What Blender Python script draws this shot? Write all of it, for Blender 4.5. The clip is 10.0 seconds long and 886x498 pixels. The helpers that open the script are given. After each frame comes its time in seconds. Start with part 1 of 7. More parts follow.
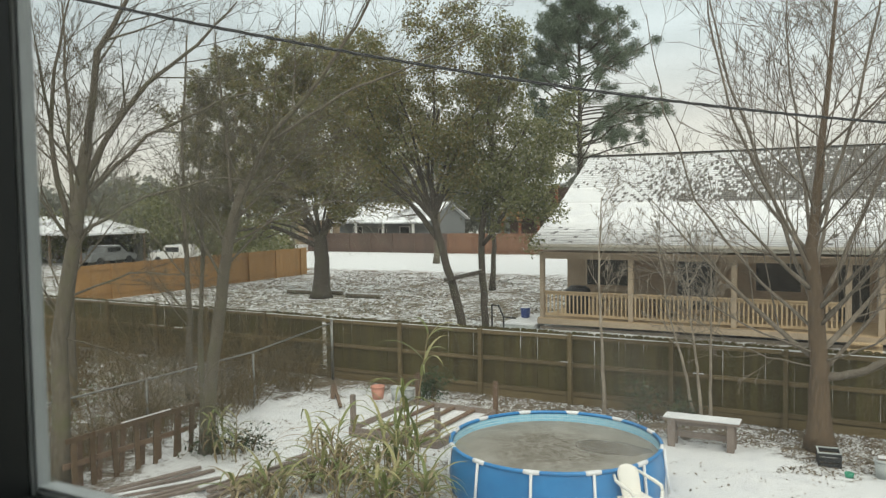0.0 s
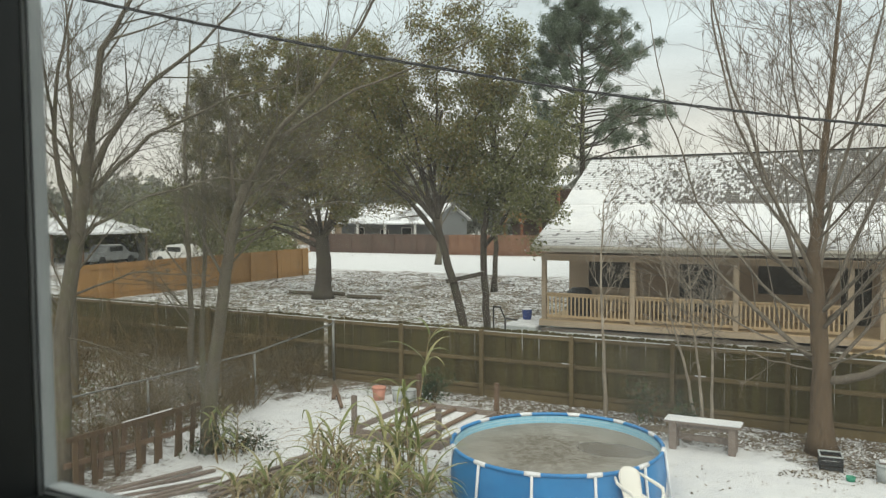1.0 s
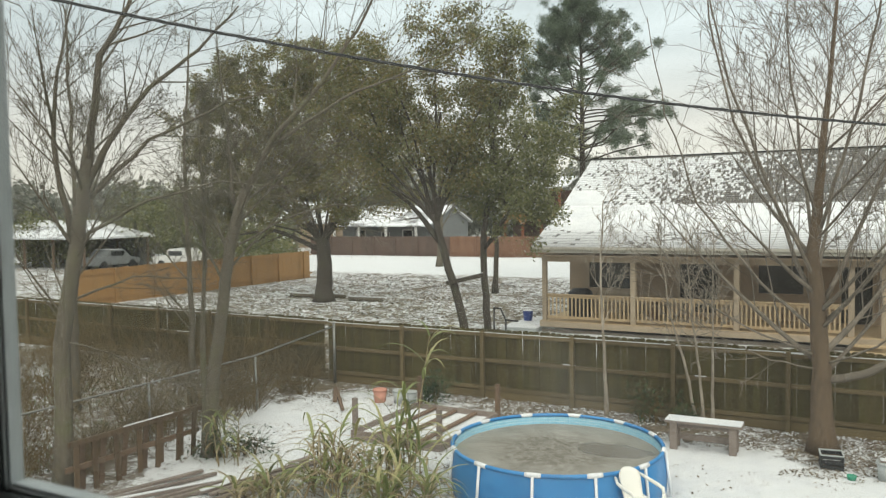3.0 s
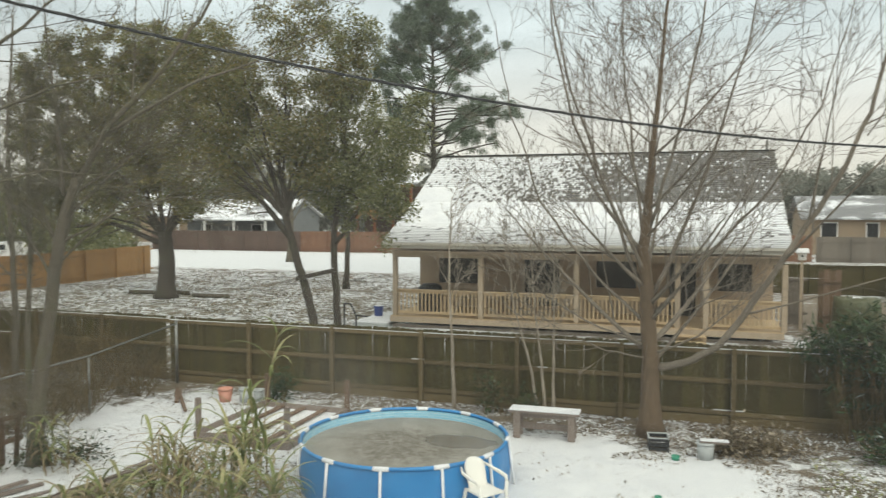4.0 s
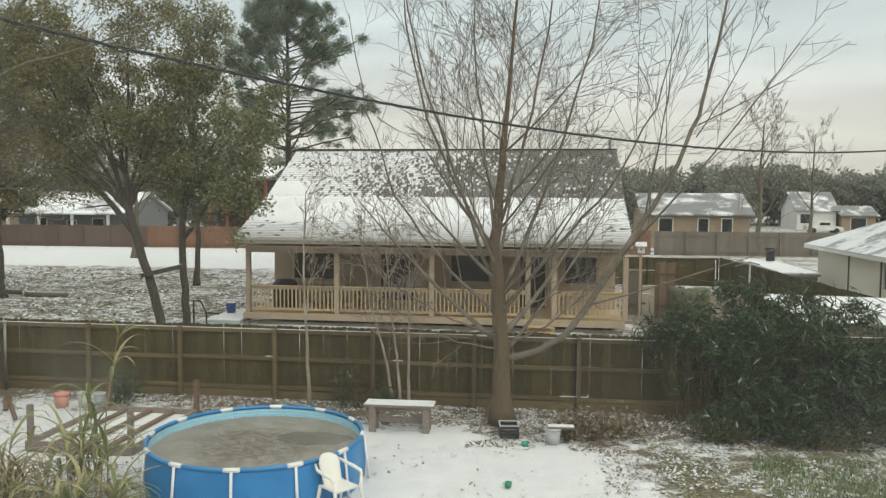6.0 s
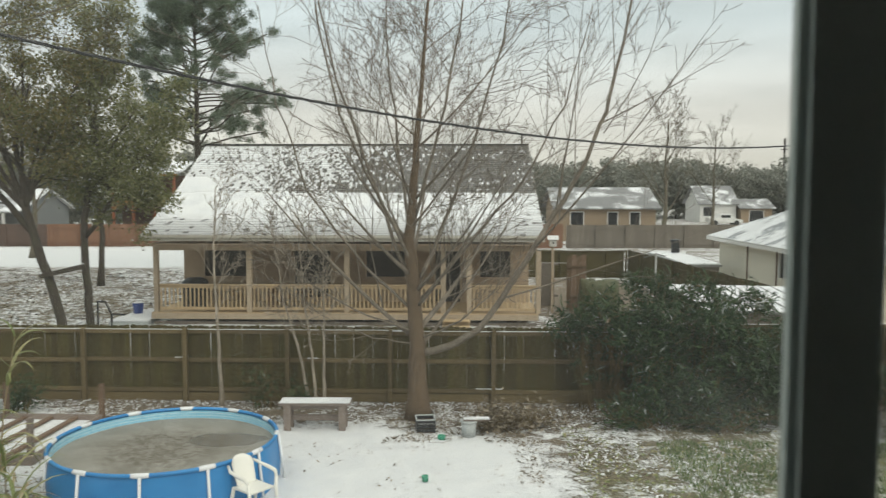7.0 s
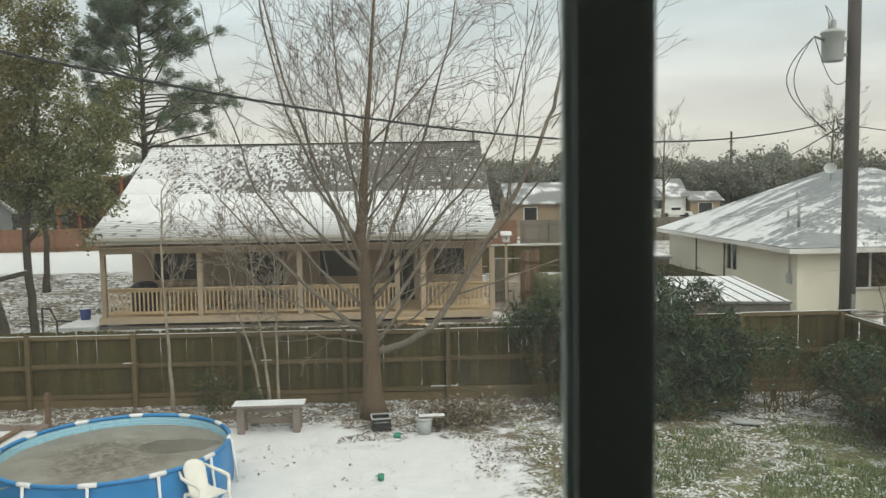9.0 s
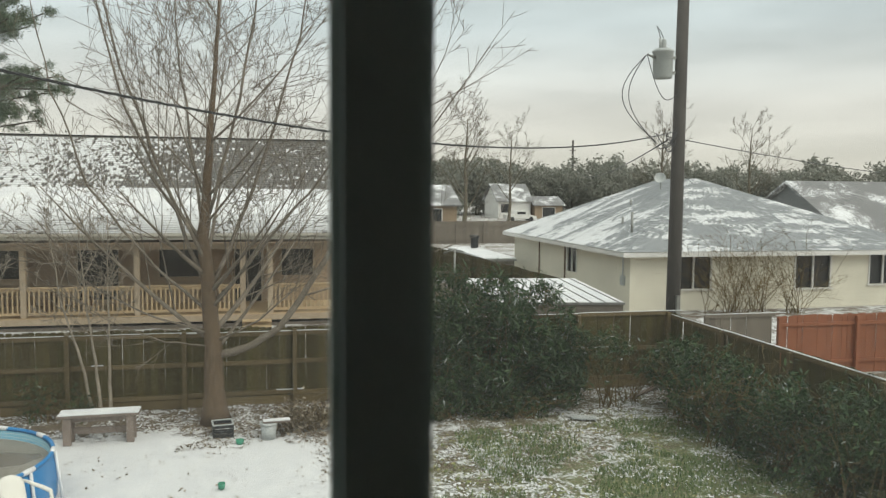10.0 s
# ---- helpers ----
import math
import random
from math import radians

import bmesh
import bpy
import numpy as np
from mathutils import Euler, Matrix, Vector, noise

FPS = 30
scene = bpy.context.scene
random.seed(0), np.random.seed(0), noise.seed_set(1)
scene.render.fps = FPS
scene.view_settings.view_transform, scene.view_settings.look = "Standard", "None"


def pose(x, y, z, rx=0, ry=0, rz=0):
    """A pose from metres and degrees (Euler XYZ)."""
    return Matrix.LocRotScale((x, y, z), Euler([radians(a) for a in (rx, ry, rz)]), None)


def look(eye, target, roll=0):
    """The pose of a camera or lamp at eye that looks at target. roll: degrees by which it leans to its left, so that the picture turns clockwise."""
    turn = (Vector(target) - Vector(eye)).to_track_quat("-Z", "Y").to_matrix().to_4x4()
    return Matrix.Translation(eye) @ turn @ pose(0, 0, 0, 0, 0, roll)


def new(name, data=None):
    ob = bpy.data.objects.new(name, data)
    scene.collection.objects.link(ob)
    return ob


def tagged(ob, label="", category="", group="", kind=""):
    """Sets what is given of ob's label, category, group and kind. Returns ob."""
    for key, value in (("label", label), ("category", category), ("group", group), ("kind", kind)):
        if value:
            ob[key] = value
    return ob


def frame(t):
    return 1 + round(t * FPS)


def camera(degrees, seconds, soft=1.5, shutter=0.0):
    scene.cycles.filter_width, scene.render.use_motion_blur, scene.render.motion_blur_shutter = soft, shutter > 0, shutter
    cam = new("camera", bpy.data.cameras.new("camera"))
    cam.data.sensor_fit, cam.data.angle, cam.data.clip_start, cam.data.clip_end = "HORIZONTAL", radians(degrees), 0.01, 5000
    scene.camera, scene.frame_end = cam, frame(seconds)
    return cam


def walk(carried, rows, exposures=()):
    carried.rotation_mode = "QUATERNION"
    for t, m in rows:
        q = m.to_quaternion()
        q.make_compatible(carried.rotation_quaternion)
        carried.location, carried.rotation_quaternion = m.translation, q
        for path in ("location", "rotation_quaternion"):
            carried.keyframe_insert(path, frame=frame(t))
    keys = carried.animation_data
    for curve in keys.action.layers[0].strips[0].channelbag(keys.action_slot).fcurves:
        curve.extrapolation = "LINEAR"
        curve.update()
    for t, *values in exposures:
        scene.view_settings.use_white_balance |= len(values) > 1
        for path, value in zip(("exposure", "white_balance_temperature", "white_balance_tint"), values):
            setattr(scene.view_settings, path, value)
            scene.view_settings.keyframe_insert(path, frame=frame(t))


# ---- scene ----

# ---------------- camera and walk ----------------
cam = camera(58.4, 10.0, soft=1.3, shutter=0.3)
cam.data.dof.use_dof = True
cam.data.dof.focus_distance = 24.0
cam.data.dof.aperture_fstop = 9.0
PATH = [
    (0.0, (0.361, 0.200, 4.770), (86.85, 0.77, 28.17)),
    (0.5, (0.368, 0.200, 4.770), (86.78, 0.77, 28.12)),
    (1.0, (0.353, 0.200, 4.770), (86.94, 0.46, 28.31)),
    (1.5, (0.334, 0.200, 4.770), (86.94, 0.54, 28.34)),
    (2.0, (0.390, 0.200, 4.770), (86.99, 0.96, 28.65)),
    (3.3, (0.410, 0.200, 4.770), (87.16, 0.86, 28.10)),
    (3.5, (0.425, 0.200, 4.770), (86.80, 0.60, 25.28)),
    (4.0, (0.450, 0.200, 4.770), (86.66, 0.04, 17.78)),
    (4.5, (0.470, 0.200, 4.770), (86.58, -0.16, 12.49)),
    (5.0, (0.490, 0.200, 4.770), (86.55, -0.52, 9.11)),
    (5.2, (0.497, 0.200, 4.770), (86.55, -0.58, 8.25)),
    (6.5, (0.530, 0.200, 4.770), (86.12, 0.04, 6.67)),
    (7.0, (0.550, 0.200, 4.770), (85.98, -0.08, 1.47)),
    (7.5, (0.580, 0.200, 4.770), (85.94, 0.36, -0.96)),
    (8.0, (0.604, 0.200, 4.770), (85.88, 0.85, -1.05)),
    (8.5, (0.627, 0.200, 4.770), (85.85, 1.14, -1.09)),
    (9.0, (0.640, 0.200, 4.770), (85.77, 0.97, -1.78)),
    (9.1, (0.647, 0.203, 4.770), (85.78, 0.90, -2.95)),
    (9.2, (0.653, 0.208, 4.770), (85.82, 0.82, -4.40)),
    (9.3, (0.662, 0.222, 4.770), (85.87, 0.72, -5.58)),
    (9.4, (0.670, 0.240, 4.770), (85.92, 0.62, -7.12)),
    (9.5, (0.676, 0.250, 4.770), (85.93, 0.50, -8.62)),
    (9.7, (0.687, 0.262, 4.770), (85.88, 0.10, -11.00)),
    (10.0, (0.686, 0.245, 4.770), (85.80, -0.45, -12.45)),
]
EXPOSURE = [(0.0, 0.40, 6800, 9.5), (2.0, 0.40, 6800, 9.5), (3.3, 0.54, 6800, 9.5), (4.0, 0.46, 6800, 9.5), (5.0, 0.30, 6800, 9.5), (6.5, 0.30, 6800, 9.5), (10.0, 0.30, 6800, 9.5)]
walk(cam, [(t, pose(*p, *a)) for t, p, a in PATH], EXPOSURE)

# ---------------- sky and sun ----------------
SUN_EL, SUN_AZ = 42.0, 140.0  # degrees up; clockwise from +y


def make_world():
    w = bpy.data.worlds.new("overcast_sky")
    scene.world = w
    w.use_nodes = True
    nt = w.node_tree
    nt.nodes.clear()
    lk = nt.links.new
    out = nt.nodes.new("ShaderNodeOutputWorld")
    bg = nt.nodes.new("ShaderNodeBackground")
    bg.inputs[1].default_value = 1.0
    sky = nt.nodes.new("ShaderNodeTexSky")
    sky.sky_type = "NISHITA"
    sky.sun_disc = False
    sky.sun_elevation, sky.sun_rotation = radians(SUN_EL), radians(SUN_AZ)
    dim = nt.nodes.new("ShaderNodeVectorMath")
    dim.operation = "SCALE"
    dim.inputs[3].default_value = 0.09
    lk(sky.outputs[0], dim.inputs[0])
    tc = nt.nodes.new("ShaderNodeTexCoord")
    sep = nt.nodes.new("ShaderNodeSeparateXYZ")
    lk(tc.outputs["Generated"], sep.inputs[0])
    ramp = nt.nodes.new("ShaderNodeValToRGB")
    e = ramp.color_ramp.elements
    e[0].position, e[0].color = 0.0, (0.66, 0.63, 0.58, 1)
    e[1].position, e[1].color = 0.85, (1.25, 1.26, 1.22, 1)
    m = e.new(0.10)
    m.color = (0.72, 0.70, 0.67, 1)
    m = e.new(0.20)
    m.color = (0.625, 0.685, 0.71, 1)
    m = e.new(0.36)
    m.color = (0.60, 0.69, 0.725, 1)
    lk(sep.outputs[2], ramp.inputs[0])
    mp = nt.nodes.new("ShaderNodeMapping")
    mp.inputs["Scale"].default_value = (1.6, 1.6, 9.0)
    lk(tc.outputs["Generated"], mp.inputs[0])
    nz = nt.nodes.new("ShaderNodeTexNoise")
    nz.inputs["Scale"].default_value = 2.2
    nz.inputs["Detail"].default_value = 6.0
    lk(mp.outputs[0], nz.inputs["Vector"])
    mr = nt.nodes.new("ShaderNodeMapRange")
    mr.inputs["From Min"].default_value, mr.inputs["From Max"].default_value = 0.3, 0.75
    mr.inputs["To Min"].default_value, mr.inputs["To Max"].default_value = 1.16, 0.80
    lk(nz.outputs[0], mr.inputs[0])
    cl = nt.nodes.new("ShaderNodeVectorMath")
    cl.operation = "SCALE"
    lk(ramp.outputs[0], cl.inputs[0])
    lk(mr.outputs[0], cl.inputs[3])
    mix = nt.nodes.new("ShaderNodeMix")
    mix.data_type = "RGBA"
    mix.inputs[0].default_value = 0.88
    lk(dim.outputs[0], mix.inputs[6])
    lk(cl.outputs[0], mix.inputs[7])
    lk(mix.outputs[2], bg.inputs[0])
    lk(bg.outputs[0], out.inputs[0])


make_world()
sun = new("sun", bpy.data.lights.new("sun", "SUN"))
sun.data.energy, sun.data.angle, sun.data.color = 1.2, radians(50), (1.0, 0.95, 0.87)
_d = Vector((math.sin(radians(SUN_AZ)) * math.cos(radians(SUN_EL)), math.cos(radians(SUN_AZ)) * math.cos(radians(SUN_EL)), math.sin(radians(SUN_EL))))
sun.matrix_world = look(_d * 80, (0, 0, 0))


# ---------------- materials ----------------
class Nodes:
    """Short hand for building a node material."""

    def __init__(self, name):
        self.mat = bpy.data.materials.new(name)
        self.mat.use_nodes = True
        self.nt = self.mat.node_tree
        self.bsdf = self.nt.nodes["Principled BSDF"]

    def put(self, sock, v):
        if v is None:
            return
        if isinstance(v, bpy.types.NodeSocket):
            self.nt.links.new(v, sock)
        else:
            sock.default_value = v

    def node(self, kind, **ins):
        n = self.nt.nodes.new(kind)
        for k, v in ins.items():
            self.put(n.inputs[k], v)
        return n

    def m(self, op, a, b=None, c=None, clamp=False):
        n = self.nt.nodes.new("ShaderNodeMath")
        n.operation, n.use_clamp = op, clamp
        for i, v in enumerate((a, b, c)):
            self.put(n.inputs[i], v)
        return n.outputs[0]

    def coords(self, space="Object", scale=(1, 1, 1), shift=None):
        if space == "World":
            v = self.nt.nodes.new("ShaderNodeNewGeometry").outputs["Position"]
        else:
            v = self.nt.nodes.new("ShaderNodeTexCoord").outputs[space]
        if shift is not None:
            a = self.nt.nodes.new("ShaderNodeVectorMath")
            a.operation = "ADD"
            self.put(a.inputs[0], v)
            self.put(a.inputs[1], shift)
            v = a.outputs[0]
        mp = self.nt.nodes.new("ShaderNodeMapping")
        mp.inputs["Scale"].default_value = scale
        self.put(mp.inputs[0], v)
        return mp.outputs[0]

    def noise(self, vec, scale, detail=5.0, rough=0.55, distort=0.0):
        n = self.node("ShaderNodeTexNoise", Vector=vec, Scale=scale, Detail=detail, Roughness=rough, Distortion=distort)
        return n.outputs[0]

    def ramp(self, fac, stops):
        n = self.nt.nodes.new("ShaderNodeValToRGB")
        e = n.color_ramp.elements
        while len(e) < len(stops):
            e.new(0.5)
        for el, (p, c) in zip(e, stops):
            el.position, el.color = p, (*c, 1)
        self.put(n.inputs[0], fac)
        return n.outputs[0]

    def step(self, v, lo, hi, a=0.0, b=1.0):
        n = self.nt.nodes.new("ShaderNodeMapRange")
        for i, q in enumerate((v, lo, hi, a, b)):
            self.put(n.inputs[i], q)
        return n.outputs[0]

    def mix(self, fac, a, b, blend="MIX"):
        n = self.nt.nodes.new("ShaderNodeMix")
        n.data_type, n.blend_type = "RGBA", blend
        self.put(n.inputs[0], fac)
        for i, v in ((6, a), (7, b)):
            if isinstance(v, tuple):
                v = (*v[:3], 1)
            self.put(n.inputs[i], v)
        return n.outputs[2]

    def vary(self, col, rnd, amount):
        n = self.nt.nodes.new("ShaderNodeHueSaturation")
        self.put(n.inputs["Value"], self.step(rnd, 0.0, 1.0, 1 - amount, 1 + amount))
        self.put(n.inputs["Color"], col)
        return n.outputs[0]

    def done(self, col, rough=0.8, bump=None, strength=0.3, dist=0.02, **extra):
        self.put(self.bsdf.inputs["Base Color"], (*col, 1) if isinstance(col, tuple) else col)
        self.put(self.bsdf.inputs["Roughness"], rough)
        for k, v in extra.items():
            self.put(self.bsdf.inputs[k], v)
        if bump is not None:
            b = self.node("ShaderNodeBump", Strength=strength, Distance=dist, Height=bump)
            self.put(self.bsdf.inputs["Normal"], b.outputs[0])
        return self.mat


def per_object(n):
    r = n.nt.nodes.new("ShaderNodeObjectInfo").outputs["Random"]
    s = n.nt.nodes.new("ShaderNodeVectorMath")
    s.operation = "SCALE"
    s.inputs[0].default_value = (31.0, 17.0, 23.0)
    n.put(s.inputs[3], r)
    return r, s.outputs[0]


def per_island(n):
    return n.nt.nodes.new("ShaderNodeNewGeometry").outputs["Random Per Island"]


def plain(name, c1, c2, scale=6.0, rough=0.7, stretch=(1, 1, 1), bump=0.2, dist=0.01, vary=0.08, stain=None, **extra):
    """Two-tone surface with grain and broad wear."""
    n = Nodes(name)
    r, shift = per_object(n)
    v = n.coords("Object", stretch, shift)
    fine = n.noise(v, scale, 7, 0.65)
    broad = n.noise(n.coords("Object", (1, 1, 1), shift), 0.9, 3)
    col = n.ramp(fine, [(0.28, c1), (0.72, c2)])
    if stain:
        col = n.mix(n.step(broad, 0.45, 0.70), col, stain)
    else:
        col = n.mix(n.step(broad, 0.35, 0.75, 0.0, 0.35), col, tuple(0.6 * q for q in c1))
    col = n.vary(col, r, vary)
    return n.done(col, rough, fine, bump, dist, **extra)


def leafy(name, stops, rough=0.55, light=0.25):
    n = Nodes(name)
    col = n.ramp(per_island(n), stops)
    v = n.coords("World")
    col = n.mix(n.step(n.noise(v, 0.6, 3), 0.35, 0.7, 0.0, 0.5), col, stops[0][1])
    mat = n.done(col, rough)
    tr = n.node("ShaderNodeBsdfTranslucent", Color=col)
    mx = n.node("ShaderNodeMixShader", Fac=light)
    out = n.nt.nodes["Material Output"]
    n.put(mx.inputs[1], n.bsdf.outputs[0])
    n.put(mx.inputs[2], tr.outputs[0])
    n.put(out.inputs[0], mx.outputs[0])
    return mat


def bark(name, c1, c2, moss=None):
    n = Nodes(name)
    v = n.coords("World", (1, 1, 0.22))
    f = n.noise(v, 22, 8, 0.7, 0.4)
    col = n.ramp(f, [(0.3, c1), (0.7, c2)])
    b = n.noise(n.coords("World"), 2.2, 4)
    col = n.mix(n.step(b, 0.5, 0.72, 0, 0.7), col, moss or tuple(q * 1.5 for q in c2))
    return n.done(col, 0.92, f, 0.8, 0.02)


def snow_mat():
    n = Nodes("snow")
    v = n.coords("World")
    f = n.noise(v, 14, 8, 0.65)
    b = n.noise(v, 1.3, 4)
    col = n.ramp(b, [(0.3, (0.60, 0.61, 0.63)), (0.7, (0.72, 0.725, 0.72))])
    return n.done(col, 0.75, f, 0.35, 0.02)


def ground_mat():
    n = Nodes("ground_cover")
    v = n.coords("World")
    pos = n.nt.nodes.new("ShaderNodeSeparateXYZ")
    n.put(pos.inputs[0], v)
    x, y = pos.outputs[0], pos.outputs[1]

    def oval(cx, cy, rx, ry, soft=0.5):
        a = n.m("POWER", n.m("DIVIDE", n.m("SUBTRACT", x, cx), rx), 2.0)
        b = n.m("POWER", n.m("DIVIDE", n.m("SUBTRACT", y, cy), ry), 2.0)
        return n.step(n.m("SQRT", n.m("ADD", a, b)), 1.0 + soft, 1.0 - soft)

    wide = n.noise(v, 0.55, 4)
    mid = n.noise(v, 2.6, 6, 0.65)
    fine = n.noise(v, 11.0, 8, 0.75)
    grain = n.noise(v, 45.0, 5, 0.7)
    # earth, leaf litter and turf under the snow
    litter = n.ramp(fine, [(0.25, (0.055, 0.042, 0.028)), (0.5, (0.14, 0.108, 0.074)), (0.75, (0.27, 0.21, 0.145))])
    turf = n.ramp(fine, [(0.25, (0.07, 0.10, 0.035)), (0.55, (0.17, 0.22, 0.08)), (0.8, (0.33, 0.35, 0.18))])
    grassy = n.m("MAXIMUM", oval(9.0, 10.3, 5.6, 5.8), n.m("MULTIPLY", oval(-26, 26, 18, 9), 0.25))
    soil = n.mix(n.m("MULTIPLY", grassy, n.step(mid, 0.3, 0.6)), litter, turf)
    # how much snow lies: open yard and drive deep, under trees and by the fence thin
    base = 0.40
    deep = n.m("MAXIMUM", oval(-1.9, 13.2, 3.6, 2.6, 0.35), oval(-9.6, 13.6, 2.6, 3.2, 0.5))
    deep = n.m("MAXIMUM", deep, n.m("MULTIPLY", n.m("MULTIPLY", n.step(y, 45.0, 48.5), n.step(y, 63.0, 61.0)), n.step(x, 2.0, -4.0)))
    deep = n.m("MAXIMUM", deep, n.m("MULTIPLY", oval(-8.0, 26.5, 2.3, 3.6, 0.3), 0.9))
    thin = n.m("MAXIMUM", n.m("MULTIPLY", oval(8.5, 10.0, 5.0, 5.0, 0.6), 0.30), n.m("MULTIPLY", oval(-16.5, 13.0, 4.6, 7.5, 0.3), 0.28))
    thin = n.m("MAXIMUM", thin, n.m("MULTIPLY", oval(-18.0, 30.0, 13.0, 12.0, 0.4), 0.10))
    thin = n.m("MAXIMUM", thin, n.m("MULTIPLY", n.m("MULTIPLY", n.step(y, 15.6, 17.0), n.step(y, 18.6, 18.0)), 0.24))
    thin = n.m("MAXIMUM", thin, n.m("MULTIPLY", oval(6.3, 31.0, 2.6, 8.0, 0.3), 0.7))
    s = n.m("ADD", n.m("MULTIPLY", wide, 0.5), n.m("ADD", n.m("MULTIPLY", mid, 1.1), n.m("MULTIPLY", fine, 0.9)))
    s = n.m("ADD", n.m("SUBTRACT", s, 1.25), n.m("SUBTRACT", n.m("MULTIPLY", deep, 0.62), n.m("MULTIPLY", thin, 0.38)))
    cover = n.step(s, -0.08, 0.10)
    white = n.ramp(mid, [(0.3, (0.58, 0.59, 0.605)), (0.7, (0.70, 0.705, 0.70))])
    col = n.mix(cover, soil, white)
    h = n.m("ADD", n.m("MULTIPLY", cover, 0.8), n.m("ADD", n.m("MULTIPLY", fine, 0.6), n.m("MULTIPLY", grain, 0.4)))
    return n.done(col, 0.85, h, 0.6, 0.03)


def roof_mat(name, dark, mid_c, bare, fw=0.3, ww=0.9, rw=1.3, off=0.85, veil=None):
    """Shingles with snow caught on them; bare(n, x, y, z) says how bare each place is."""
    n = Nodes(name)
    v = n.coords("World")
    pos = n.nt.nodes.new("ShaderNodeSeparateXYZ")
    n.put(pos.inputs[0], v)
    r = per_island(n)
    grain = n.noise(v, 60, 4, 0.7)
    col = n.mix(0.6, n.ramp(grain, [(0.3, dark), (0.7, mid_c)]), n.ramp(r, [(0.0, dark), (1.0, mid_c)]))
    f = n.noise(v, 9.0, 6, 0.7)
    w = n.noise(v, 0.5, 4)
    s = n.m("ADD", n.m("ADD", n.m("MULTIPLY", f, fw), n.m("MULTIPLY", w, ww)), n.m("MULTIPLY", r, rw))
    s = n.m("SUBTRACT", n.m("SUBTRACT", s, off), bare(n, pos.outputs[0], pos.outputs[1], pos.outputs[2]))
    cover = n.step(s, -0.03, 0.12)
    if veil:
        cover = n.m("MULTIPLY", cover, veil(n, pos.outputs[2]))
    col = n.mix(cover, col, (0.70, 0.71, 0.72))
    return n.done(col, 0.85, n.m("ADD", f, cover), 0.4, 0.02)


def glass_mat():
    n = Nodes("window_glass")
    v = n.coords("World")
    spots = n.noise(v, 5.5, 3, 0.5)
    film = n.noise(v, 1.6, 3, 0.5)
    dust = n.m("ADD", n.step(spots, 0.60, 0.85, 0.0, 0.07), n.step(film, 0.3, 0.8, 0.014, 0.034))
    clear = n.node("ShaderNodeBsdfTransparent", Color=(0.94, 0.96, 0.95, 1))
    haze = n.node("ShaderNodeBsdfTranslucent", Color=(0.85, 0.86, 0.84, 1))
    shine = n.node("ShaderNodeBsdfGlossy", Color=(0.9, 0.95, 0.95, 1), Roughness=0.02)
    fr = n.node("ShaderNodeFresnel", IOR=1.45)
    a = n.node("ShaderNodeMixShader", Fac=dust)
    n.put(a.inputs[1], clear.outputs[0])
    n.put(a.inputs[2], haze.outputs[0])
    b = n.node("ShaderNodeMixShader", Fac=n.m("MULTIPLY", fr.outputs[0], 0.15))
    n.put(b.inputs[1], a.outputs[0])
    n.put(b.inputs[2], shine.outputs[0])
    n.put(n.nt.nodes["Material Output"].inputs[0], b.outputs[0])
    return n.mat


SNOW = snow_mat()
GROUND = ground_mat()
GLASS = glass_mat()
FENCE = plain("weathered_fence_wood", (0.032, 0.0255, 0.007), (0.092, 0.071, 0.021), 9, 0.88, (9, 9, 0.4), 0.4, 0.01, 0.20, (0.060, 0.052, 0.013))
FENCE_RAIL = plain("weathered_rail_wood", (0.090, 0.066, 0.030), (0.185, 0.138, 0.068), 9, 0.88, (0.5, 6, 6), 0.4, 0.01, 0.15)
CEDAR = plain("new_cedar_fence", (0.29, 0.155, 0.056), (0.41, 0.235, 0.092), 6, 0.75, (4, 4, 0.4), 0.3, 0.01, 0.12)
BROWN_FENCE = plain("brown_fence_wood", (0.085, 0.055, 0.042), (0.15, 0.10, 0.08), 6, 0.85, (4, 4, 0.4), 0.3, 0.01, 0.12)
RED_FENCE = plain("red_stained_fence", (0.20, 0.065, 0.03), (0.32, 0.12, 0.06), 6, 0.8, (4, 4, 0.4), 0.3, 0.01, 0.1)
RUST_FENCE = plain("rusty_stained_fence", (0.17, 0.085, 0.05), (0.27, 0.145, 0.09), 6, 0.8, (4, 4, 0.4), 0.3, 0.01, 0.1)
GREY_FENCE = plain("grey_fence_wood", (0.13, 0.11, 0.09), (0.22, 0.19, 0.155), 6, 0.88, (4, 4, 0.4), 0.3, 0.01, 0.12)
PORCH_WOOD = plain("porch_pine", (0.45, 0.325, 0.185), (0.60, 0.455, 0.285), 7, 0.7, (4, 4, 0.5), 0.25, 0.008, 0.12)
PORCH_POST = plain("porch_post_wood", (0.34, 0.265, 0.185), (0.48, 0.385, 0.28), 7, 0.75, (4, 4, 0.5), 0.25, 0.008, 0.08)
PORCH_WALL = plain("porch_wall_paint", (0.34, 0.255, 0.175), (0.46, 0.35, 0.245), 5, 0.8, (1, 1, 5), 0.2, 0.01, 0.05)
DARK_WOOD = plain("old_brown_wood", (0.10, 0.062, 0.04), (0.22, 0.145, 0.095), 9, 0.88, (3, 3, 3), 0.4, 0.01, 0.2)
PALLET = plain("rusty_brown_slats", (0.075, 0.048, 0.026), (0.155, 0.10, 0.056), 8, 0.85, (4, 4, 0.7), 0.4, 0.01, 0.2)
GREY_WOOD = plain("grey_bench_wood", (0.16, 0.125, 0.105), (0.28, 0.23, 0.195), 9, 0.85, (3, 3, 3), 0.3, 0.01, 0.12)
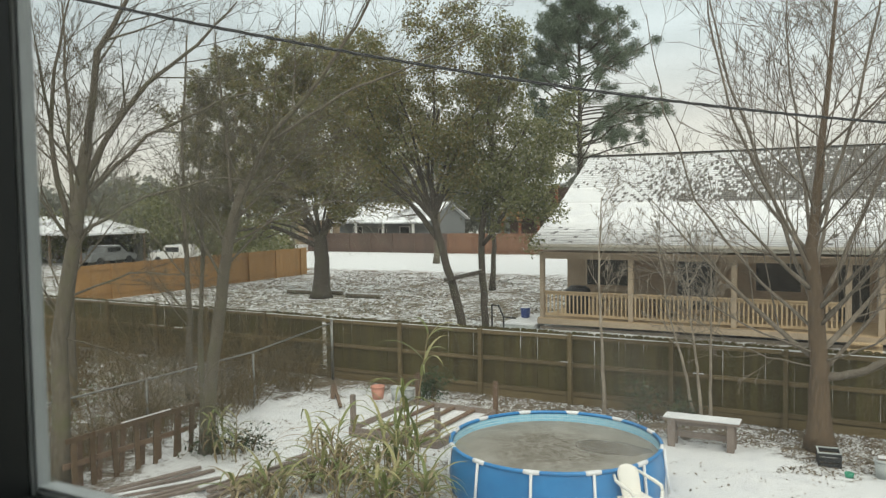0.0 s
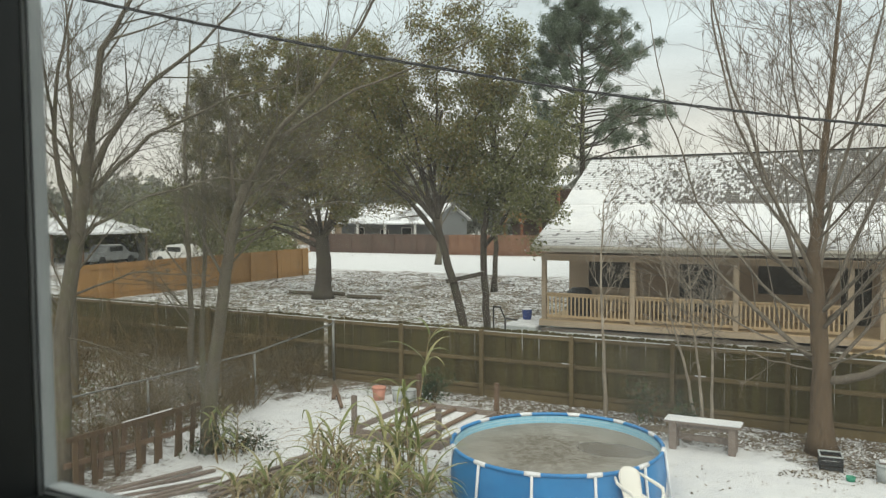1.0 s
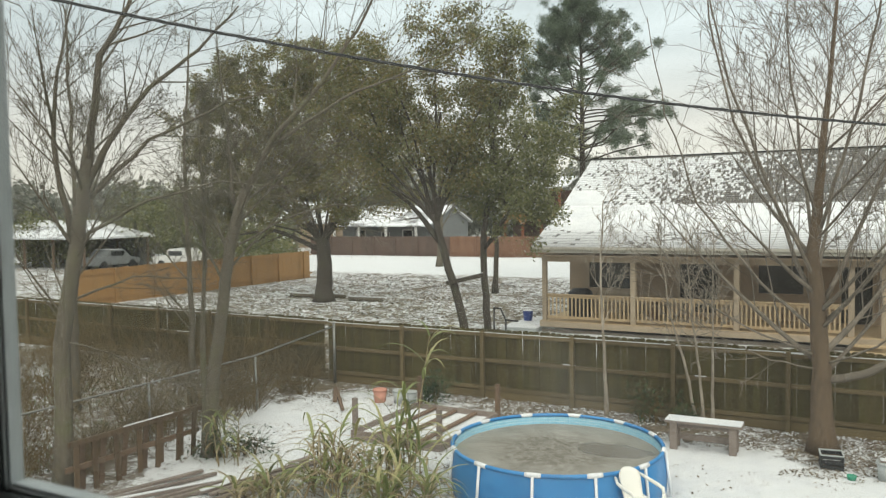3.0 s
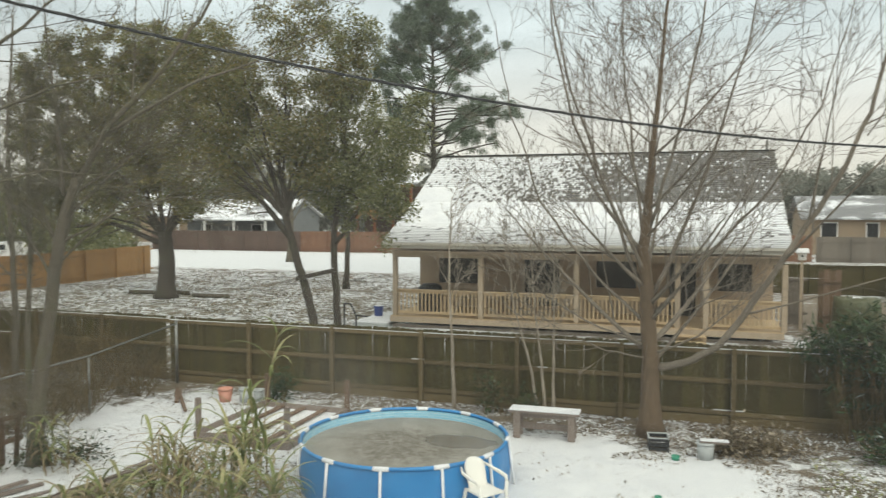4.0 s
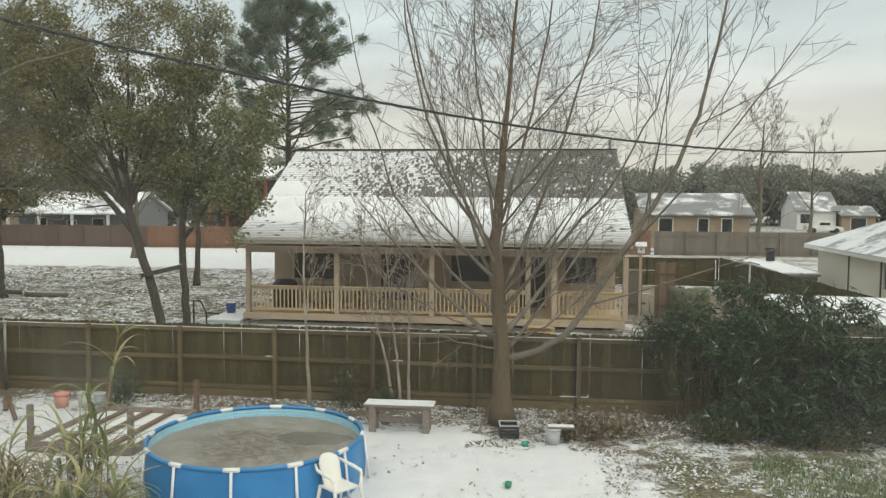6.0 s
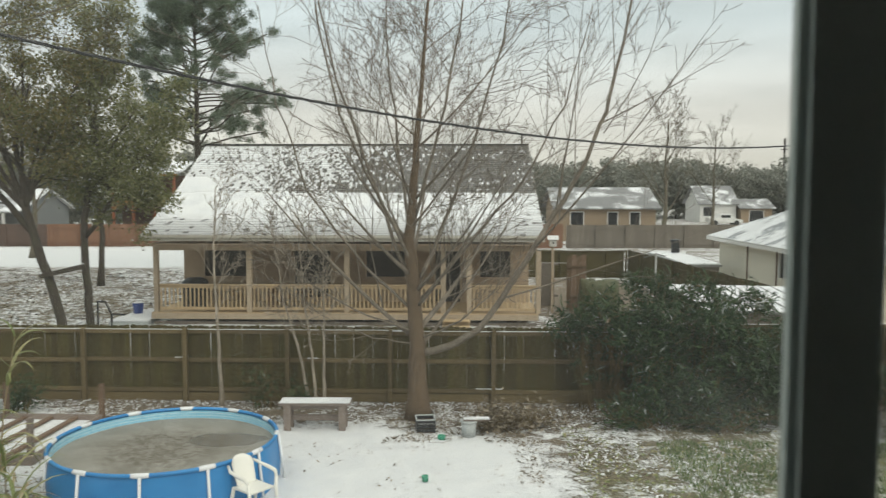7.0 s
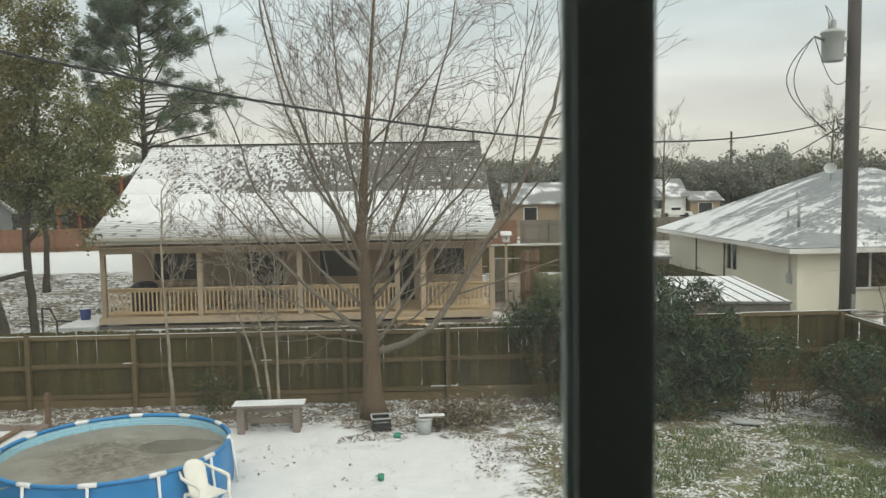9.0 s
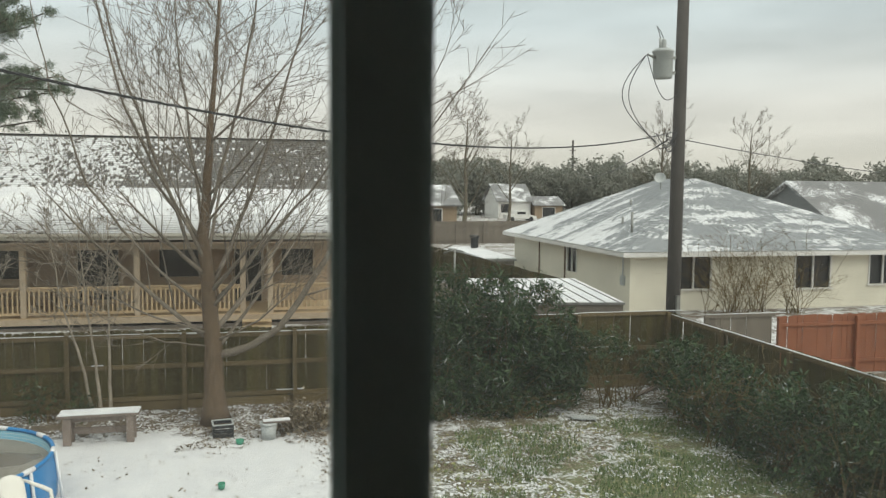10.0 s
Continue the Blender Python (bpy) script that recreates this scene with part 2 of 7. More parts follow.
WHITE_PLASTIC = plain("white_plastic", (0.72, 0.70, 0.64), (0.80, 0.78, 0.72), 5, 0.4, (1, 1, 1), 0.05, 0.004, 0.03)
POOL_BLUE = plain("blue_pool_vinyl", (0.010, 0.15, 0.38), (0.016, 0.20, 0.46), 4, 0.42, (1, 1, 3), 0.25, 0.02, 0.03, (0.03, 0.22, 0.50))
STEEL_WHITE = plain("white_painted_tube", (0.68, 0.69, 0.70), (0.80, 0.80, 0.80), 6, 0.35, (1, 1, 1), 0.05, 0.003, 0.03)
CREAM = plain("cream_siding", (0.68, 0.64, 0.52), (0.76, 0.72, 0.60), 3, 0.8, (1, 1, 6), 0.15, 0.01, 0.03)
TAN = plain("tan_brick_wall", (0.24, 0.175, 0.115), (0.34, 0.255, 0.175), 8, 0.85, (1, 1, 3), 0.2, 0.01, 0.05)
SLATE_WALL = plain("grey_blue_siding", (0.16, 0.17, 0.17), (0.23, 0.24, 0.24), 4, 0.8, (1, 1, 6), 0.15, 0.01, 0.05)
WHITE_WALL = plain("white_siding", (0.62, 0.61, 0.58), (0.74, 0.73, 0.70), 4, 0.8, (1, 1, 6), 0.15, 0.01, 0.05)
TRIM = plain("pale_trim", (0.45, 0.42, 0.36), (0.55, 0.52, 0.45), 5, 0.6, (1, 1, 1), 0.05, 0.004, 0.05)
DARK = plain("dark_opening", (0.015, 0.016, 0.016), (0.03, 0.032, 0.034), 3, 0.25, (1, 1, 1), 0.02, 0.002, 0.05)
PORCH_GLASS = plain("dim_porch_glass", (0.05, 0.047, 0.042), (0.085, 0.08, 0.07), 2, 0.15, (1, 1, 1), 0.02, 0.002, 0.2)
BLACK = plain("black_plastic", (0.012, 0.013, 0.014), (0.028, 0.03, 0.032), 6, 0.45, (1, 1, 1), 0.1, 0.004, 0.05)
METAL = plain("galvanised_steel", (0.22, 0.22, 0.205), (0.34, 0.34, 0.32), 9, 0.45, (1, 1, 1), 0.1, 0.003, 0.06, Metallic=0.7)
POLE_WOOD = plain("creosote_pole", (0.045, 0.040, 0.036), (0.115, 0.103, 0.094), 8, 0.9, (5, 5, 0.3), 0.5, 0.01, 0.05)
TERRACOTTA = plain("terracotta_plastic", (0.50, 0.22, 0.15), (0.62, 0.31, 0.23), 5, 0.6, (1, 1, 1), 0.1, 0.004, 0.05)
GREEN_PLASTIC = plain("green_plastic", (0.02, 0.20, 0.12), (0.04, 0.30, 0.18), 5, 0.4, (1, 1, 1), 0.05, 0.003, 0.1)
BLUE_PLASTIC = plain("blue_plastic", (0.03, 0.06, 0.22), (0.05, 0.09, 0.30), 5, 0.4, (1, 1, 1), 0.05, 0.003, 0.1)
TARP = plain("olive_tarpaulin", (0.065, 0.07, 0.032), (0.12, 0.12, 0.06), 5, 0.6, (1, 1, 1), 0.2, 0.02, 0.05)
GREY_STONE = plain("pale_bucket_grey", (0.36, 0.38, 0.37), (0.48, 0.50, 0.49), 6, 0.6, (1, 1, 1), 0.1, 0.004, 0.05)
BARK_GREY = bark("grey_bark", (0.080, 0.067, 0.048), (0.175, 0.148, 0.110), (0.125, 0.125, 0.062))
BARK_BROWN = bark("red_brown_bark", (0.064, 0.044, 0.027), (0.165, 0.113, 0.070), (0.135, 0.094, 0.056))
PALE_STEM = bark("pale_sapling_bark", (0.20, 0.165, 0.125), (0.34, 0.29, 0.23))
BARK_DARK = bark("dark_oak_bark", (0.035, 0.029, 0.022), (0.09, 0.074, 0.058), (0.07, 0.07, 0.04))
TWIG = bark("grey_brown_twigs", (0.105, 0.086, 0.066), (0.205, 0.172, 0.135))
BRUSH = bark("brown_brush_twigs", (0.078, 0.054, 0.021), (0.168, 0.120, 0.052))
OAK_LEAF = leafy("live_oak_leaf", [(0.0, (0.085, 0.094, 0.034)), (0.5, (0.18, 0.185, 0.070)), (0.93, (0.30, 0.29, 0.14)), (1.0, (0.62, 0.64, 0.61))], 0.5, 0.38)
OAK_LEAF_OLD = leafy("olive_oak_leaf", [(0.0, (0.105, 0.086, 0.025)), (0.5, (0.212, 0.172, 0.054)), (0.95, (0.32, 0.26, 0.11)), (1.0, (0.58, 0.59, 0.53))], 0.5, 0.38)
PINE_LEAF = leafy("pine_needles", [(0.0, (0.060, 0.088, 0.055)), (0.6, (0.12, 0.16, 0.10)), (1.0, (0.21, 0.25, 0.16))], 0.5, 0.35)
SHRUB_LEAF = leafy("oleander_leaf", [(0.0, (0.016, 0.034, 0.012)), (0.6, (0.042, 0.086, 0.030)), (0.965, (0.09, 0.15, 0.055)), (1.0, (0.60, 0.62, 0.62))], 0.6)
CANE_LEAF = leafy("cane_leaf", [(0.0, (0.130, 0.169, 0.046)), (0.5, (0.260, 0.286, 0.104)), (1.0, (0.494, 0.429, 0.221))], 0.5)
DRY_LEAF = leafy("dry_cane_leaf", [(0.0, (0.22, 0.16, 0.08)), (0.6, (0.38, 0.30, 0.17)), (1.0, (0.52, 0.44, 0.28))], 0.6)
# leaf colour paled towards grey to stand in for distance haze
FAR_LEAF_HAZED = leafy("far_woods_leaf_hazed", [(0.0, (0.20, 0.21, 0.175)), (0.6, (0.25, 0.255, 0.215)), (1.0, (0.30, 0.29, 0.25))], 0.7, 0.4)
LITTER = leafy("fallen_leaves", [(0.0, (0.10, 0.077, 0.052)), (0.6, (0.22, 0.175, 0.12)), (1.0, (0.38, 0.32, 0.24))], 0.8, 0.1)
GRASS = leafy("winter_grass", [(0.0, (0.07, 0.115, 0.04)), (0.6, (0.155, 0.22, 0.085)), (1.0, (0.36, 0.38, 0.21))], 0.6)
SHINGLE = roof_mat("grey_shingles", (0.085, 0.080, 0.075), (0.17, 0.16, 0.15),
                   lambda n, x, y, z: n.m("ADD", n.m("MULTIPLY", n.step(z, 4.74, 4.80), n.step(n.m("SUBTRACT", x, n.m("MULTIPLY", n.m("SUBTRACT", z, 4.8), 1.6)), -9.4, -2.2, -0.20, 0.93)), n.m("MULTIPLY", n.step(z, 4.80, 4.74), n.step(z, 3.4, 4.1, -0.2, -0.3))),
                   veil=lambda n, z: n.m("MULTIPLY", n.step(z, 3.40, 4.05, 0.45, 1.0), n.m("ADD", 0.85, n.m("MULTIPLY", n.noise(n.coords("World"), 1.7, 4), 0.3))))
SHINGLE_PALE = roof_mat("pale_grey_shingles", (0.20, 0.215, 0.225), (0.32, 0.335, 0.345), lambda n, x, y, z: n.m("ADD", n.m("ADD", n.step(z, 2.6, 5.4, -0.16, 0.16), n.step(y, 26.2, 30.5, 0.22, 0.0)), n.m("MULTIPLY", n.step(n.noise(n.coords("World", (0.35, 1.5, 0.5)), 1.1, 4), 0.35, 0.65), 0.42)), 0.5, 1.2, 0.22, 0.75)
FAR_ROOF = roof_mat("snowy_far_roof", (0.13, 0.13, 0.13), (0.22, 0.22, 0.22), lambda n, x, y, z: n.step(x, -30.0, 10.0, 0.08, 0.24), 0.8, 1.1, 0.0, 0.75)
WALL_DARK = plain("room_paint", (0.70, 0.71, 0.70), (0.76, 0.77, 0.76), 4, 0.8, (1, 1, 1), 0.05, 0.003, 0.02)
BRONZE = plain("dark_bronze_frame", (0.009, 0.012, 0.012), (0.014, 0.018, 0.018), 12, 0.5, (1, 1, 1), 0.05, 0.002, 0.02)
MULLION = plain("grey_green_mullion", (0.66, 0.74, 0.71), (0.72, 0.80, 0.77), 12, 0.6, (1, 1, 1), 0.05, 0.002, 0.02)
VINYL = plain("pale_vinyl_frame", (0.50, 0.53, 0.53), (0.60, 0.63, 0.63), 12, 0.5, (1, 1, 1), 0.05, 0.002, 0.02)


# ---------------- mesh helpers ----------------
class Geo:
    """Gathers vertices and faces for one mesh."""

    def __init__(self):
        self.v, self.f = [], []

    def box(self, c, s, m=None):
        b = len(self.v)
        for dx, dy, dz in ((-1, -1, -1), (1, -1, -1), (1, 1, -1), (-1, 1, -1), (-1, -1, 1), (1, -1, 1), (1, 1, 1), (-1, 1, 1)):
            p = Vector((dx * s[0] / 2, dy * s[1] / 2, dz * s[2] / 2))
            if m is not None:
                p = m @ p
            self.v.append(tuple(p + Vector(c)))
        self.f += [tuple(b + i for i in q) for q in ((0, 3, 2, 1), (4, 5, 6, 7), (0, 1, 5, 4), (1, 2, 6, 5), (2, 3, 7, 6), (3, 0, 4, 7))]
        return self

    def tube(self, pts, radii, sides=6, cap=True):
        pts = [Vector(p) for p in pts]
        b0 = len(self.v)
        d = (pts[1] - pts[0]).normalized()
        u = d.orthogonal().normalized()
        for i, p in enumerate(pts):
            d = (pts[min(i + 1, len(pts) - 1)] - pts[max(i - 1, 0)]).normalized()
            u = (u - d * u.dot(d)).normalized()
            w = d.cross(u)
            for k in range(sides):
                a = 2 * math.pi * k / sides
                self.v.append(tuple(p + (u * math.cos(a) + w * math.sin(a)) * radii[i]))
        for i in range(len(pts) - 1):
            for k in range(sides):
                a, b = b0 + i * sides + k, b0 + i * sides + (k + 1) % sides
                self.f.append((a, b, b + sides, a + sides))
        if cap:
            self.f.append(tuple(b0 + k for k in reversed(range(sides))))
            e = b0 + (len(pts) - 1) * sides
            self.f.append(tuple(e + k for k in range(sides)))
        return self

    def lathe(self, c, profile, sides=24):
        """Rings of (radius, z) about the upright axis at c."""
        b0 = len(self.v)
        for r, z in profile:
            for k in range(sides):
                a = 2 * math.pi * k / sides
                self.v.append((c[0] + r * math.cos(a), c[1] + r * math.sin(a), c[2] + z))
        for i in range(len(profile) - 1):
            for k in range(sides):
                a, b = b0 + i * sides + k, b0 + i * sides + (k + 1) % sides
                self.f.append((a, b, b + sides, a + sides))
        return self

    def poly(self, pts):
        b = len(self.v)
        self.v += [tuple(p) for p in pts]
        self.f.append(tuple(range(b, b + len(pts))))
        return self

    def slab(self, pts, t):
        """A plate under the polygon pts, t thick along z."""
        n, b = len(pts), len(self.v)
        self.v += [tuple(p) for p in pts] + [(p[0], p[1], p[2] - t) for p in pts]
        self.f += [tuple(range(b, b + n)), tuple(b + n + k for k in reversed(range(n)))]
        self.f += [(b + k, b + n + k, b + n + (k + 1) % n, b + (k + 1) % n) for k in range(n)]
        return self

    def mesh(self, name, smooth=False):
        me = bpy.data.meshes.new(name)
        me.from_pydata(self.v, [], self.f)
        if smooth:
            me.polygons.foreach_set("use_smooth", [True] * len(me.polygons))
        me.update()
        return me


def part(name, geo, material, parent=None, label="", smooth=False, bevel=0.0):
    me = geo.mesh(name, smooth) if isinstance(geo, Geo) else geo
    if material and not me.materials:
        me.materials.append(material)
    if bevel:
        bm = bmesh.new()
        bm.from_mesh(me)
        bmesh.ops.recalc_face_normals(bm, faces=bm.faces[:])
        bmesh.ops.bevel(bm, geom=bm.edges[:], offset=bevel, segments=2, affect="EDGES", clamp_overlap=True)
        bm.to_mesh(me)
        bm.free()
    ob = new(name, me)
    ob.parent = parent
    if label:
        tagged(ob, label)
    return ob


def thing(name, at, label, category, group="", turn=0.0):
    e = new(name)
    e.matrix_world = pose(*at, 0, 0, turn)
    e.empty_display_size = 0.1
    return tagged(e, label, category, group)


def smoothstep(a, b, x):
    t = min(1.0, max(0.0, (x - a) / (b - a)))
    return t * t * (3 - 2 * t)


def ground_z(x, y):
    z = 0.45 * smoothstep(18.2, 25.0, y)
    near = smoothstep(60, 30, abs(y - 12)) * smoothstep(60, 30, abs(x))
    z += near * (0.03 * noise.noise((x * 0.5, y * 0.5, 0)) + 0.018 * noise.noise((x * 2.1, y * 2.1, 3)))
    return z


# ---------------- ground ----------------
def spans(*rows):
    out = []
    for a, b, s in rows:
        k = max(1, round((b - a) / s))
        out += [a + (b - a) * i / k for i in range(k)]
    return out + [rows[-1][1]]


def build_ground():
    xs = spans((-2500, -300, 550), (-300, -60, 40), (-60, -16, 2), (-16, 13, 0.18), (13, 60, 2.5), (60, 300, 40), (300, 2500, 550))
    ys = spans((-800, -10, 200), (-10, 7, 1.2), (7, 19.5, 0.18), (19.5, 30, 0.6), (30, 80, 3), (80, 300, 30), (300, 3000, 500))
    g = Geo()
    g.v = [(x, y, ground_z(x, y)) for y in ys for x in xs]
    n = len(xs)
    g.f = [(j * n + i, j * n + i + 1, (j + 1) * n + i + 1, (j + 1) * n + i) for j in range(len(ys) - 1) for i in range(n - 1)]
    tagged(part("ground", g, GROUND, smooth=True), "thin patchy snow over turf and leaf litter", "ground", kind="structure")


build_ground()


# ---------------- the room and its window ----------------
WY = 0.60          # plane of the glass
WX0, WX1 = -0.236, 1.80
WZ0, WZ1 = 4.545, 5.62
RX0, RX1, RY0, RZ0, RZ1 = -1.6, 2.9, -3.2, 3.22, 5.72


def build_room():
    def struct(name, geo, m, label, cat):
        return tagged(part(name, geo, m), label, cat, kind="structure")
    y0, y1 = 0.54, 0.632
    ox0, ox1, oz0, oz1 = WX0 - 0.08, WX1 + 0.08, WZ0 - 0.07, WZ1 + 0.05
    g = Geo()
    for a, b, c, d in ((RX0, ox0, RZ0, RZ1), (ox1, RX1, RZ0, RZ1), (ox0, ox1, RZ0, oz0), (ox0, ox1, oz1, RZ1)):
        g.box(((a + b) / 2, (y0 + y1) / 2, (c + d) / 2), (b - a, y1 - y0, d - c))
    struct("wall_window", g, WALL_DARK, "grey painted wall round the window", "wall")
    struct("wall_west", Geo().box((RX0 - 0.06, (RY0 + y1) / 2, (RZ0 + RZ1) / 2), (0.12, y1 - RY0, RZ1 - RZ0)), WALL_DARK, "grey painted side wall", "wall")
    struct("wall_east", Geo().box((RX1 + 0.06, (RY0 + y1) / 2, (RZ0 + RZ1) / 2), (0.12, y1 - RY0, RZ1 - RZ0)), WALL_DARK, "grey painted side wall", "wall")
    struct("wall_south", Geo().box(((RX0 + RX1) / 2, RY0 - 0.06, (RZ0 + RZ1) / 2), (RX1 - RX0 + 0.24, 0.12, RZ1 - RZ0)), WALL_DARK, "grey painted back wall", "wall")
    struct("floor", Geo().box(((RX0 + RX1) / 2, (RY0 + y1) / 2, RZ0 - 0.1), (RX1 - RX0 + 0.24, y1 - RY0, 0.2)), DARK_WOOD, "dark wooden floor", "floor")
    struct("ceiling", Geo().box(((RX0 + RX1) / 2, (RY0 + y1) / 2, RZ1 + 0.06), (RX1 - RX0 + 0.24, y1 - RY0, 0.12)), WALL_DARK, "grey painted ceiling", "ceiling")
    low = Geo()
    a, b, c, d, z = RX0 - 0.12, RX1 + 0.12, RY0 - 0.12, y1, RZ0 - 0.2
    for cx, cy, sx, sy in (((a + b) / 2, d - 0.08, b - a, 0.16), ((a + b) / 2, c + 0.08, b - a, 0.16), (a + 0.08, (c + d) / 2, 0.16, d - c - 0.324), (b - 0.08, (c + d) / 2, 0.16, d - c - 0.324)):
        low.box((cx, cy, z / 2 - 0.05), (sx, sy, z + 0.1))
    struct("wall_lower", low, WALL_DARK, "painted walls of the storey below", "wall")
    # window
    w = thing("window_1", (0, 0, 0), "two-pane window with a backlit mullion and pale frame", "window")
    tagged(w, kind="structure")
    part("mullion", Geo().box((0.736, WY, (WZ0 + WZ1) / 2), (0.046, 0.018, WZ1 - WZ0)), MULLION, w, "backlit grey upright between the panes", bevel=0.005)
    for sx in (WX0 - 0.035, WX1 + 0.035):
        part("sash_side", Geo().box((sx, WY - 0.025, (WZ0 + WZ1) / 2), (0.07, 0.05, WZ1 - WZ0 + 0.12)), BRONZE, w, "dark bronze inner upright", bevel=0.004)
        part("frame_side", Geo().box((sx, WY + 0.0095, (WZ0 + WZ1) / 2), (0.07, 0.017, WZ1 - WZ0 + 0.12)), VINYL, w, "pale vinyl upright", bevel=0.003)
    part("frame_bottom", Geo().box(((WX0 + WX1) / 2, WY + 0.0105, WZ0 - 0.03), (WX1 - WX0, 0.021, 0.06)), VINYL, w, "pale vinyl bottom rail", bevel=0.003)
    part("sash_bottom", Geo().box(((WX0 + WX1) / 2, WY - 0.026, WZ0 - 0.034), (WX1 - WX0, 0.05, 0.06)), BRONZE, w, "dark bronze bottom rail", bevel=0.004)
    part("frame_top", Geo().box(((WX0 + WX1) / 2, WY, WZ1 + 0.022), (WX1 - WX0, 0.066, 0.044)), VINYL, w, bevel=0.006)
    for a, b in ((WX0 - 0.004, 0.720), (0.762, WX1 + 0.004)):
        p = part("pane", Geo().box(((a + b) / 2, WY + 0.006, (WZ0 + WZ1) / 2), (b - a, 0.003, WZ1 - WZ0 + 0.01)), GLASS, w, "slightly dirty clear glass")
        p.visible_shadow = False


build_room()


# ---------------- fences ----------------
def board_mesh(w, h, t, ear=0.03):
    g = Geo()
    out = [(-w / 2, 0), (w / 2, 0), (w / 2, h - ear), (w / 2 - ear, h), (-w / 2 + ear, h), (-w / 2, h - ear)]
    n = len(out)
    g.v = [(x, -t / 2, z) for x, z in out] + [(x, t / 2, z) for x, z in out]
    g.f = [tuple(range(n)), tuple(n + k for k in reversed(range(n)))] + [(k, n + k, n + (k + 1) % n, (k + 1) % n) for k in range(n)]
    return g.mesh("board")


def board_fence(name, p0, p1, h, material, label, rails=(0.26, 0.95, 1.60), post_every=2.35, rail_side=-1, snow=True, w=0.143, rail_mat=None, kick=True, first=0.0, lean=0.012, seed=1):
    rng = random.Random(seed)
    p0, p1 = Vector(p0), Vector(p1)
    d = p1 - p0
    L = Vector((d.x, d.y)).length
    ang = math.degrees(math.atan2(d.y, d.x))
    f = thing(name, p0, label, "fence", turn=ang)
    rail_mat = rail_mat or material
    me = board_mesh(w - 0.0008, h, 0.018)
    me.materials.append(material)
    k = int(L / w)
    for i in range(k):
        s = (i + 0.5) * w
        q = p0 + d * (s / L)
        b = part("board", me, None, f)
        gap = rng.choice((0, 0, 0, 0, 0, 0.007))
        b.matrix_basis = Matrix.Translation((s + rng.uniform(-gap, gap), 0.012 * rng.uniform(-1, 1) * 0.5, ground_z(q.x, q.y) - p0.z + rng.uniform(-0.012, 0.012))) @ Euler((rng.uniform(-lean, lean), rng.uniform(-lean, lean) * 0.5, 0)).to_matrix().to_4x4()
    rs = rail_side
    pl = Geo().box((0, 0, (h - 0.04) / 2), (0.09, 0.09, h - 0.04)).mesh("post")
    pl.materials.append(rail_mat)
    s = first
    while s < L:
        q = p0 + d * (s / L)
        b = part("post", pl, None, f)
        b.matrix_basis = Matrix.Translation((s, rs * 0.092, ground_z(q.x, q.y) - p0.z))
        s += post_every
    for z in rails:
        s = 0.0
        while s < L - 0.05:
            e = min(L, s + post_every)
            sag = rng.uniform(-0.012, 0.012)
            part("rail", Geo().box(((s + e) / 2, rs * 0.032, z + sag), (e - s - 0.006, 0.04, 0.088)), rail_mat, f)
            if snow and z > rails[0] - 1:
                g = Geo()
                x = s + 0.02
                while x < e - 0.05:
                    l = rng.uniform(0.1, 0.9)
                    if z == rails[-1] or rng.random() < 0.05:
                        g.box((min(x + l / 2, e), rs * 0.034, z + sag + 0.044 + 0.007), (l, 0.04, rng.uniform(0.008, 0.015)))
                    x += l
                if g.v:
                    part("snow_strip", g, SNOW, f, "thin strip of snow on the rail")
            s = e
    if kick:
        s = 0.0
        while s < L - 0.05:
            e = min(L, s + post_every)
            part("kickboard", Geo().box(((s + e) / 2, rs * 0.024, 0.10), (e - s - 0.008, 0.028, 0.19)), rail_mat, f)
            s = e
    return f


# ---------------- porch house ----------------
HX0, HX1 = -9.85, 3.15
EY, EZ = 25.45, 3.42     # eave
BY, BZ = 28.6, 4.78      # where the two slopes meet
RY, RZ = 32.2, 6.68      # ridge
DECK = 0.85


def shingled(name, x0, x1, a, b, material, parent, rng, course=0.125, width=0.17, label=""):
    """Rows of shingles on the slope from a=(y,z) up to b=(y,z)."""
    g = Geo()
    run = math.hypot(b[0] - a[0], b[1] - a[1])
    rows = int(run / course)
    dy, dz = (b[0] - a[0]) / run, (b[1] - a[1]) / run
    for j in range(rows):
        s = j * course
        x = x0 - (width / 2 if j % 2 else 0)
        while x < x1:
            w = width * rng.uniform(0.75, 1.2)
            l, r = max(x, x0), min(x + w - 0.012, x1)
            if r - l > 0.03:
                lo, hi = s - 0.01, s + course * 1.25
                up = 0.022 + rng.uniform(-0.004, 0.006)
                y0, z0, y1, z1 = a[0] + dy * lo - dz * up, a[1] + dz * lo + dy * up, a[0] + dy * hi - dz * 0.004, a[1] + dz * hi + dy * 0.004
                b0 = len(g.v)
                g.v += [(l, y0, z0), (r, y0, z0), (r, y1, z1), (l, y1, z1), (l, y0 + dz * 0.02, z0 - dy * 0.02), (r, y0 + dz * 0.02, z0 - dy * 0.02)]
                g.f += [(b0, b0 + 1, b0 + 2, b0 + 3), (b0 + 4, b0 + 5, b0 + 1, b0)]
            x += w
    return tagged(part(name, g, material, parent, label), kind="stuff")


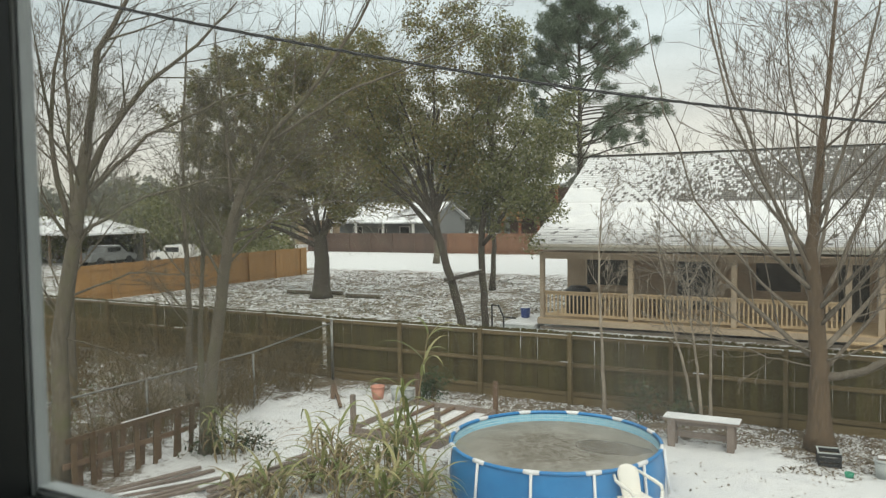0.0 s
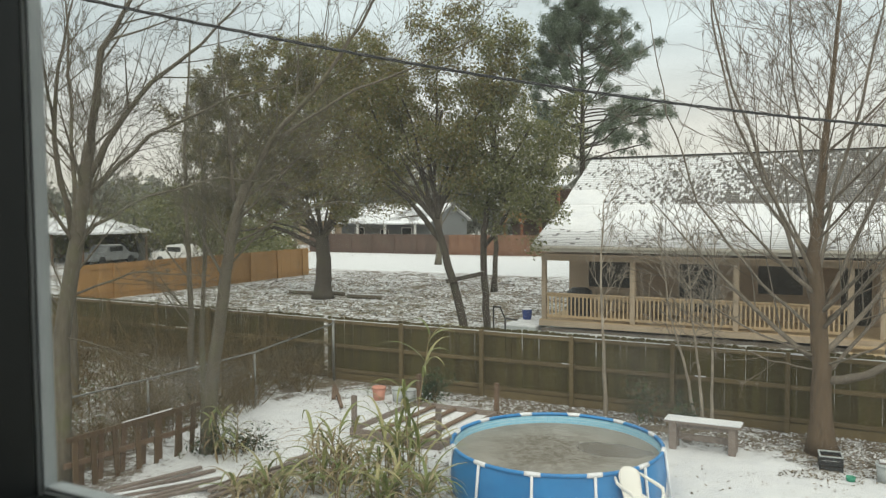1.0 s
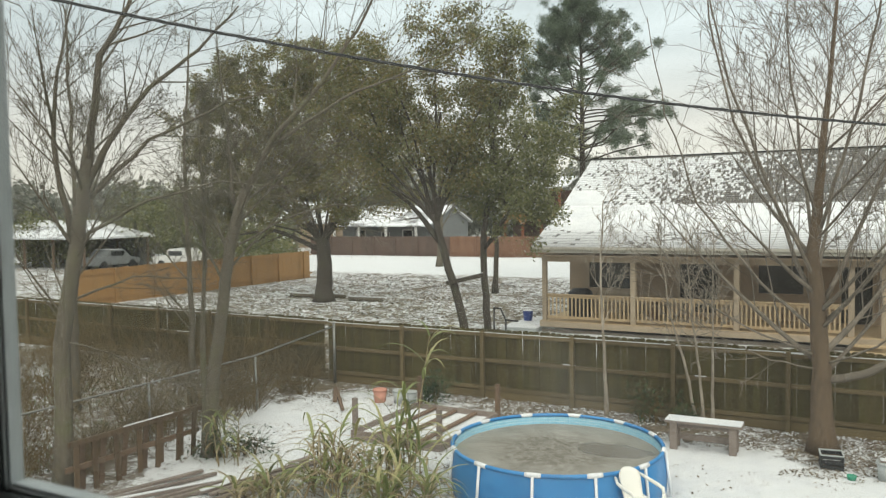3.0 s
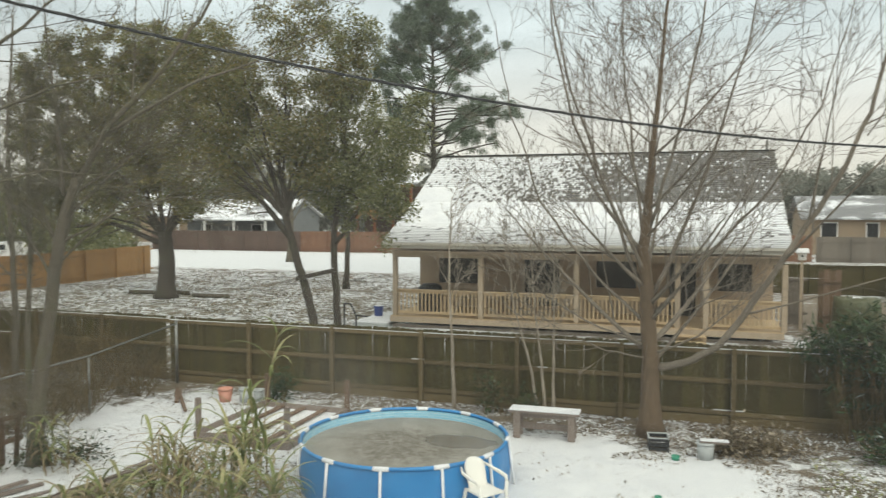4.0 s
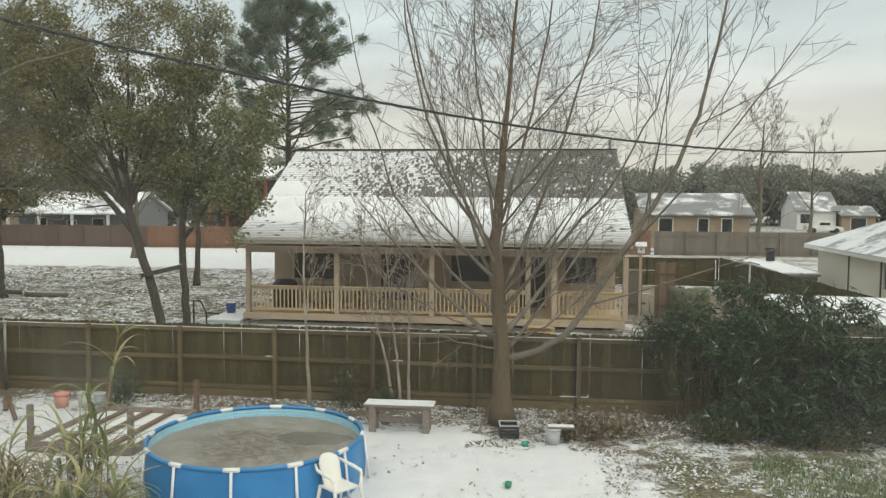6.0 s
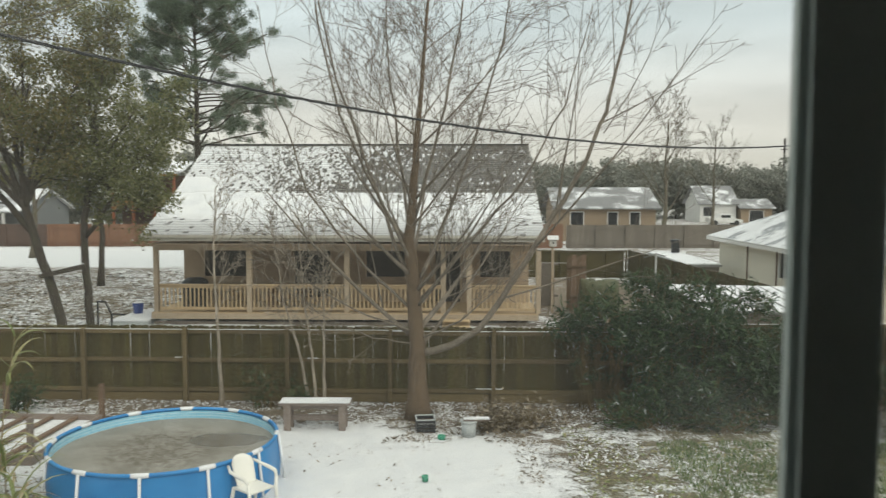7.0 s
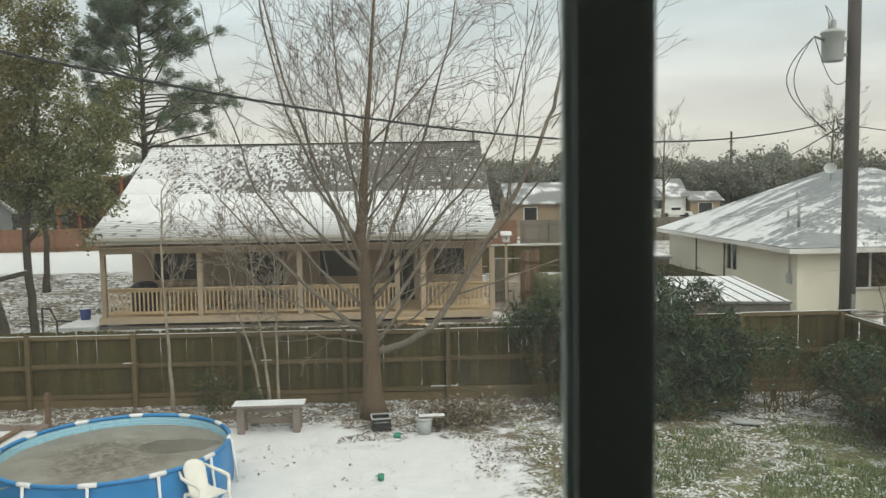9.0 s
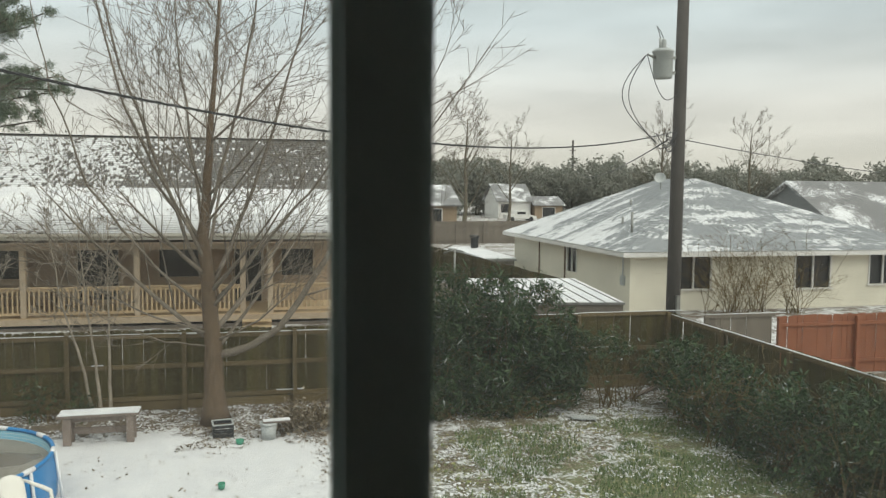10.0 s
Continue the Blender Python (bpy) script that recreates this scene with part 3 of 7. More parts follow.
def snow_sheet(x0, x1, a, b, lo, hi, rng, t=0.05):
    """Lying snow with a ragged edge on the slope a-b, between shares lo and hi of it."""
    g = Geo()
    nx, ny = 150, 14
    run = math.hypot(b[0] - a[0], b[1] - a[1])
    dy, dz = (b[0] - a[0]) / run, (b[1] - a[1]) / run
    for j in range(ny + 1):
        for i in range(nx + 1):
            x = x0 + (x1 - x0) * i / nx
            low = lo + 0.06 * noise.noise((x * 0.9, 7, 0)) + 0.035 * noise.noise((x * 4.2, 2, 0))
            high = hi + 0.012 * noise.noise((x * 2.2, 1, 5))
            s = (low + (high - low) * j / ny) * run
            edge = min(j / 2.0, 1.0) * min((ny - j) / 1.0, 1.0) * min(i / 2.0, 1.0) * min((nx - i) / 2.0, 1.0)
            up = 0.012 + t * edge * (1 + 0.3 * noise.noise((x * 1.5, s * 1.5, 0)))
            g.v.append((x, a[0] + dy * s - dz * up, a[1] + dz * s + dy * up))
    n = nx + 1
    g.f = [(j * n + i, j * n + i + 1, (j + 1) * n + i + 1, (j + 1) * n + i) for j in range(ny) for i in range(nx)]
    return g


def build_porch_house():
    rng = random.Random(4)
    h = thing("porch_house", (0, 0, 0), "wooden house with a long railed porch and a snowy two-pitch roof", "house")
    gz = 0.45
    # walls, with door and window openings in the porch wall
    wy = 28.75
    wx0, wx1 = HX0 + 0.25, HX1 - 0.25
    opens = [(-8.9, -7.1, 1.75, 2.95), (-5.6, -4.2, 1.0, 3.0), (-3.0, -1.5, 1.75, 2.95), (-0.5, 0.5, DECK, 3.0), (1.1, 2.3, 1.75, 2.95)]
    g = Geo()
    x = wx0
    for a, b, c, d in opens:
        g.box(((x + a) / 2, wy, (gz + 3.9) / 2), (a - x, 0.16, 3.9 - gz))
        g.box(((a + b) / 2, wy, (gz + c) / 2), (b - a, 0.16, c - gz))
        g.box(((a + b) / 2, wy, (d + 3.9) / 2), (b - a, 0.16, 3.9 - d))
        x = b
    g.box(((x + wx1) / 2, wy, (gz + 3.9) / 2), (wx1 - x, 0.16, 3.9 - gz))
    part("porch_wall", g, PORCH_WALL, h, "brown painted boards under the porch")
    for a, b, c, d in opens:
        win = part("window" if c > 1.2 else "door", Geo().box(((a + b) / 2, wy + 0.03, (c + d) / 2), (b - a, 0.03, d - c)), PORCH_GLASS, h, "dark glazed opening")
        for sx in (a + 0.03, b - 0.03):
            part("frame", Geo().box((sx, wy - 0.07, (c + d) / 2), (0.06, 0.05, d - c)), PORCH_POST, win)
        part("frame", Geo().box(((a + b) / 2, wy - 0.07, d - 0.03), (b - a - 0.124, 0.05, 0.06)), PORCH_POST, win)
    for nm, xx in (("gable_wall", wx0 + 0.08), ("gable_wall", wx1 - 0.08)):
        gg = Geo()
        pr = [(wy + 0.08, gz), (2 * RY - wy, gz), (2 * RY - wy, 4.6), (RY, RZ - 0.12), (wy + 0.08, 4.7)]
        n = len(pr)
        gg.v = [(xx - 0.08, y, z) for y, z in pr] + [(xx + 0.08, y, z) for y, z in pr]
        gg.f = [tuple(reversed(range(n))), tuple(range(n, 2 * n))] + [(k, (k + 1) % n, n + (k + 1) % n, n + k) for k in range(n)]
        part(nm, gg, PORCH_WALL, h)
    part("back_wall", Geo().box(((wx0 + wx1) / 2, 2 * RY - wy, 2.5), (wx1 - wx0 - 0.33, 0.16, 4.1)), PORCH_WALL, h)
    # roof decks
    def deck(a, b, t=0.09):
        gg = Geo()
        gg.slab([(HX0, a[0], a[1]), (HX1, a[0], a[1]), (HX1, b[0], b[1]), (HX0, b[0], b[1])], t)
        return gg
    roof = part("roof", deck((EY, EZ), (BY, BZ)), TRIM, h, "two-pitch shingle roof, partly under snow")
    part("roof_slope", deck((BY, BZ), (RY, RZ)), TRIM, roof)
    part("roof_slope", deck((2 * RY - BY, BZ), (RY, RZ)), TRIM, roof)
    shingled("shingles", HX0, HX1, (EY, EZ), (BY, BZ), SHINGLE, roof, rng)
    shingled("shingles", HX0, HX1, (BY, BZ), (RY, RZ), SHINGLE, roof, rng, 0.165, 0.095)
    part("lying_snow", snow_sheet(HX0 + 0.02, HX1 - 0.5, (EY, EZ), (BY, BZ), 0.36, 1.0, rng), SNOW, roof, "unbroken snow on the lower slope", smooth=True)
    part("lying_snow", snow_sheet(HX0 + 0.02, HX0 + 1.5, (BY, BZ), (RY, RZ), -0.02, 0.30, rng, 0.03), SNOW, roof, "unbroken snow on the upper slope", smooth=True)
    part("ridge_cap", Geo().box(((HX0 + HX1) / 2, RY, RZ + 0.03), (HX1 - HX0, 0.22, 0.05)), DARK, roof, "dark ridge cap")
    part("vent_pipe", Geo().tube([(HX1 - 0.25, RY + 0.25, RZ - 0.2), (HX1 - 0.25, RY + 0.25, RZ + 0.42)], [0.05, 0.05], 10), METAL, roof, "thin metal flue")
    part("roof_vent", Geo().box((-1.0, 29.3, 5.24), (0.3, 0.3, 0.22)), METAL, roof, "small metal roof vent")
    part("roof_vent", Geo().box((-6.1, 30.6, 5.93), (0.2, 0.2, 0.18)), METAL, roof, "small metal roof vent")
    part("fascia", Geo().box(((HX0 + HX1) / 2, EY - 0.02, EZ - 0.10), (HX1 - HX0, 0.035, 0.19)), TRIM, roof, "pale fascia board")
    part("gutter", Geo().box(((HX0 + HX1) / 2, EY - 0.09, EZ - 0.045), (HX1 - HX0, 0.10, 0.085)), TRIM, roof, bevel=0.015)
    part("porch_ceiling", Geo().box(((wx0 + wx1) / 2, 27.1, EZ - 0.30), (wx1 - wx0 + 0.2, 3.15, 0.04)), PORCH_WALL, h)
    part("porch_beam", Geo().box(((wx0 + wx1) / 2, 26.0, EZ - 0.42), (HX1 - HX0 - 0.4, 0.14, 0.22)), PORCH_POST, h)
    # porch deck, posts, railing
    part("porch_deck", Geo().box(((wx0 + wx1) / 2, 27.25, DECK - 0.03), (wx1 - wx0 + 0.2, 2.8, 0.06)), PORCH_WOOD, h)
    part("rim_board", Geo().box(((wx0 + wx1) / 2, 25.83, DECK - 0.12), (wx1 - wx0 + 0.2, 0.04, 0.18)), PORCH_POST, h, "pine rim board")
    part("skirt", Geo().box(((wx0 + wx1) / 2, 25.9, (gz + DECK - 0.3) / 2), (wx1 - wx0 + 0.1, 0.03, DECK - 0.3 - gz)), GREY_FENCE, h)
    posts = [-9.57, -6.48, -3.26, -0.1, 0.75, 3.0]
    for i, px in enumerate(posts):
        part("porch_post", Geo().box((px, 26.0, (DECK + EZ - 0.53) / 2), (0.17 if i else 0.15, 0.17, EZ - 0.53 - DECK)), PORCH_POST, h, bevel=0.012)
    bal = Geo().box((0, 0, 0), (0.042, 0.042, 0.70)).mesh("baluster")
    bal.materials.append(PORCH_WOOD)
    for a, b in ((posts[0], posts[1]), (posts[1], posts[2]), (posts[2], posts[3]), (posts[4], posts[5])):
        a, b = a + 0.09, b - 0.09
        part("top_rail", Geo().box(((a + b) / 2, 25.98, DECK + 0.90), (b - a, 0.14, 0.045)), PORCH_WOOD, h, "pine hand rail", bevel=0.006)
        part("upper_rail", Geo().box(((a + b) / 2, 25.99, DECK + 0.835), (b - a, 0.045, 0.08)), PORCH_WOOD, h)
        part("lower_rail", Geo().box(((a + b) / 2, 25.99, DECK + 0.12), (b - a, 0.045, 0.085)), PORCH_WOOD, h)
        k = int((b - a) / 0.135)
        for i in range(k):
            o = part("baluster", bal, None, h)
            o.matrix_basis = Matrix.Translation((a + (i + 0.5) * (b - a) / k, 25.955, DECK + 0.47))
    # steps at the opening in the rail
    for i in range(2):
        part("step", Geo().box((0.33, 25.62 - 0.28 * i, DECK - 0.19 - 0.17 * i), (0.9, 0.28, 0.05)), PORCH_WOOD, h)
        part("riser", Geo().box((0.33, 25.74 - 0.28 * i, DECK - 0.30 - 0.17 * i), (0.9, 0.03, 0.17)), PORCH_WOOD, h)


build_porch_house()


# ---------------- trees ----------------
def rand_dir(rng):
    z = rng.uniform(-1, 1)
    a = rng.uniform(0, 2 * math.pi)
    s = math.sqrt(1 - z * z)
    return Vector((s * math.cos(a), s * math.sin(a), z))


def bend_path(rng, p, d, L, seg, wob, lift):
    pts = [Vector(p)]
    d = Vector(d).normalized()
    for i in range(seg):
        d = (d + rand_dir(rng) * wob + Vector((0, 0, lift))).normalized()
        pts.append(pts[-1] + d * (L / seg))
    return pts


def spray(geo, rng, pts, r0, r1, level, kids, spread, ratio, wob, lift, ends, thin=0.004, start=0.25):
    """Tubes along pts, then side shoots from it, down to level 0."""
    n = len(pts)
    rad = [max(thin, r0 + (r1 - r0) * i / (n - 1)) for i in range(n)]
    geo.tube(pts, rad, 7 if r0 > 0.06 else (5 if r0 > 0.02 else 3), cap=r0 > 0.03)
    ends.append((pts[-1], (pts[-1] - pts[-2]).normalized()))
    if level <= 0:
        return
    L = sum((pts[i + 1] - pts[i]).length for i in range(n - 1))
    for k in range(kids[level]):
        f = start + (1 - start) * (k + rng.random()) / kids[level]
        i = min(n - 2, int(f * (n - 1)))
        u = f * (n - 1) - i
        q = pts[i].lerp(pts[i + 1], u)
        d = (pts[i + 1] - pts[i]).normalized()
        side = rand_dir(rng)
        side = (side - d * side.dot(d)).normalized()
        a = spread * rng.uniform(0.7, 1.25)
        nd = d * math.cos(a) + side * math.sin(a)
        rr = rad[i] * rng.uniform(0.30, 0.48)
        ll = L * ratio * rng.uniform(0.6, 1.15) * (1.15 - 0.55 * f)
        spray(geo, rng, bend_path(rng, q, nd, ll, 6 if level > 2 else 4, wob, lift), rr, rr * 0.25, level - 1, kids, spread, ratio, wob, lift, ends, thin)


def leaves(anchors, count, spread, size, aspect, seed, droop=0.0):
    """Small leaf blades scattered about the anchors, as one mesh."""
    rs = np.random.RandomState(seed)
    A = np.array(anchors)
    idx = rs.randint(0, len(A), count)
    c = A[idx] + rs.normal(0, 1, (count, 3)) * np.array(spread)
    u = rs.normal(0, 1, (count, 3))
    u[:, 2] -= droop
    u /= np.linalg.norm(u, axis=1)[:, None]
    w = np.cross(u, rs.normal(0, 1, (count, 3)))
    w /= np.linalg.norm(w, axis=1)[:, None] + 1e-9
    s = size * rs.uniform(0.6, 1.35, (count, 1))
    a, b = u * s, w * s * aspect
    n = np.cross(u, w)
    v = np.stack([c - a, c + b + n * s * 0.12, c + a, c - b + n * s * 0.12], 1).reshape(-1, 3)
    me = bpy.data.meshes.new("crown")
    me.vertices.add(len(v))
    me.vertices.foreach_set("co", v.ravel().astype(np.float32))
    me.loops.add(count * 4)
    me.loops.foreach_set("vertex_index", np.arange(count * 4, dtype=np.int32))
    me.polygons.add(count)
    me.polygons.foreach_set("loop_start", np.arange(0, count * 4, 4, dtype=np.int32))
    me.update(calc_edges=True)
    return me


def guided(rng, pts, sub=4, wob=0.04):
    """A wavering path through a few points."""
    pts = [Vector(p) for p in pts]
    out = [pts[0]]
    for a, b in zip(pts, pts[1:]):
        L = (b - a).length
        for i in range(1, sub + 1):
            q = a.lerp(b, i / sub)
            if i < sub or b is not pts[-1]:
                q = q + rand_dir(rng) * wob * L / sub
            out.append(q)
    return out


def bare_tree(name, base, trunk, r0, r1, limbs, label, material, seed, kids=(0, 4, 5, 7), auto=0, auto_from=0.3, auto_len=4.0, auto_spread=0.7, lift=0.05, wob=0.13, spread=0.6, thin=0.0045, ratio=0.5, taper=1.0, limb_mat=None, limb_r=1.0):
    """trunk, limbs: paths from the base. Each limb: (points, radius)."""
    rng = random.Random(seed)
    t = thing(name, base, label, "tree")
    ends = []
    g = Geo()
    tp = guided(rng, trunk, 5, 0.05)
    n = len(tp)
    flare = [1.45, 1.16] + [1.0] * n
    thick = [r1 + (r0 - r1) * (1 - i / (n - 1)) ** taper for i in range(n)]
    g.tube(tp, [thick[i] * flare[i] for i in range(n)], 12)
    part("trunk", g, material, t, smooth=True)
    lim = Geo()
    for pts, r in limbs:
        spray(lim, rng, guided(rng, pts, 4, 0.06), r * limb_r, r * 0.18, 3, kids, spread, ratio * 0.8, wob, lift, ends, thin)
    for k in range(auto):
        f = auto_from + (1 - auto_from) * (k + rng.random()) / auto
        i = min(n - 2, int(f * (n - 1)))
        q = tp[i].lerp(tp[i + 1], f * (n - 1) - i)
        d = (tp[i + 1] - tp[i]).normalized()
        a = rng.uniform(0, 2 * math.pi)
        s = Vector((math.cos(a), math.sin(a), 0))
        nd = d * math.cos(auto_spread) + s * math.sin(auto_spread)
        L = auto_len * rng.uniform(0.7, 1.2) * (1.25 - 0.6 * f)
        rr = max(0.012, thick[i] * rng.uniform(0.28, 0.46) * limb_r)
        spray(lim, rng, bend_path(rng, q, nd, L, 8, wob * 0.5, lift), rr, rr * 0.18, 3, kids, spread, ratio, wob, lift, ends, thin, 0.2)
    part("branches", lim, limb_mat or material, t, "fine bare branches", smooth=True)
    return t


def leafy_tree(name, base, trunk, r0, r1, limbs, label, bark_mat, leaf_mats, seed, blobs, count, size=0.05, aspect=0.45):
    """Trunk and limbs, with leaves gathered on twigs inside the given blobs (centre, radii)."""
    rng = random.Random(seed)
    t = thing(name, base, label, "tree")
    tp = guided(rng, trunk, 5, 0.06)
    n = len(tp)
    flare = [1.4, 1.15] + [1.0] * n
    part("trunk", Geo().tube(tp, [(r0 + (r1 - r0) * i / (n - 1)) * flare[i] for i in range(n)], 12), bark_mat, t, smooth=True)
    lim, ends = Geo(), []
    for pts, r in limbs:
        spray(lim, rng, guided(rng, pts, 4, 0.08), r, r * 0.3, 2, (0, 4, 5), 0.7, 0.5, 0.16, 0.03, ends)
    anchors = []
    top = tp[-1]
    for c, rad in blobs:
        c = Vector(c)
        lo = top.lerp(c, 0.25)
        spray(lim, rng, guided(rng, [tp[-2], lo, c], 4, 0.08), 0.07, 0.02, 2, (0, 3, 5), 0.8, 0.4, 0.16, 0.02, ends)
        k = int(34 * rad[0] * rad[1] * rad[2] / 2.0) + 16
        for _ in range(k):
            d = rand_dir(rng) * (rng.random() ** 0.4)
            q = c + Vector((d.x * rad[0], d.y * rad[1], d.z * rad[2]))
            if noise.noise(q * 0.9) + 0.6 * noise.noise(q * 2.3) > -0.02:
                tw = bend_path(rng, q, rand_dir(rng) + Vector((0, 0, 0.2)), 0.55, 3, 0.3, 0.03)
                lim.tube(tw, [0.012, 0.009, 0.006, 0.004], 3, False)
                anchors += [tuple(p) for p in tw[1:]]
    part("branches", lim, bark_mat, t, smooth=True)
    share = count // len(leaf_mats)
    for i, m in enumerate(leaf_mats):
        a = anchors[i::len(leaf_mats)] if len(leaf_mats) > 1 else anchors
        part("crown", leaves(a, share, (0.16, 0.16, 0.13), size, aspect, seed + i), m, t, "small evergreen leaves")
    return t


def build_trees():
    # tall bare tree by the back fence
    B = (-0.38, 16.75, 0)
    bare_tree("bare_tree", B, [(0, 0, 0), (-0.03, 0, 1.6), (-0.2, 0, 3.8), (-0.07, 0, 5.4), (0.1, 0.1, 7.5), (0.3, 0.2, 11.4)], 0.23, 0.015,
              [([(0.05, 0, 1.40), (0.65, -0.1, 1.56), (1.28, -0.15, 1.95), (2.07, -0.15, 3.1), (2.65, -0.15, 4.08), (3.33, -0.15, 5.2), (3.83, -0.15, 6.44), (4.11, -0.1, 7.54), (4.31, 0, 8.52), (4.45, 0.1, 9.9)], 0.10),
               ([(2.9, -0.2, 4.2), (3.0, 0.1, 5.4), (3.3, 0.3, 6.8), (3.4, 0.4, 8.6)], 0.028),
               ([(3.3, -0.2, 4.9), (4.0, -0.4, 5.5), (4.6, -0.5, 6.1), (5.1, -0.5, 6.5)], 0.020),
               ([(3.8, -0.1, 6.0), (4.4, -0.3, 7.0), (4.9, -0.4, 8.2), (5.2, -0.4, 9.2)], 0.020),
               ([(-0.1, 0, 2.7), (-0.55, 0.2, 3.8), (-1.25, 0.5, 5.7), (-1.8, 0.7, 7.2), (-2.3, 0.8, 9.4), (-2.5, 0.8, 10.8)], 0.062),
               ([(-0.1, 0, 3.2), (-0.85, -0.5, 4.8), (-1.5, -0.9, 6.3), (-1.9, -1.1, 8.2), (-2.0, -1.2, 10.0)], 0.05),
               ([(0, 0, 2.2), (-1.2, 0.3, 3.2), (-2.4, 0.5, 4.8), (-3.1, 0.6, 6.7), (-3.5, 0.7, 8.8)], 0.045),
               ([(-0.15, 0, 3.8), (-0.45, 0.5, 5.6), (-0.7, 0.9, 7.6), (-0.8, 1.1, 10.4)], 0.05),
               ([(-0.05, 0, 2.8), (0.65, 0.4, 4.4), (1.2, 0.7, 6.1), (1.75, 0.9, 8.0), (2.1, 1.0, 10.2)], 0.058),
               ([(0, 0, 2.5), (1.1, -0.4, 3.8), (2.1, -0.7, 5.0), (2.9, -0.9, 6.5), (3.4, -1.0, 8.4)], 0.045),
               ([(-0.1, 0, 4.2), (0.45, -0.5, 6.0), (0.85, -0.8, 8.0), (1.1, -0.9, 10.6)], 0.05),
               ([(0, 0, 1.8), (-1.3, -0.6, 2.4), (-2.3, -0.9, 3.1), (-3.0, -1.0, 4.2)], 0.032),
               ([(0, 0, 1.6), (-0.9, -0.5, 1.8), (-1.9, -0.8, 2.3), (-2.6, -0.9, 2.9)], 0.024),
               ([(0, 0, 1.7), (0.9, -0.7, 2.2), (1.6, -1.0, 2.9), (2.0, -1.1, 4.0)], 0.03)],
              "tall bare tree with a reddish trunk and fine twigs", BARK_BROWN, 11, kids=(0, 3, 4, 9), auto=28, auto_from=0.15, auto_len=3.6, auto_spread=0.92, lift=0.03, wob=0.045, spread=0.62, ratio=0.62, thin=0.0048, taper=1.35, limb_mat=TWIG, limb_r=0.82)
    # left-hand bare trees
    bare_tree("bare_tree", (-11.0, 11.5, 0), [(0, 0, 0), (0.15, 0, 1.6), (0.52, 0, 3.36), (0.7, 0, 4.25), (1.0, 0.1, 5.2)], 0.135, 0.085,
              [([(1.0, 0.1, 5.1), (1.53, 0.3, 6.1), (2.45, 0.5, 7.0), (3.2, 0.7, 8.0), (3.9, 0.9, 9.2)], 0.078),
               ([(0.8, 0, 4.9), (0.5, 0.2, 6.4), (0.3, 0.2, 8.4)], 0.055),
               ([(1.5, 0.3, 6.0), (2.9, 0.6, 6.8), (4.2, 0.8, 7.2), (5.6, 1.0, 7.7)], 0.045),
               ([(0.6, 0, 4.0), (1.6, 0.4, 4.6), (2.8, 0.6, 4.9), (3.7, 0.8, 4.7)], 0.03),
               ([(0.5, 0, 3.4), (-0.5, 0.3, 4.5), (-1.2, 0.4, 5.8)], 0.04)],
              "leaning bare tree with mossy grey bark", BARK_GREY, 21, kids=(0, 3, 5, 11), auto=8, auto_from=0.5, auto_len=2.6, lift=0.012, wob=0.06, spread=0.66, ratio=0.66, limb_r=0.85, thin=0.004)
    bare_tree("bare_tree", (-11.95, 9.0, 0), [(0, 0, 0), (0.05, 0, 2.5), (0.55, 0.1, 4.7), (0.72, 0.2, 5.9)], 0.16, 0.095,
              [([(0.72, 0.2, 5.8), (0.95, 0.3, 7.4), (1.55, 0.4, 8.2), (2.2, 0.5, 9.4)], 0.085),
               ([(0.65, 0.2, 5.3), (1.1, 0.3, 6.0), (1.73, 0.6, 6.85), (2.6, 0.9, 7.45), (3.3, 1.1, 8.1)], 0.075),
               ([(0.3, 0.1, 4.4), (-0.1, 0.1, 6.0), (0.1, 0.1, 7.2), (0.6, 0.1, 8.4)], 0.07),
               ([(0.6, 0.2, 5.0), (1.6, 0.7, 6.0), (2.9, 1.2, 6.6), (4.0, 1.6, 6.8)], 0.05),
               ([(0.4, 0.1, 4.3), (1.4, 0.8, 5.0), (2.4, 1.5, 5.3), (3.4, 2.0, 5.2)], 0.04),
               ([(0.1, 0, 3.2), (1.2, 0.6, 3.7), (2.2, 1.4, 3.6)], 0.03),
               ([(0.1, 0, 2.6), (0.9, 0.3, 2.4), (1.7, 0.8, 1.9), (2.4, 1.2, 1.7)], 0.022)],
              "bare tree with forked grey trunk", BARK_GREY, 22, kids=(0, 3, 5, 11), auto=8, auto_from=0.5, auto_len=2.6, lift=0.012, wob=0.06, spread=0.66, ratio=0.66, limb_r=0.85, thin=0.004)
    bare_tree("bare_tree", (-14.6, 14.5, 0), [(0, 0, 0), (0.1, 0, 2.5), (0.0, 0, 5.5), (0.3, 0, 9.0)], 0.09, 0.02, [], "slim bare tree in the brush", BARK_GREY, 23, kids=(0, 3, 4, 6), wob=0.07, auto=12, auto_from=0.2, auto_len=2.4)
    bare_tree("bare_tree", (-16.5, 12.6, 0), [(0, 0, 0), (0.1, 0, 2.5), (0.3, 0, 5.5), (0.2, 0, 9.6)], 0.11, 0.02, [], "slim bare tree in the brush", BARK_GREY, 28, kids=(0, 3, 4, 6), auto=14, auto_from=0.2, auto_len=2.8, wob=0.09)
    bare_tree("bare_tree", (-11.6, 12.0, 0), [(0, 0, 0), (0.0, 0, 2.2), (0.12, 0, 4.2), (0.05, 0, 6.5)], 0.07, 0.015, [], "slim bare sapling beside a larger trunk", BARK_GREY, 24, auto=10, auto_from=0.45, auto_len=1.4)
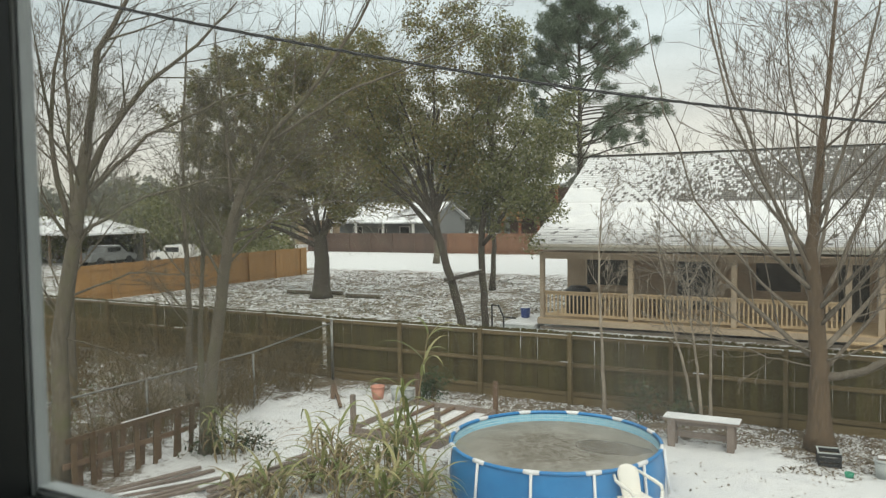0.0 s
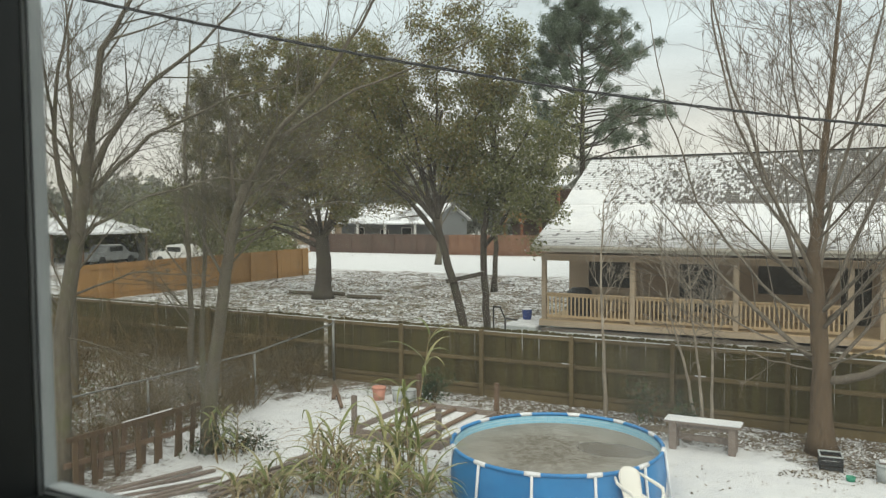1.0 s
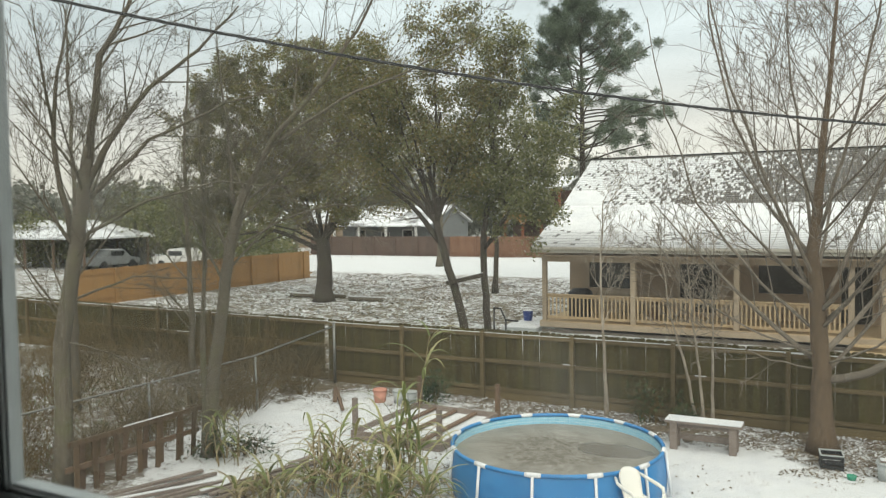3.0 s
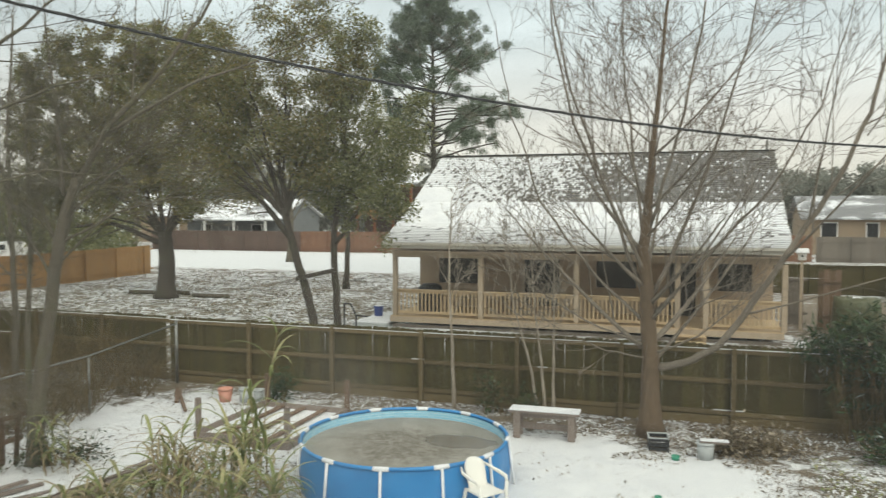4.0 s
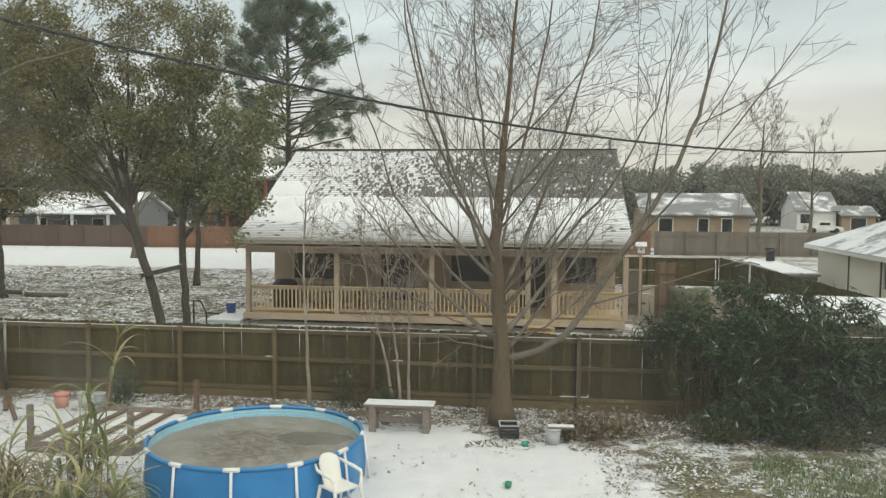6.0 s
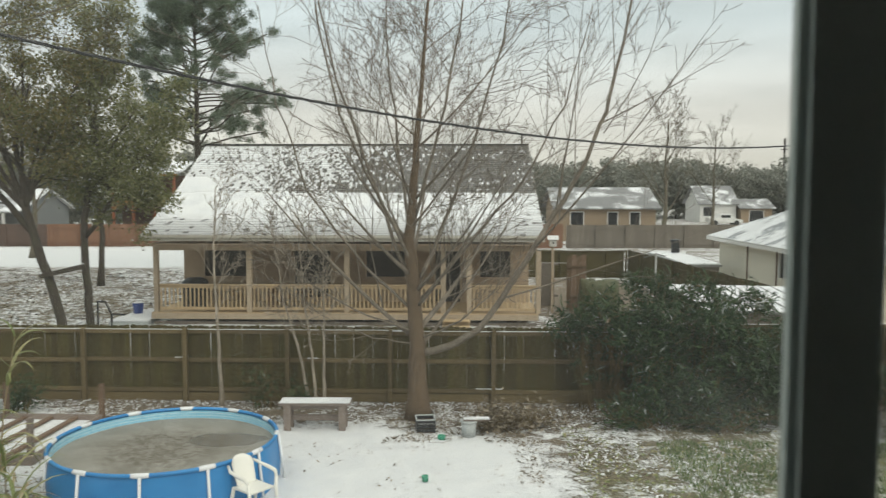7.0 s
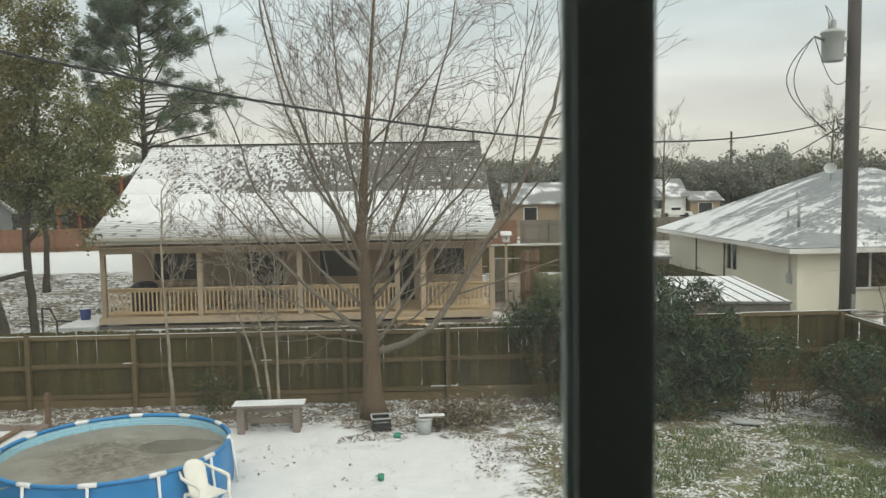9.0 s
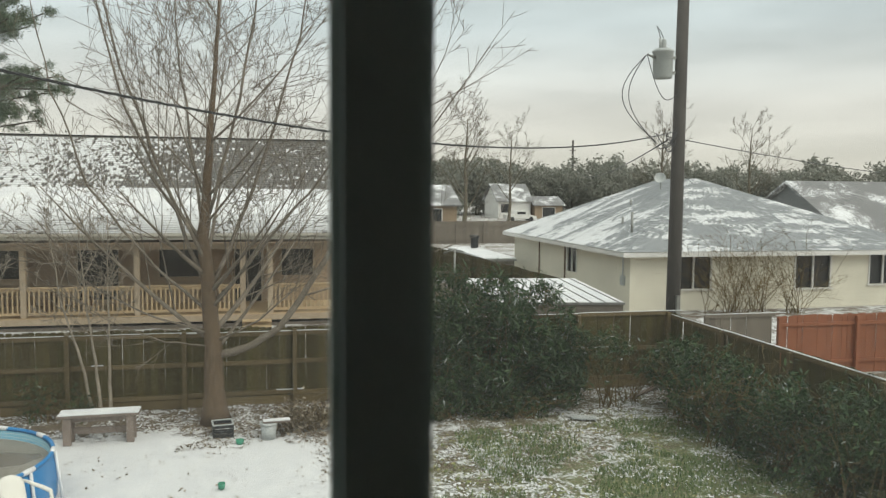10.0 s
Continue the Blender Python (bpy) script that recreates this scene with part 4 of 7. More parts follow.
    # saplings along the fence
    bare_tree("sapling", (-4.85, 17.55, 0), [(0, 0, 0), (-0.05, 0, 1.7), (-0.12, 0, 3.4), (-0.05, 0, 4.9)], 0.043, 0.010, [], "slim pale sapling in front of the fence", PALE_STEM, 25, kids=(0, 2, 3, 4), auto=12, auto_from=0.4, auto_len=1.2, lift=0.04, spread=0.7, ratio=0.6)
    for k, (dx, top) in enumerate(((-0.12, -0.55), (0.03, -0.25), (0.2, 0.0))):
        bare_tree("sapling", (-2.75 + dx, 17.6, 0), [(0, 0, 0), (top * 0.4, 0, 1.2), (top, 0, 2.3), (top * 1.6, 0.1, 4.2)], 0.037, 0.008, [], "slim bare stem growing in a clump of three", PALE_STEM, 26 + k, kids=(0, 2, 3, 4), auto=9, auto_from=0.45, auto_len=1.3, lift=0.04, spread=0.7, ratio=0.6)
    # live oaks behind the fence
    leafy_tree("live_oak", (-22.5, 30.5, 0.45), [(0, 0, 0), (0.1, 0, 1.6), (0.0, 0, 3.0)], 0.42, 0.30,
               [([(0, 0, 2.8), (-1.2, 0, 4.2), (-2.6, 0.4, 5.6)], 0.2), ([(0, 0, 2.8), (1.0, 0, 4.4), (1.8, 0, 6.4)], 0.2), ([(0, 0, 2.4), (-2.6, -0.3, 3.4), (-4.6, -0.6, 3.2)], 0.14)],
               "spreading live oak with brownish evergreen leaves", BARK_DARK, [OAK_LEAF, OAK_LEAF_OLD], 31,
               [((-7.8, 0.2, 8.6), (1.9, 1.5, 2.3)), ((-5.0, 0.2, 10.9), (2.0, 1.5, 1.5)), ((-6.0, 0, 7.0), (2.2, 1.8, 2.4)), ((-3.4, 0.3, 9.2), (2.6, 1.8, 2.4)), ((-0.6, 0, 9.6), (2.6, 2.0, 2.6)), ((2.2, 0.4, 8.2), (2.3, 1.9, 2.6)), ((-3.0, -0.6, 5.8), (2.6, 1.6, 1.8)), ((0.2, -0.8, 5.6), (2.4, 1.6, 1.8)), ((-6.4, 0, 4.4), (1.8, 1.4, 1.3)), ((3.6, 0, 5.6), (2.0, 1.6, 1.8)), ((-1.6, 0.2, 11.6), (2.4, 1.6, 1.2)), ((1.8, 0.3, 10.6), (2.2, 1.6, 1.6)), ((4.4, 0.2, 7.8), (1.8, 1.5, 1.8)), ((-0.8, -0.4, 7.4), (3.0, 1.8, 2.0)), ((1.8, -0.5, 4.3), (1.5, 1.2, 0.9)), ((-2.4, -0.5, 4.2), (1.8, 1.2, 0.9)), ((-6.8, 0.2, 10.4), (1.6, 1.3, 1.4))], 118000, 0.07)
    leafy_tree("live_oak", (-9.95, 20.8, 0.2), [(0, 0, 0), (-0.15, 0, 1.2), (-0.75, 0, 3.2), (-1.1, 0, 4.4)], 0.145, 0.10,
               [([(-0.9, 0, 3.6), (-2.2, 0.4, 4.8), (-3.6, 0.5, 5.6)], 0.10), ([(-1.0, 0, 4.2), (-1.2, 0, 5.8), (-0.8, 0, 7.4)], 0.10)],
               "leaning live oak with small evergreen leaves", BARK_DARK, [OAK_LEAF, OAK_LEAF_OLD], 32,
               [((-3.3, 0, 5.8), (1.7, 1.4, 1.3)), ((-1.2, 0.2, 5.6), (1.6, 1.3, 1.1)), ((-2.4, 0.2, 7.4), (1.9, 1.5, 1.7)), ((-0.2, 0, 7.2), (1.8, 1.5, 1.8)), ((-4.4, 0.3, 7.2), (1.5, 1.3, 1.5)), ((-0.9, 0, 9.2), (1.6, 1.3, 1.3)), ((0.9, 0.1, 8.4), (1.0, 0.9, 1.0)), ((-2.6, 0.2, 9.0), (1.5, 1.2, 1.2)), ((0.4, -0.2, 5.9), (1.2, 1.0, 1.0)), ((-4.0, 0, 8.6), (1.2, 1.1, 1.0))], 46000, 0.050)
    leafy_tree("live_oak", (-9.4, 21.0, 0.2), [(0, 0, 0), (-0.05, 0, 1.6), (-0.15, 0, 3.6), (0.1, 0, 5.0)], 0.12, 0.08,
               [([(-0.1, 0, 3.4), (0.8, 0.1, 4.6), (1.3, 0.2, 5.6)], 0.07)],
               "straight live oak with a board nailed across it", BARK_DARK, [OAK_LEAF], 33,
               [((0.7, 0, 4.9), (1.3, 1.1, 1.3)), ((0.3, 0.2, 6.6), (1.4, 1.1, 1.6)), ((1.7, 0.1, 5.6), (1.1, 0.9, 1.2)), ((0.2, 0, 8.0), (1.0, 0.9, 1.1)), ((1.3, 0.0, 4.3), (0.8, 0.7, 0.6)), ((1.4, 0.1, 6.9), (1.0, 0.9, 1.0)), ((0.6, 0, 9.0), (0.9, 0.8, 0.7)), ((-0.4, 0, 5.2), (0.8, 0.8, 0.8))], 24000, 0.050)
    leafy_tree("evergreen_tree", (-16.3, 36.5, 0.45), [(0, 0, 0), (0.1, 0, 2.2), (0.0, 0, 4.4)], 0.14, 0.10, [],
               "dense dark evergreen beside the pine", BARK_DARK, [OAK_LEAF], 34,
               [((-0.8, 0, 5.2), (1.9, 1.6, 1.5)), ((1.2, 0, 5.6), (1.7, 1.5, 1.6)), ((0.2, 0, 7.6), (2.0, 1.6, 1.7)), ((-1.8, 0, 7.4), (1.5, 1.4, 1.5)), ((1.9, 0, 7.6), (1.2, 1.1, 1.2)), ((0.0, 0, 9.6), (1.3, 1.2, 1.2)), ((3.0, 0, 6.4), (1.0, 1.0, 1.3))], 19000, 0.08)


build_trees()


def build_pine(base, height, seed):
    rng = random.Random(seed)
    t = thing("pine_tree", base, "tall pine with dark clumped needles and a bare lower trunk", "tree")
    tp = guided(rng, [(0, 0, 0), (0.1, 0, height * 0.5), (0, 0, height)], 8, 0.03)
    n = len(tp)
    part("trunk", Geo().tube(tp, [0.26 - 0.22 * i / (n - 1) for i in range(n)], 10), BARK_DARK, t, smooth=True)
    lim, anchors = Geo(), []
    for k in range(78):
        f = 0.42 + 0.57 * (k + rng.random()) / 78
        q = Vector((0, 0, height * f))
        a = rng.uniform(0, 6.28)
        L = min(5.2, 1.9 + 10.0 * (1 - f)) * rng.uniform(0.6, 1.08)
        pts = bend_path(rng, q, (math.cos(a), math.sin(a), 0.25), L, 7, 0.16, 0.05)
        lim.tube(pts, [0.05 * (1 - f) + 0.03 - 0.005 * i * (1 - f) for i in range(8)], 5, False)
        for s in ((5, 6, 7) if f < 0.7 else (4, 5, 6, 7)):
            for _ in range(2):
                c = pts[s] + rand_dir(rng) * 0.4
                anchors += [tuple(c + rand_dir(rng) * 0.12) for _ in range(2)]
    part("branches", lim, BARK_DARK, t, smooth=True)
    part("crown", leaves(anchors, 88000, (0.15, 0.15, 0.13), 0.14, 0.09, seed), PINE_LEAF, t, "tufts of dark needles")


build_pine((-14.6, 45.0, 0.45), 15.8, 5)
board_fence("back_fence", (-12.95, 18.05, 0), (5.6, 18.05, 0), 1.74, FENCE, "weathered brown board fence with snow along its rails", first=2.45, rail_mat=FENCE_RAIL, seed=3)
board_fence("back_fence", (5.62, 18.05, 0), (10.35, 18.05, 0), 1.86, FENCE, "taller run of brown board fence behind bushes", rails=(0.26, 0.95, 1.80), rail_mat=FENCE_RAIL, seed=18)
board_fence("back_fence", (-34.0, 18.75, 0.02), (-13.0, 18.1, 0), 1.74, FENCE, "dark weathered board fence behind brush", rail_mat=FENCE_RAIL, seed=4)
board_fence("side_fence", (10.42, 18.0, 0), (10.42, 3.0, 0), 1.80, FENCE, "weathered side fence with snow on its cap", rails=(0.26, 0.95, 1.74), rail_side=-1, rail_mat=FENCE_RAIL, seed=5)


# ---------------- things in the yard ----------------
def pool_liner_mat():
    n = Nodes("mosaic_pool_liner")
    v = n.coords("Object")
    s = n.nt.nodes.new("ShaderNodeSeparateXYZ")
    n.put(s.inputs[0], v)
    a = n.m("MULTIPLY", n.m("ARCTAN2", s.outputs[1], s.outputs[0]), 1.8)
    c = n.nt.nodes.new("ShaderNodeCombineXYZ")
    n.put(c.inputs[0], a)
    n.put(c.inputs[1], s.outputs[2])
    b = n.node("ShaderNodeTexBrick", Vector=c.outputs[0], Scale=1.0)
    b.offset = 0.0
    for k, q in (("Color1", (0.12, 0.42, 0.62, 1)), ("Color2", (0.22, 0.55, 0.72, 1)), ("Mortar", (0.55, 0.72, 0.78, 1)), ("Mortar Size", 0.006), ("Brick Width", 0.05), ("Row Height", 0.05)):
        b.inputs[k].default_value = q
    return n.done(b.outputs[0], 0.4)


def ice_mat():
    n = Nodes("dirty_ice")
    v = n.coords("Object")
    s = n.nt.nodes.new("ShaderNodeSeparateXYZ")
    n.put(s.inputs[0], v)
    r = n.m("SQRT", n.m("ADD", n.m("POWER", s.outputs[0], 2.0), n.m("POWER", s.outputs[1], 2.0)))
    specks = n.noise(v, 11, 6, 0.8)
    wide = n.noise(v, 1.6, 5, 0.6)
    middle = n.step(n.m("ADD", r, n.m("MULTIPLY", wide, 0.9)), 1.75, 1.15)
    col = n.ramp(wide, [(0.3, (0.175, 0.162, 0.132)), (0.7, (0.295, 0.28, 0.243))])
    col = n.mix(n.m("MULTIPLY", n.step(specks, 0.44, 0.58), n.step(middle, 0, 1, 0.22, 1.0)), col, (0.085, 0.066, 0.042))
    dx, dy = n.m("DIVIDE", n.m("SUBTRACT", s.outputs[0], 0.85), 0.75), n.m("DIVIDE", n.m("SUBTRACT", s.outputs[1], 0.45), 0.42)
    wet = n.step(n.m("ADD", n.m("SQRT", n.m("ADD", n.m("POWER", dx, 2.0), n.m("POWER", dy, 2.0))), n.m("MULTIPLY", n.noise(v, 3, 4), 0.6)), 1.35, 1.05)
    col = n.mix(n.m("MULTIPLY", wet, 0.8), col, (0.10, 0.085, 0.062))
    return n.done(col, n.step(wet, 0, 1, 0.55, 0.12), specks, 0.25, 0.01)


LINER, ICE = pool_liner_mat(), ice_mat()


def build_pool():
    C, R, H, N = (-4.3, 12.82, 0), 1.76, 0.76, 12
    p = thing("swimming_pool", C, "round blue frame pool holding dirty grey ice", "pool")
    prof = [(R, -0.02), (R + 0.035, 0.05), (R + 0.05, 0.30), (R + 0.04, 0.55), (R + 0.005, H - 0.02)]
    g = Geo()
    S = 96
    for rr, z in prof:
        for k in range(S):
            a = 2 * math.pi * k / S
            bulge = 1 + 0.012 * math.cos(N * a) * (1 if 0.0 < z < 0.7 else 0.3) * -1
            g.v.append((rr * bulge * math.cos(a), rr * bulge * math.sin(a), z))
    for i in range(len(prof) - 1):
        for k in range(S):
            a, b = i * S + k, i * S + (k + 1) % S
            g.f.append((a, b, b + S, a + S))
    part("pool_wall", g, POOL_BLUE, p, "blue vinyl wall", smooth=True)
    part("liner", Geo().lathe((0, 0, 0), [(R - 0.03, 0.3), (R - 0.03, H - 0.02)], 96), LINER, p, "pale blue mosaic liner", smooth=True)
    ice = Geo()
    ice.v = [(0, 0, 0.60)]
    rings = 10
    for j in range(1, rings + 1):
        for k in range(S):
            a, rr = 2 * math.pi * k / S, (R - 0.03) * j / rings
            x, y = rr * math.cos(a), rr * math.sin(a)
            ice.v.append((x, y, 0.60 + 0.008 * noise.noise((x * 2, y * 2, 1))))
    ice.f = [(0, 1 + k, 1 + (k + 1) % S) for k in range(S)]
    for j in range(rings - 1):
        for k in range(S):
            a, b = 1 + j * S + k, 1 + j * S + (k + 1) % S
            ice.f.append((a, a + S, b + S, b))
    part("ice", ice, ICE, p, "grey ice with leaves and a wet patch", smooth=True)
    for k in range(N):
        a0, a1 = 2 * math.pi * (k + 0.3) / N, 2 * math.pi * (k + 1.3) / N
        pts = [((R + 0.01) * math.cos(a0 + (a1 - a0) * i / 6), (R + 0.01) * math.sin(a0 + (a1 - a0) * i / 6), H + 0.005) for i in range(7)]
        part("rim_tube", Geo().tube(pts, [0.034] * 7, 8), POOL_BLUE, p, smooth=True)
        c = [((R + 0.012) * math.cos(a0 + q), (R + 0.012) * math.sin(a0 + q), H + 0.006) for q in (-0.07, -0.035, 0, 0.035, 0.07)]
        part("rim_joint", Geo().tube(c, [0.036, 0.040, 0.042, 0.040, 0.036], 8), STEEL_WHITE, p, "white plastic joint", smooth=True)
        part("pool_leg", Geo().tube([((R + 0.045) * math.cos(a0), (R + 0.045) * math.sin(a0), H - 0.01), ((R + 0.13) * math.cos(a0), (R + 0.13) * math.sin(a0), 0.0)], [0.024, 0.024], 8), STEEL_WHITE, p, "white steel leg", smooth=True)


build_pool()


def build_chair(at, turn):
    c = thing("garden_chair", at, "white moulded plastic armchair standing beside the pool", "chair", turn=turn)
    # front faces -y
    part("seat", Geo().box((0, 0, 0.41), (0.44, 0.43, 0.03)), WHITE_PLASTIC, c, bevel=0.012)
    g = Geo()
    nx, nz = 8, 8
    for s in (0, 1):
        for j in range(nz + 1):
            for i in range(nx + 1):
                u, w = i / nx * 2 - 1, j / nz
                half = 0.165 + 0.03 * w - 0.05 * max(0, w - 0.75) * 4 * abs(u)
                g.v.append((u * half, 0.20 + 0.14 * w - 0.05 * u * u + 0.018 * s, 0.41 + 0.43 * w - 0.06 * abs(u) ** 3 * (w > 0.9)))
    n, off = nx + 1, (nx + 1) * (nz + 1)
    for j in range(nz):
        for i in range(nx):
            a = j * n + i
            g.f.append((a, a + 1, a + n + 1, a + n))
            g.f.append((off + a + n, off + a + n + 1, off + a + 1, off + a))
    for i in range(nx):
        a = nz * n + i
        g.f.append((a, a + 1, off + a + 1, off + a))
    for j in range(nz):
        a, b = j * n, j * n + nx
        g.f += [(a + n, a, off + a, off + a + n), (b, b + n, off + b + n, off + b)]
    part("backrest", g, WHITE_PLASTIC, c, smooth=True)
    for sx in (-1, 1):
        part("armrest", Geo().tube([(sx * 0.22, 0.31, 0.72), (sx * 0.275, 0.18, 0.67), (sx * 0.285, 0.0, 0.65), (sx * 0.275, -0.17, 0.63), (sx * 0.255, -0.215, 0.56)], [0.02, 0.026, 0.03, 0.028, 0.024], 8), WHITE_PLASTIC, c, smooth=True)
        part("leg", Geo().tube([(sx * 0.255, -0.215, 0.57), (sx * 0.24, -0.215, 0.40), (sx * 0.265, -0.25, 0.0)], [0.026, 0.028, 0.022], 8), WHITE_PLASTIC, c, smooth=True)
        part("leg", Geo().tube([(sx * 0.20, 0.20, 0.42), (sx * 0.22, 0.25, 0.2), (sx * 0.24, 0.30, 0.0)], [0.03, 0.027, 0.022], 8), WHITE_PLASTIC, c, smooth=True)
    return c


build_chair((-2.55, 11.62, 0.0), 52)


def build_bench():
    b = thing("bench", (-2.43, 15.95, 0), "rough grey wooden bench with snow on its seat", "bench", turn=1.5)
    for i in range(2):
        part("seat_board", Geo().box((0, -0.11 + 0.22 * i, 0.545), (1.44, 0.212, 0.045)), GREY_WOOD, b, bevel=0.006)
    part("snow", Geo().box((0, 0, 0.576), (1.42, 0.42, 0.02)), SNOW, b, "thin even snow", bevel=0.008)
    for sx in (-0.55, 0.55):
        for sy in (-0.14, 0.14):
            part("leg", Geo().box((sx, sy, 0.26), (0.14, 0.09, 0.53)), GREY_WOOD, b, bevel=0.006)
    part("apron", Geo().box((0, -0.10, 0.47), (0.955, 0.035, 0.09)), GREY_WOOD, b)
    part("stretcher", Geo().box((0, 0.10, 0.20), (0.955, 0.035, 0.12)), GREY_WOOD, b)


build_bench()


def build_bed():
    """Raised garden bed: a frame on the ground with posts and cross boards."""
    b = thing("garden_bed", (-8.0, 14.85, 0), "weathered raised-bed frame with corner posts and snow inside", "garden bed", turn=-1)
    w, l = 2.1, 2.5
    part("side_board", Geo().box((-w / 2, 0, 0.10), (0.05, l, 0.20)), GREY_WOOD, b, bevel=0.006)
    part("side_board", Geo().box((w / 2, 0, 0.10), (0.05, l, 0.20)), GREY_WOOD, b, bevel=0.006)
    part("end_board", Geo().box((0, -l / 2 - 0.027, 0.10), (w + 0.05, 0.05, 0.20)), GREY_WOOD, b, bevel=0.006)
    part("end_board", Geo().box((0, l / 2 + 0.027, 0.10), (w + 0.05, 0.05, 0.20)), GREY_WOOD, b, bevel=0.006)
    for x in (-0.52, 0.02, 0.54):
        part("cross_board", Geo().box((x, 0, 0.14), (0.10, l - 0.02, 0.05)), DARK_WOOD, b)
    part("snow", Geo().box((0, 0, 0.055), (w - 0.07, l - 0.01, 0.07)), SNOW, b, "smooth snow filling the frame")
    for x, y, h, m in ((-1.02, -1.2, 0.86, GREY_WOOD), (1.0, -1.2, 0.84, GREY_WOOD), (1.0, 1.45, 0.80, DARK_WOOD), (-0.95, 1.3, 0.84, DARK_WOOD)):
        part("corner_post", Geo().box((x, y, h / 2), (0.095, 0.095, h)), m, b, bevel=0.006)


build_bed()


def pot(name, at, r, h, m, label, cat, rim=True):
    t = thing(name, at, label, cat)
    part("body", Geo().lathe((0, 0, 0), [(0.0, 0.0), (r * 0.8, 0.0), (r, h), (r * 0.93, h), (r * 0.76, 0.03), (0, 0.03)], 20), m, t, smooth=True)
    if rim:
        part("rim", Geo().lathe((0, 0, 0), [(r * 0.99, h - 0.04), (r * 1.07, h - 0.04), (r * 1.07, h + 0.005), (r * 0.95, h + 0.005), (r * 0.95, h - 0.03)], 20), m, t, smooth=True)
    return t


pot("plant_pot", (-10.3, 16.55, 0), 0.17, 0.32, TERRACOTTA, "pale orange plastic pot standing in snow", "pot")
pot("plant_pot", (-9.78, 16.6, 0), 0.15, 0.34, GREY_STONE, "grey plastic pot standing by the fence", "pot")
pot("plant_pot", (-9.5, 16.75, 0), 0.13, 0.30, GREY_STONE, "grey plastic pot standing by the fence", "pot")
pot("bucket", (0.67, 15.5, 0), 0.16, 0.33, GREY_STONE, "pale grey bucket carrying a snowy board", "bucket")
pot("lost_toy", (-0.07, 13.06, 0.0), 0.06, 0.09, GREEN_PLASTIC, "small green plastic cup lying in snow", "toy", False)
pot("lost_toy", (0.14, 15.3, 0.0), 0.08, 0.08, GREEN_PLASTIC, "small green plastic bowl in snow", "toy", False)


def plank(at, size, turn, m, label, tilt=0.0, snow=False):
    t = thing("plank", at, label, "plank")
    t.matrix_world = pose(*at, 0, tilt, turn)
    part("board", Geo().box((0, 0, size[2] / 2), size), m, t, bevel=0.004)
    if snow:
        part("snow", Geo().box((0, 0, size[2] + 0.009), (size[0] * 0.97, size[1] * 0.94, 0.018)), SNOW, t, bevel=0.006)
    return t


plank((0.82, 15.48, 0.335), (0.52, 0.17, 0.03), 4, GREY_WOOD, "short snow-covered board resting on a bucket", 0, True)
plank((7.15, 15.6, 0.02), (0.5, 0.26, 0.03), -20, GREY_STONE, "pale flat board lying in the grass")
plank((9.3, 17.25, 0.02), (1.2, 0.12, 0.04), 32, GREY_WOOD, "old board lying under the bushes", -4)
plank((-11.7, 16.6, 0.02), (1.5, 0.10, 0.05), -55, DARK_WOOD, "dark board lying by the corner post")
plank((-11.2, 16.1, 0.02), (1.9, 0.08, 0.06), -50, DARK_WOOD, "dark board lying by the corner post")
_r = random.Random(8)
for _k in range(9):
    _t = plank((-9.2 + 0.11 * (_k % 5) + _r.uniform(-0.05, 0.05), 10.75 + _r.uniform(-0.35, 0.4), 0.015 + 0.05 * (_k // 5)), (_r.uniform(1.5, 2.4), 0.10, 0.045), 80 + _r.uniform(-10, 10), GREY_WOOD, "weathered board in a loose lumber pile", _r.uniform(-1.5, 1.5), _k % 5 == 0)
    tagged(_t, group="boards of the lumber pile")
for _k in range(5):
    _t = plank((-10.6 + 0.25 * _k, 9.6 + _r.uniform(-0.3, 0.3), 0.02), (_r.uniform(1.6, 2.2), 0.09, 0.05), 65 + _r.uniform(-8, 8), GREY_WOOD, "weathered board half under snow", _r.uniform(-1.5, 1.5), _k == 2)
    tagged(_t, group="boards of the lumber pile")


def build_crate():
    c = thing("crate", (-0.2, 15.85, 0), "open black plastic crate standing under the tree", "crate", turn=8)
    w, h = 0.36, 0.27
    for x, y, sx, sy in ((0, -w / 2, w, 0.015), (0, w / 2, w, 0.015), (-w / 2, 0, 0.015, w - 0.016), (w / 2, 0, 0.015, w - 0.016)):
        for z in (0.05, 0.14, 0.23):
            part("band", Geo().box((x, y, z), (sx, sy, 0.06)), BLACK, c)
        part("rim", Geo().box((x * 1.03, y * 1.03, h), (sx + 0.012, sy + 0.012, 0.02)), GREY_STONE, c)
    for x in (-1, 1):
        for y in (-1, 1):
            part("corner", Geo().box((x * w / 2, y * w / 2, h / 2), (0.024, 0.024, h)), BLACK, c)
    part("base", Geo().box((0, 0, 0.01), (w - 0.02, w - 0.02, 0.02)), BLACK, c)


build_crate()


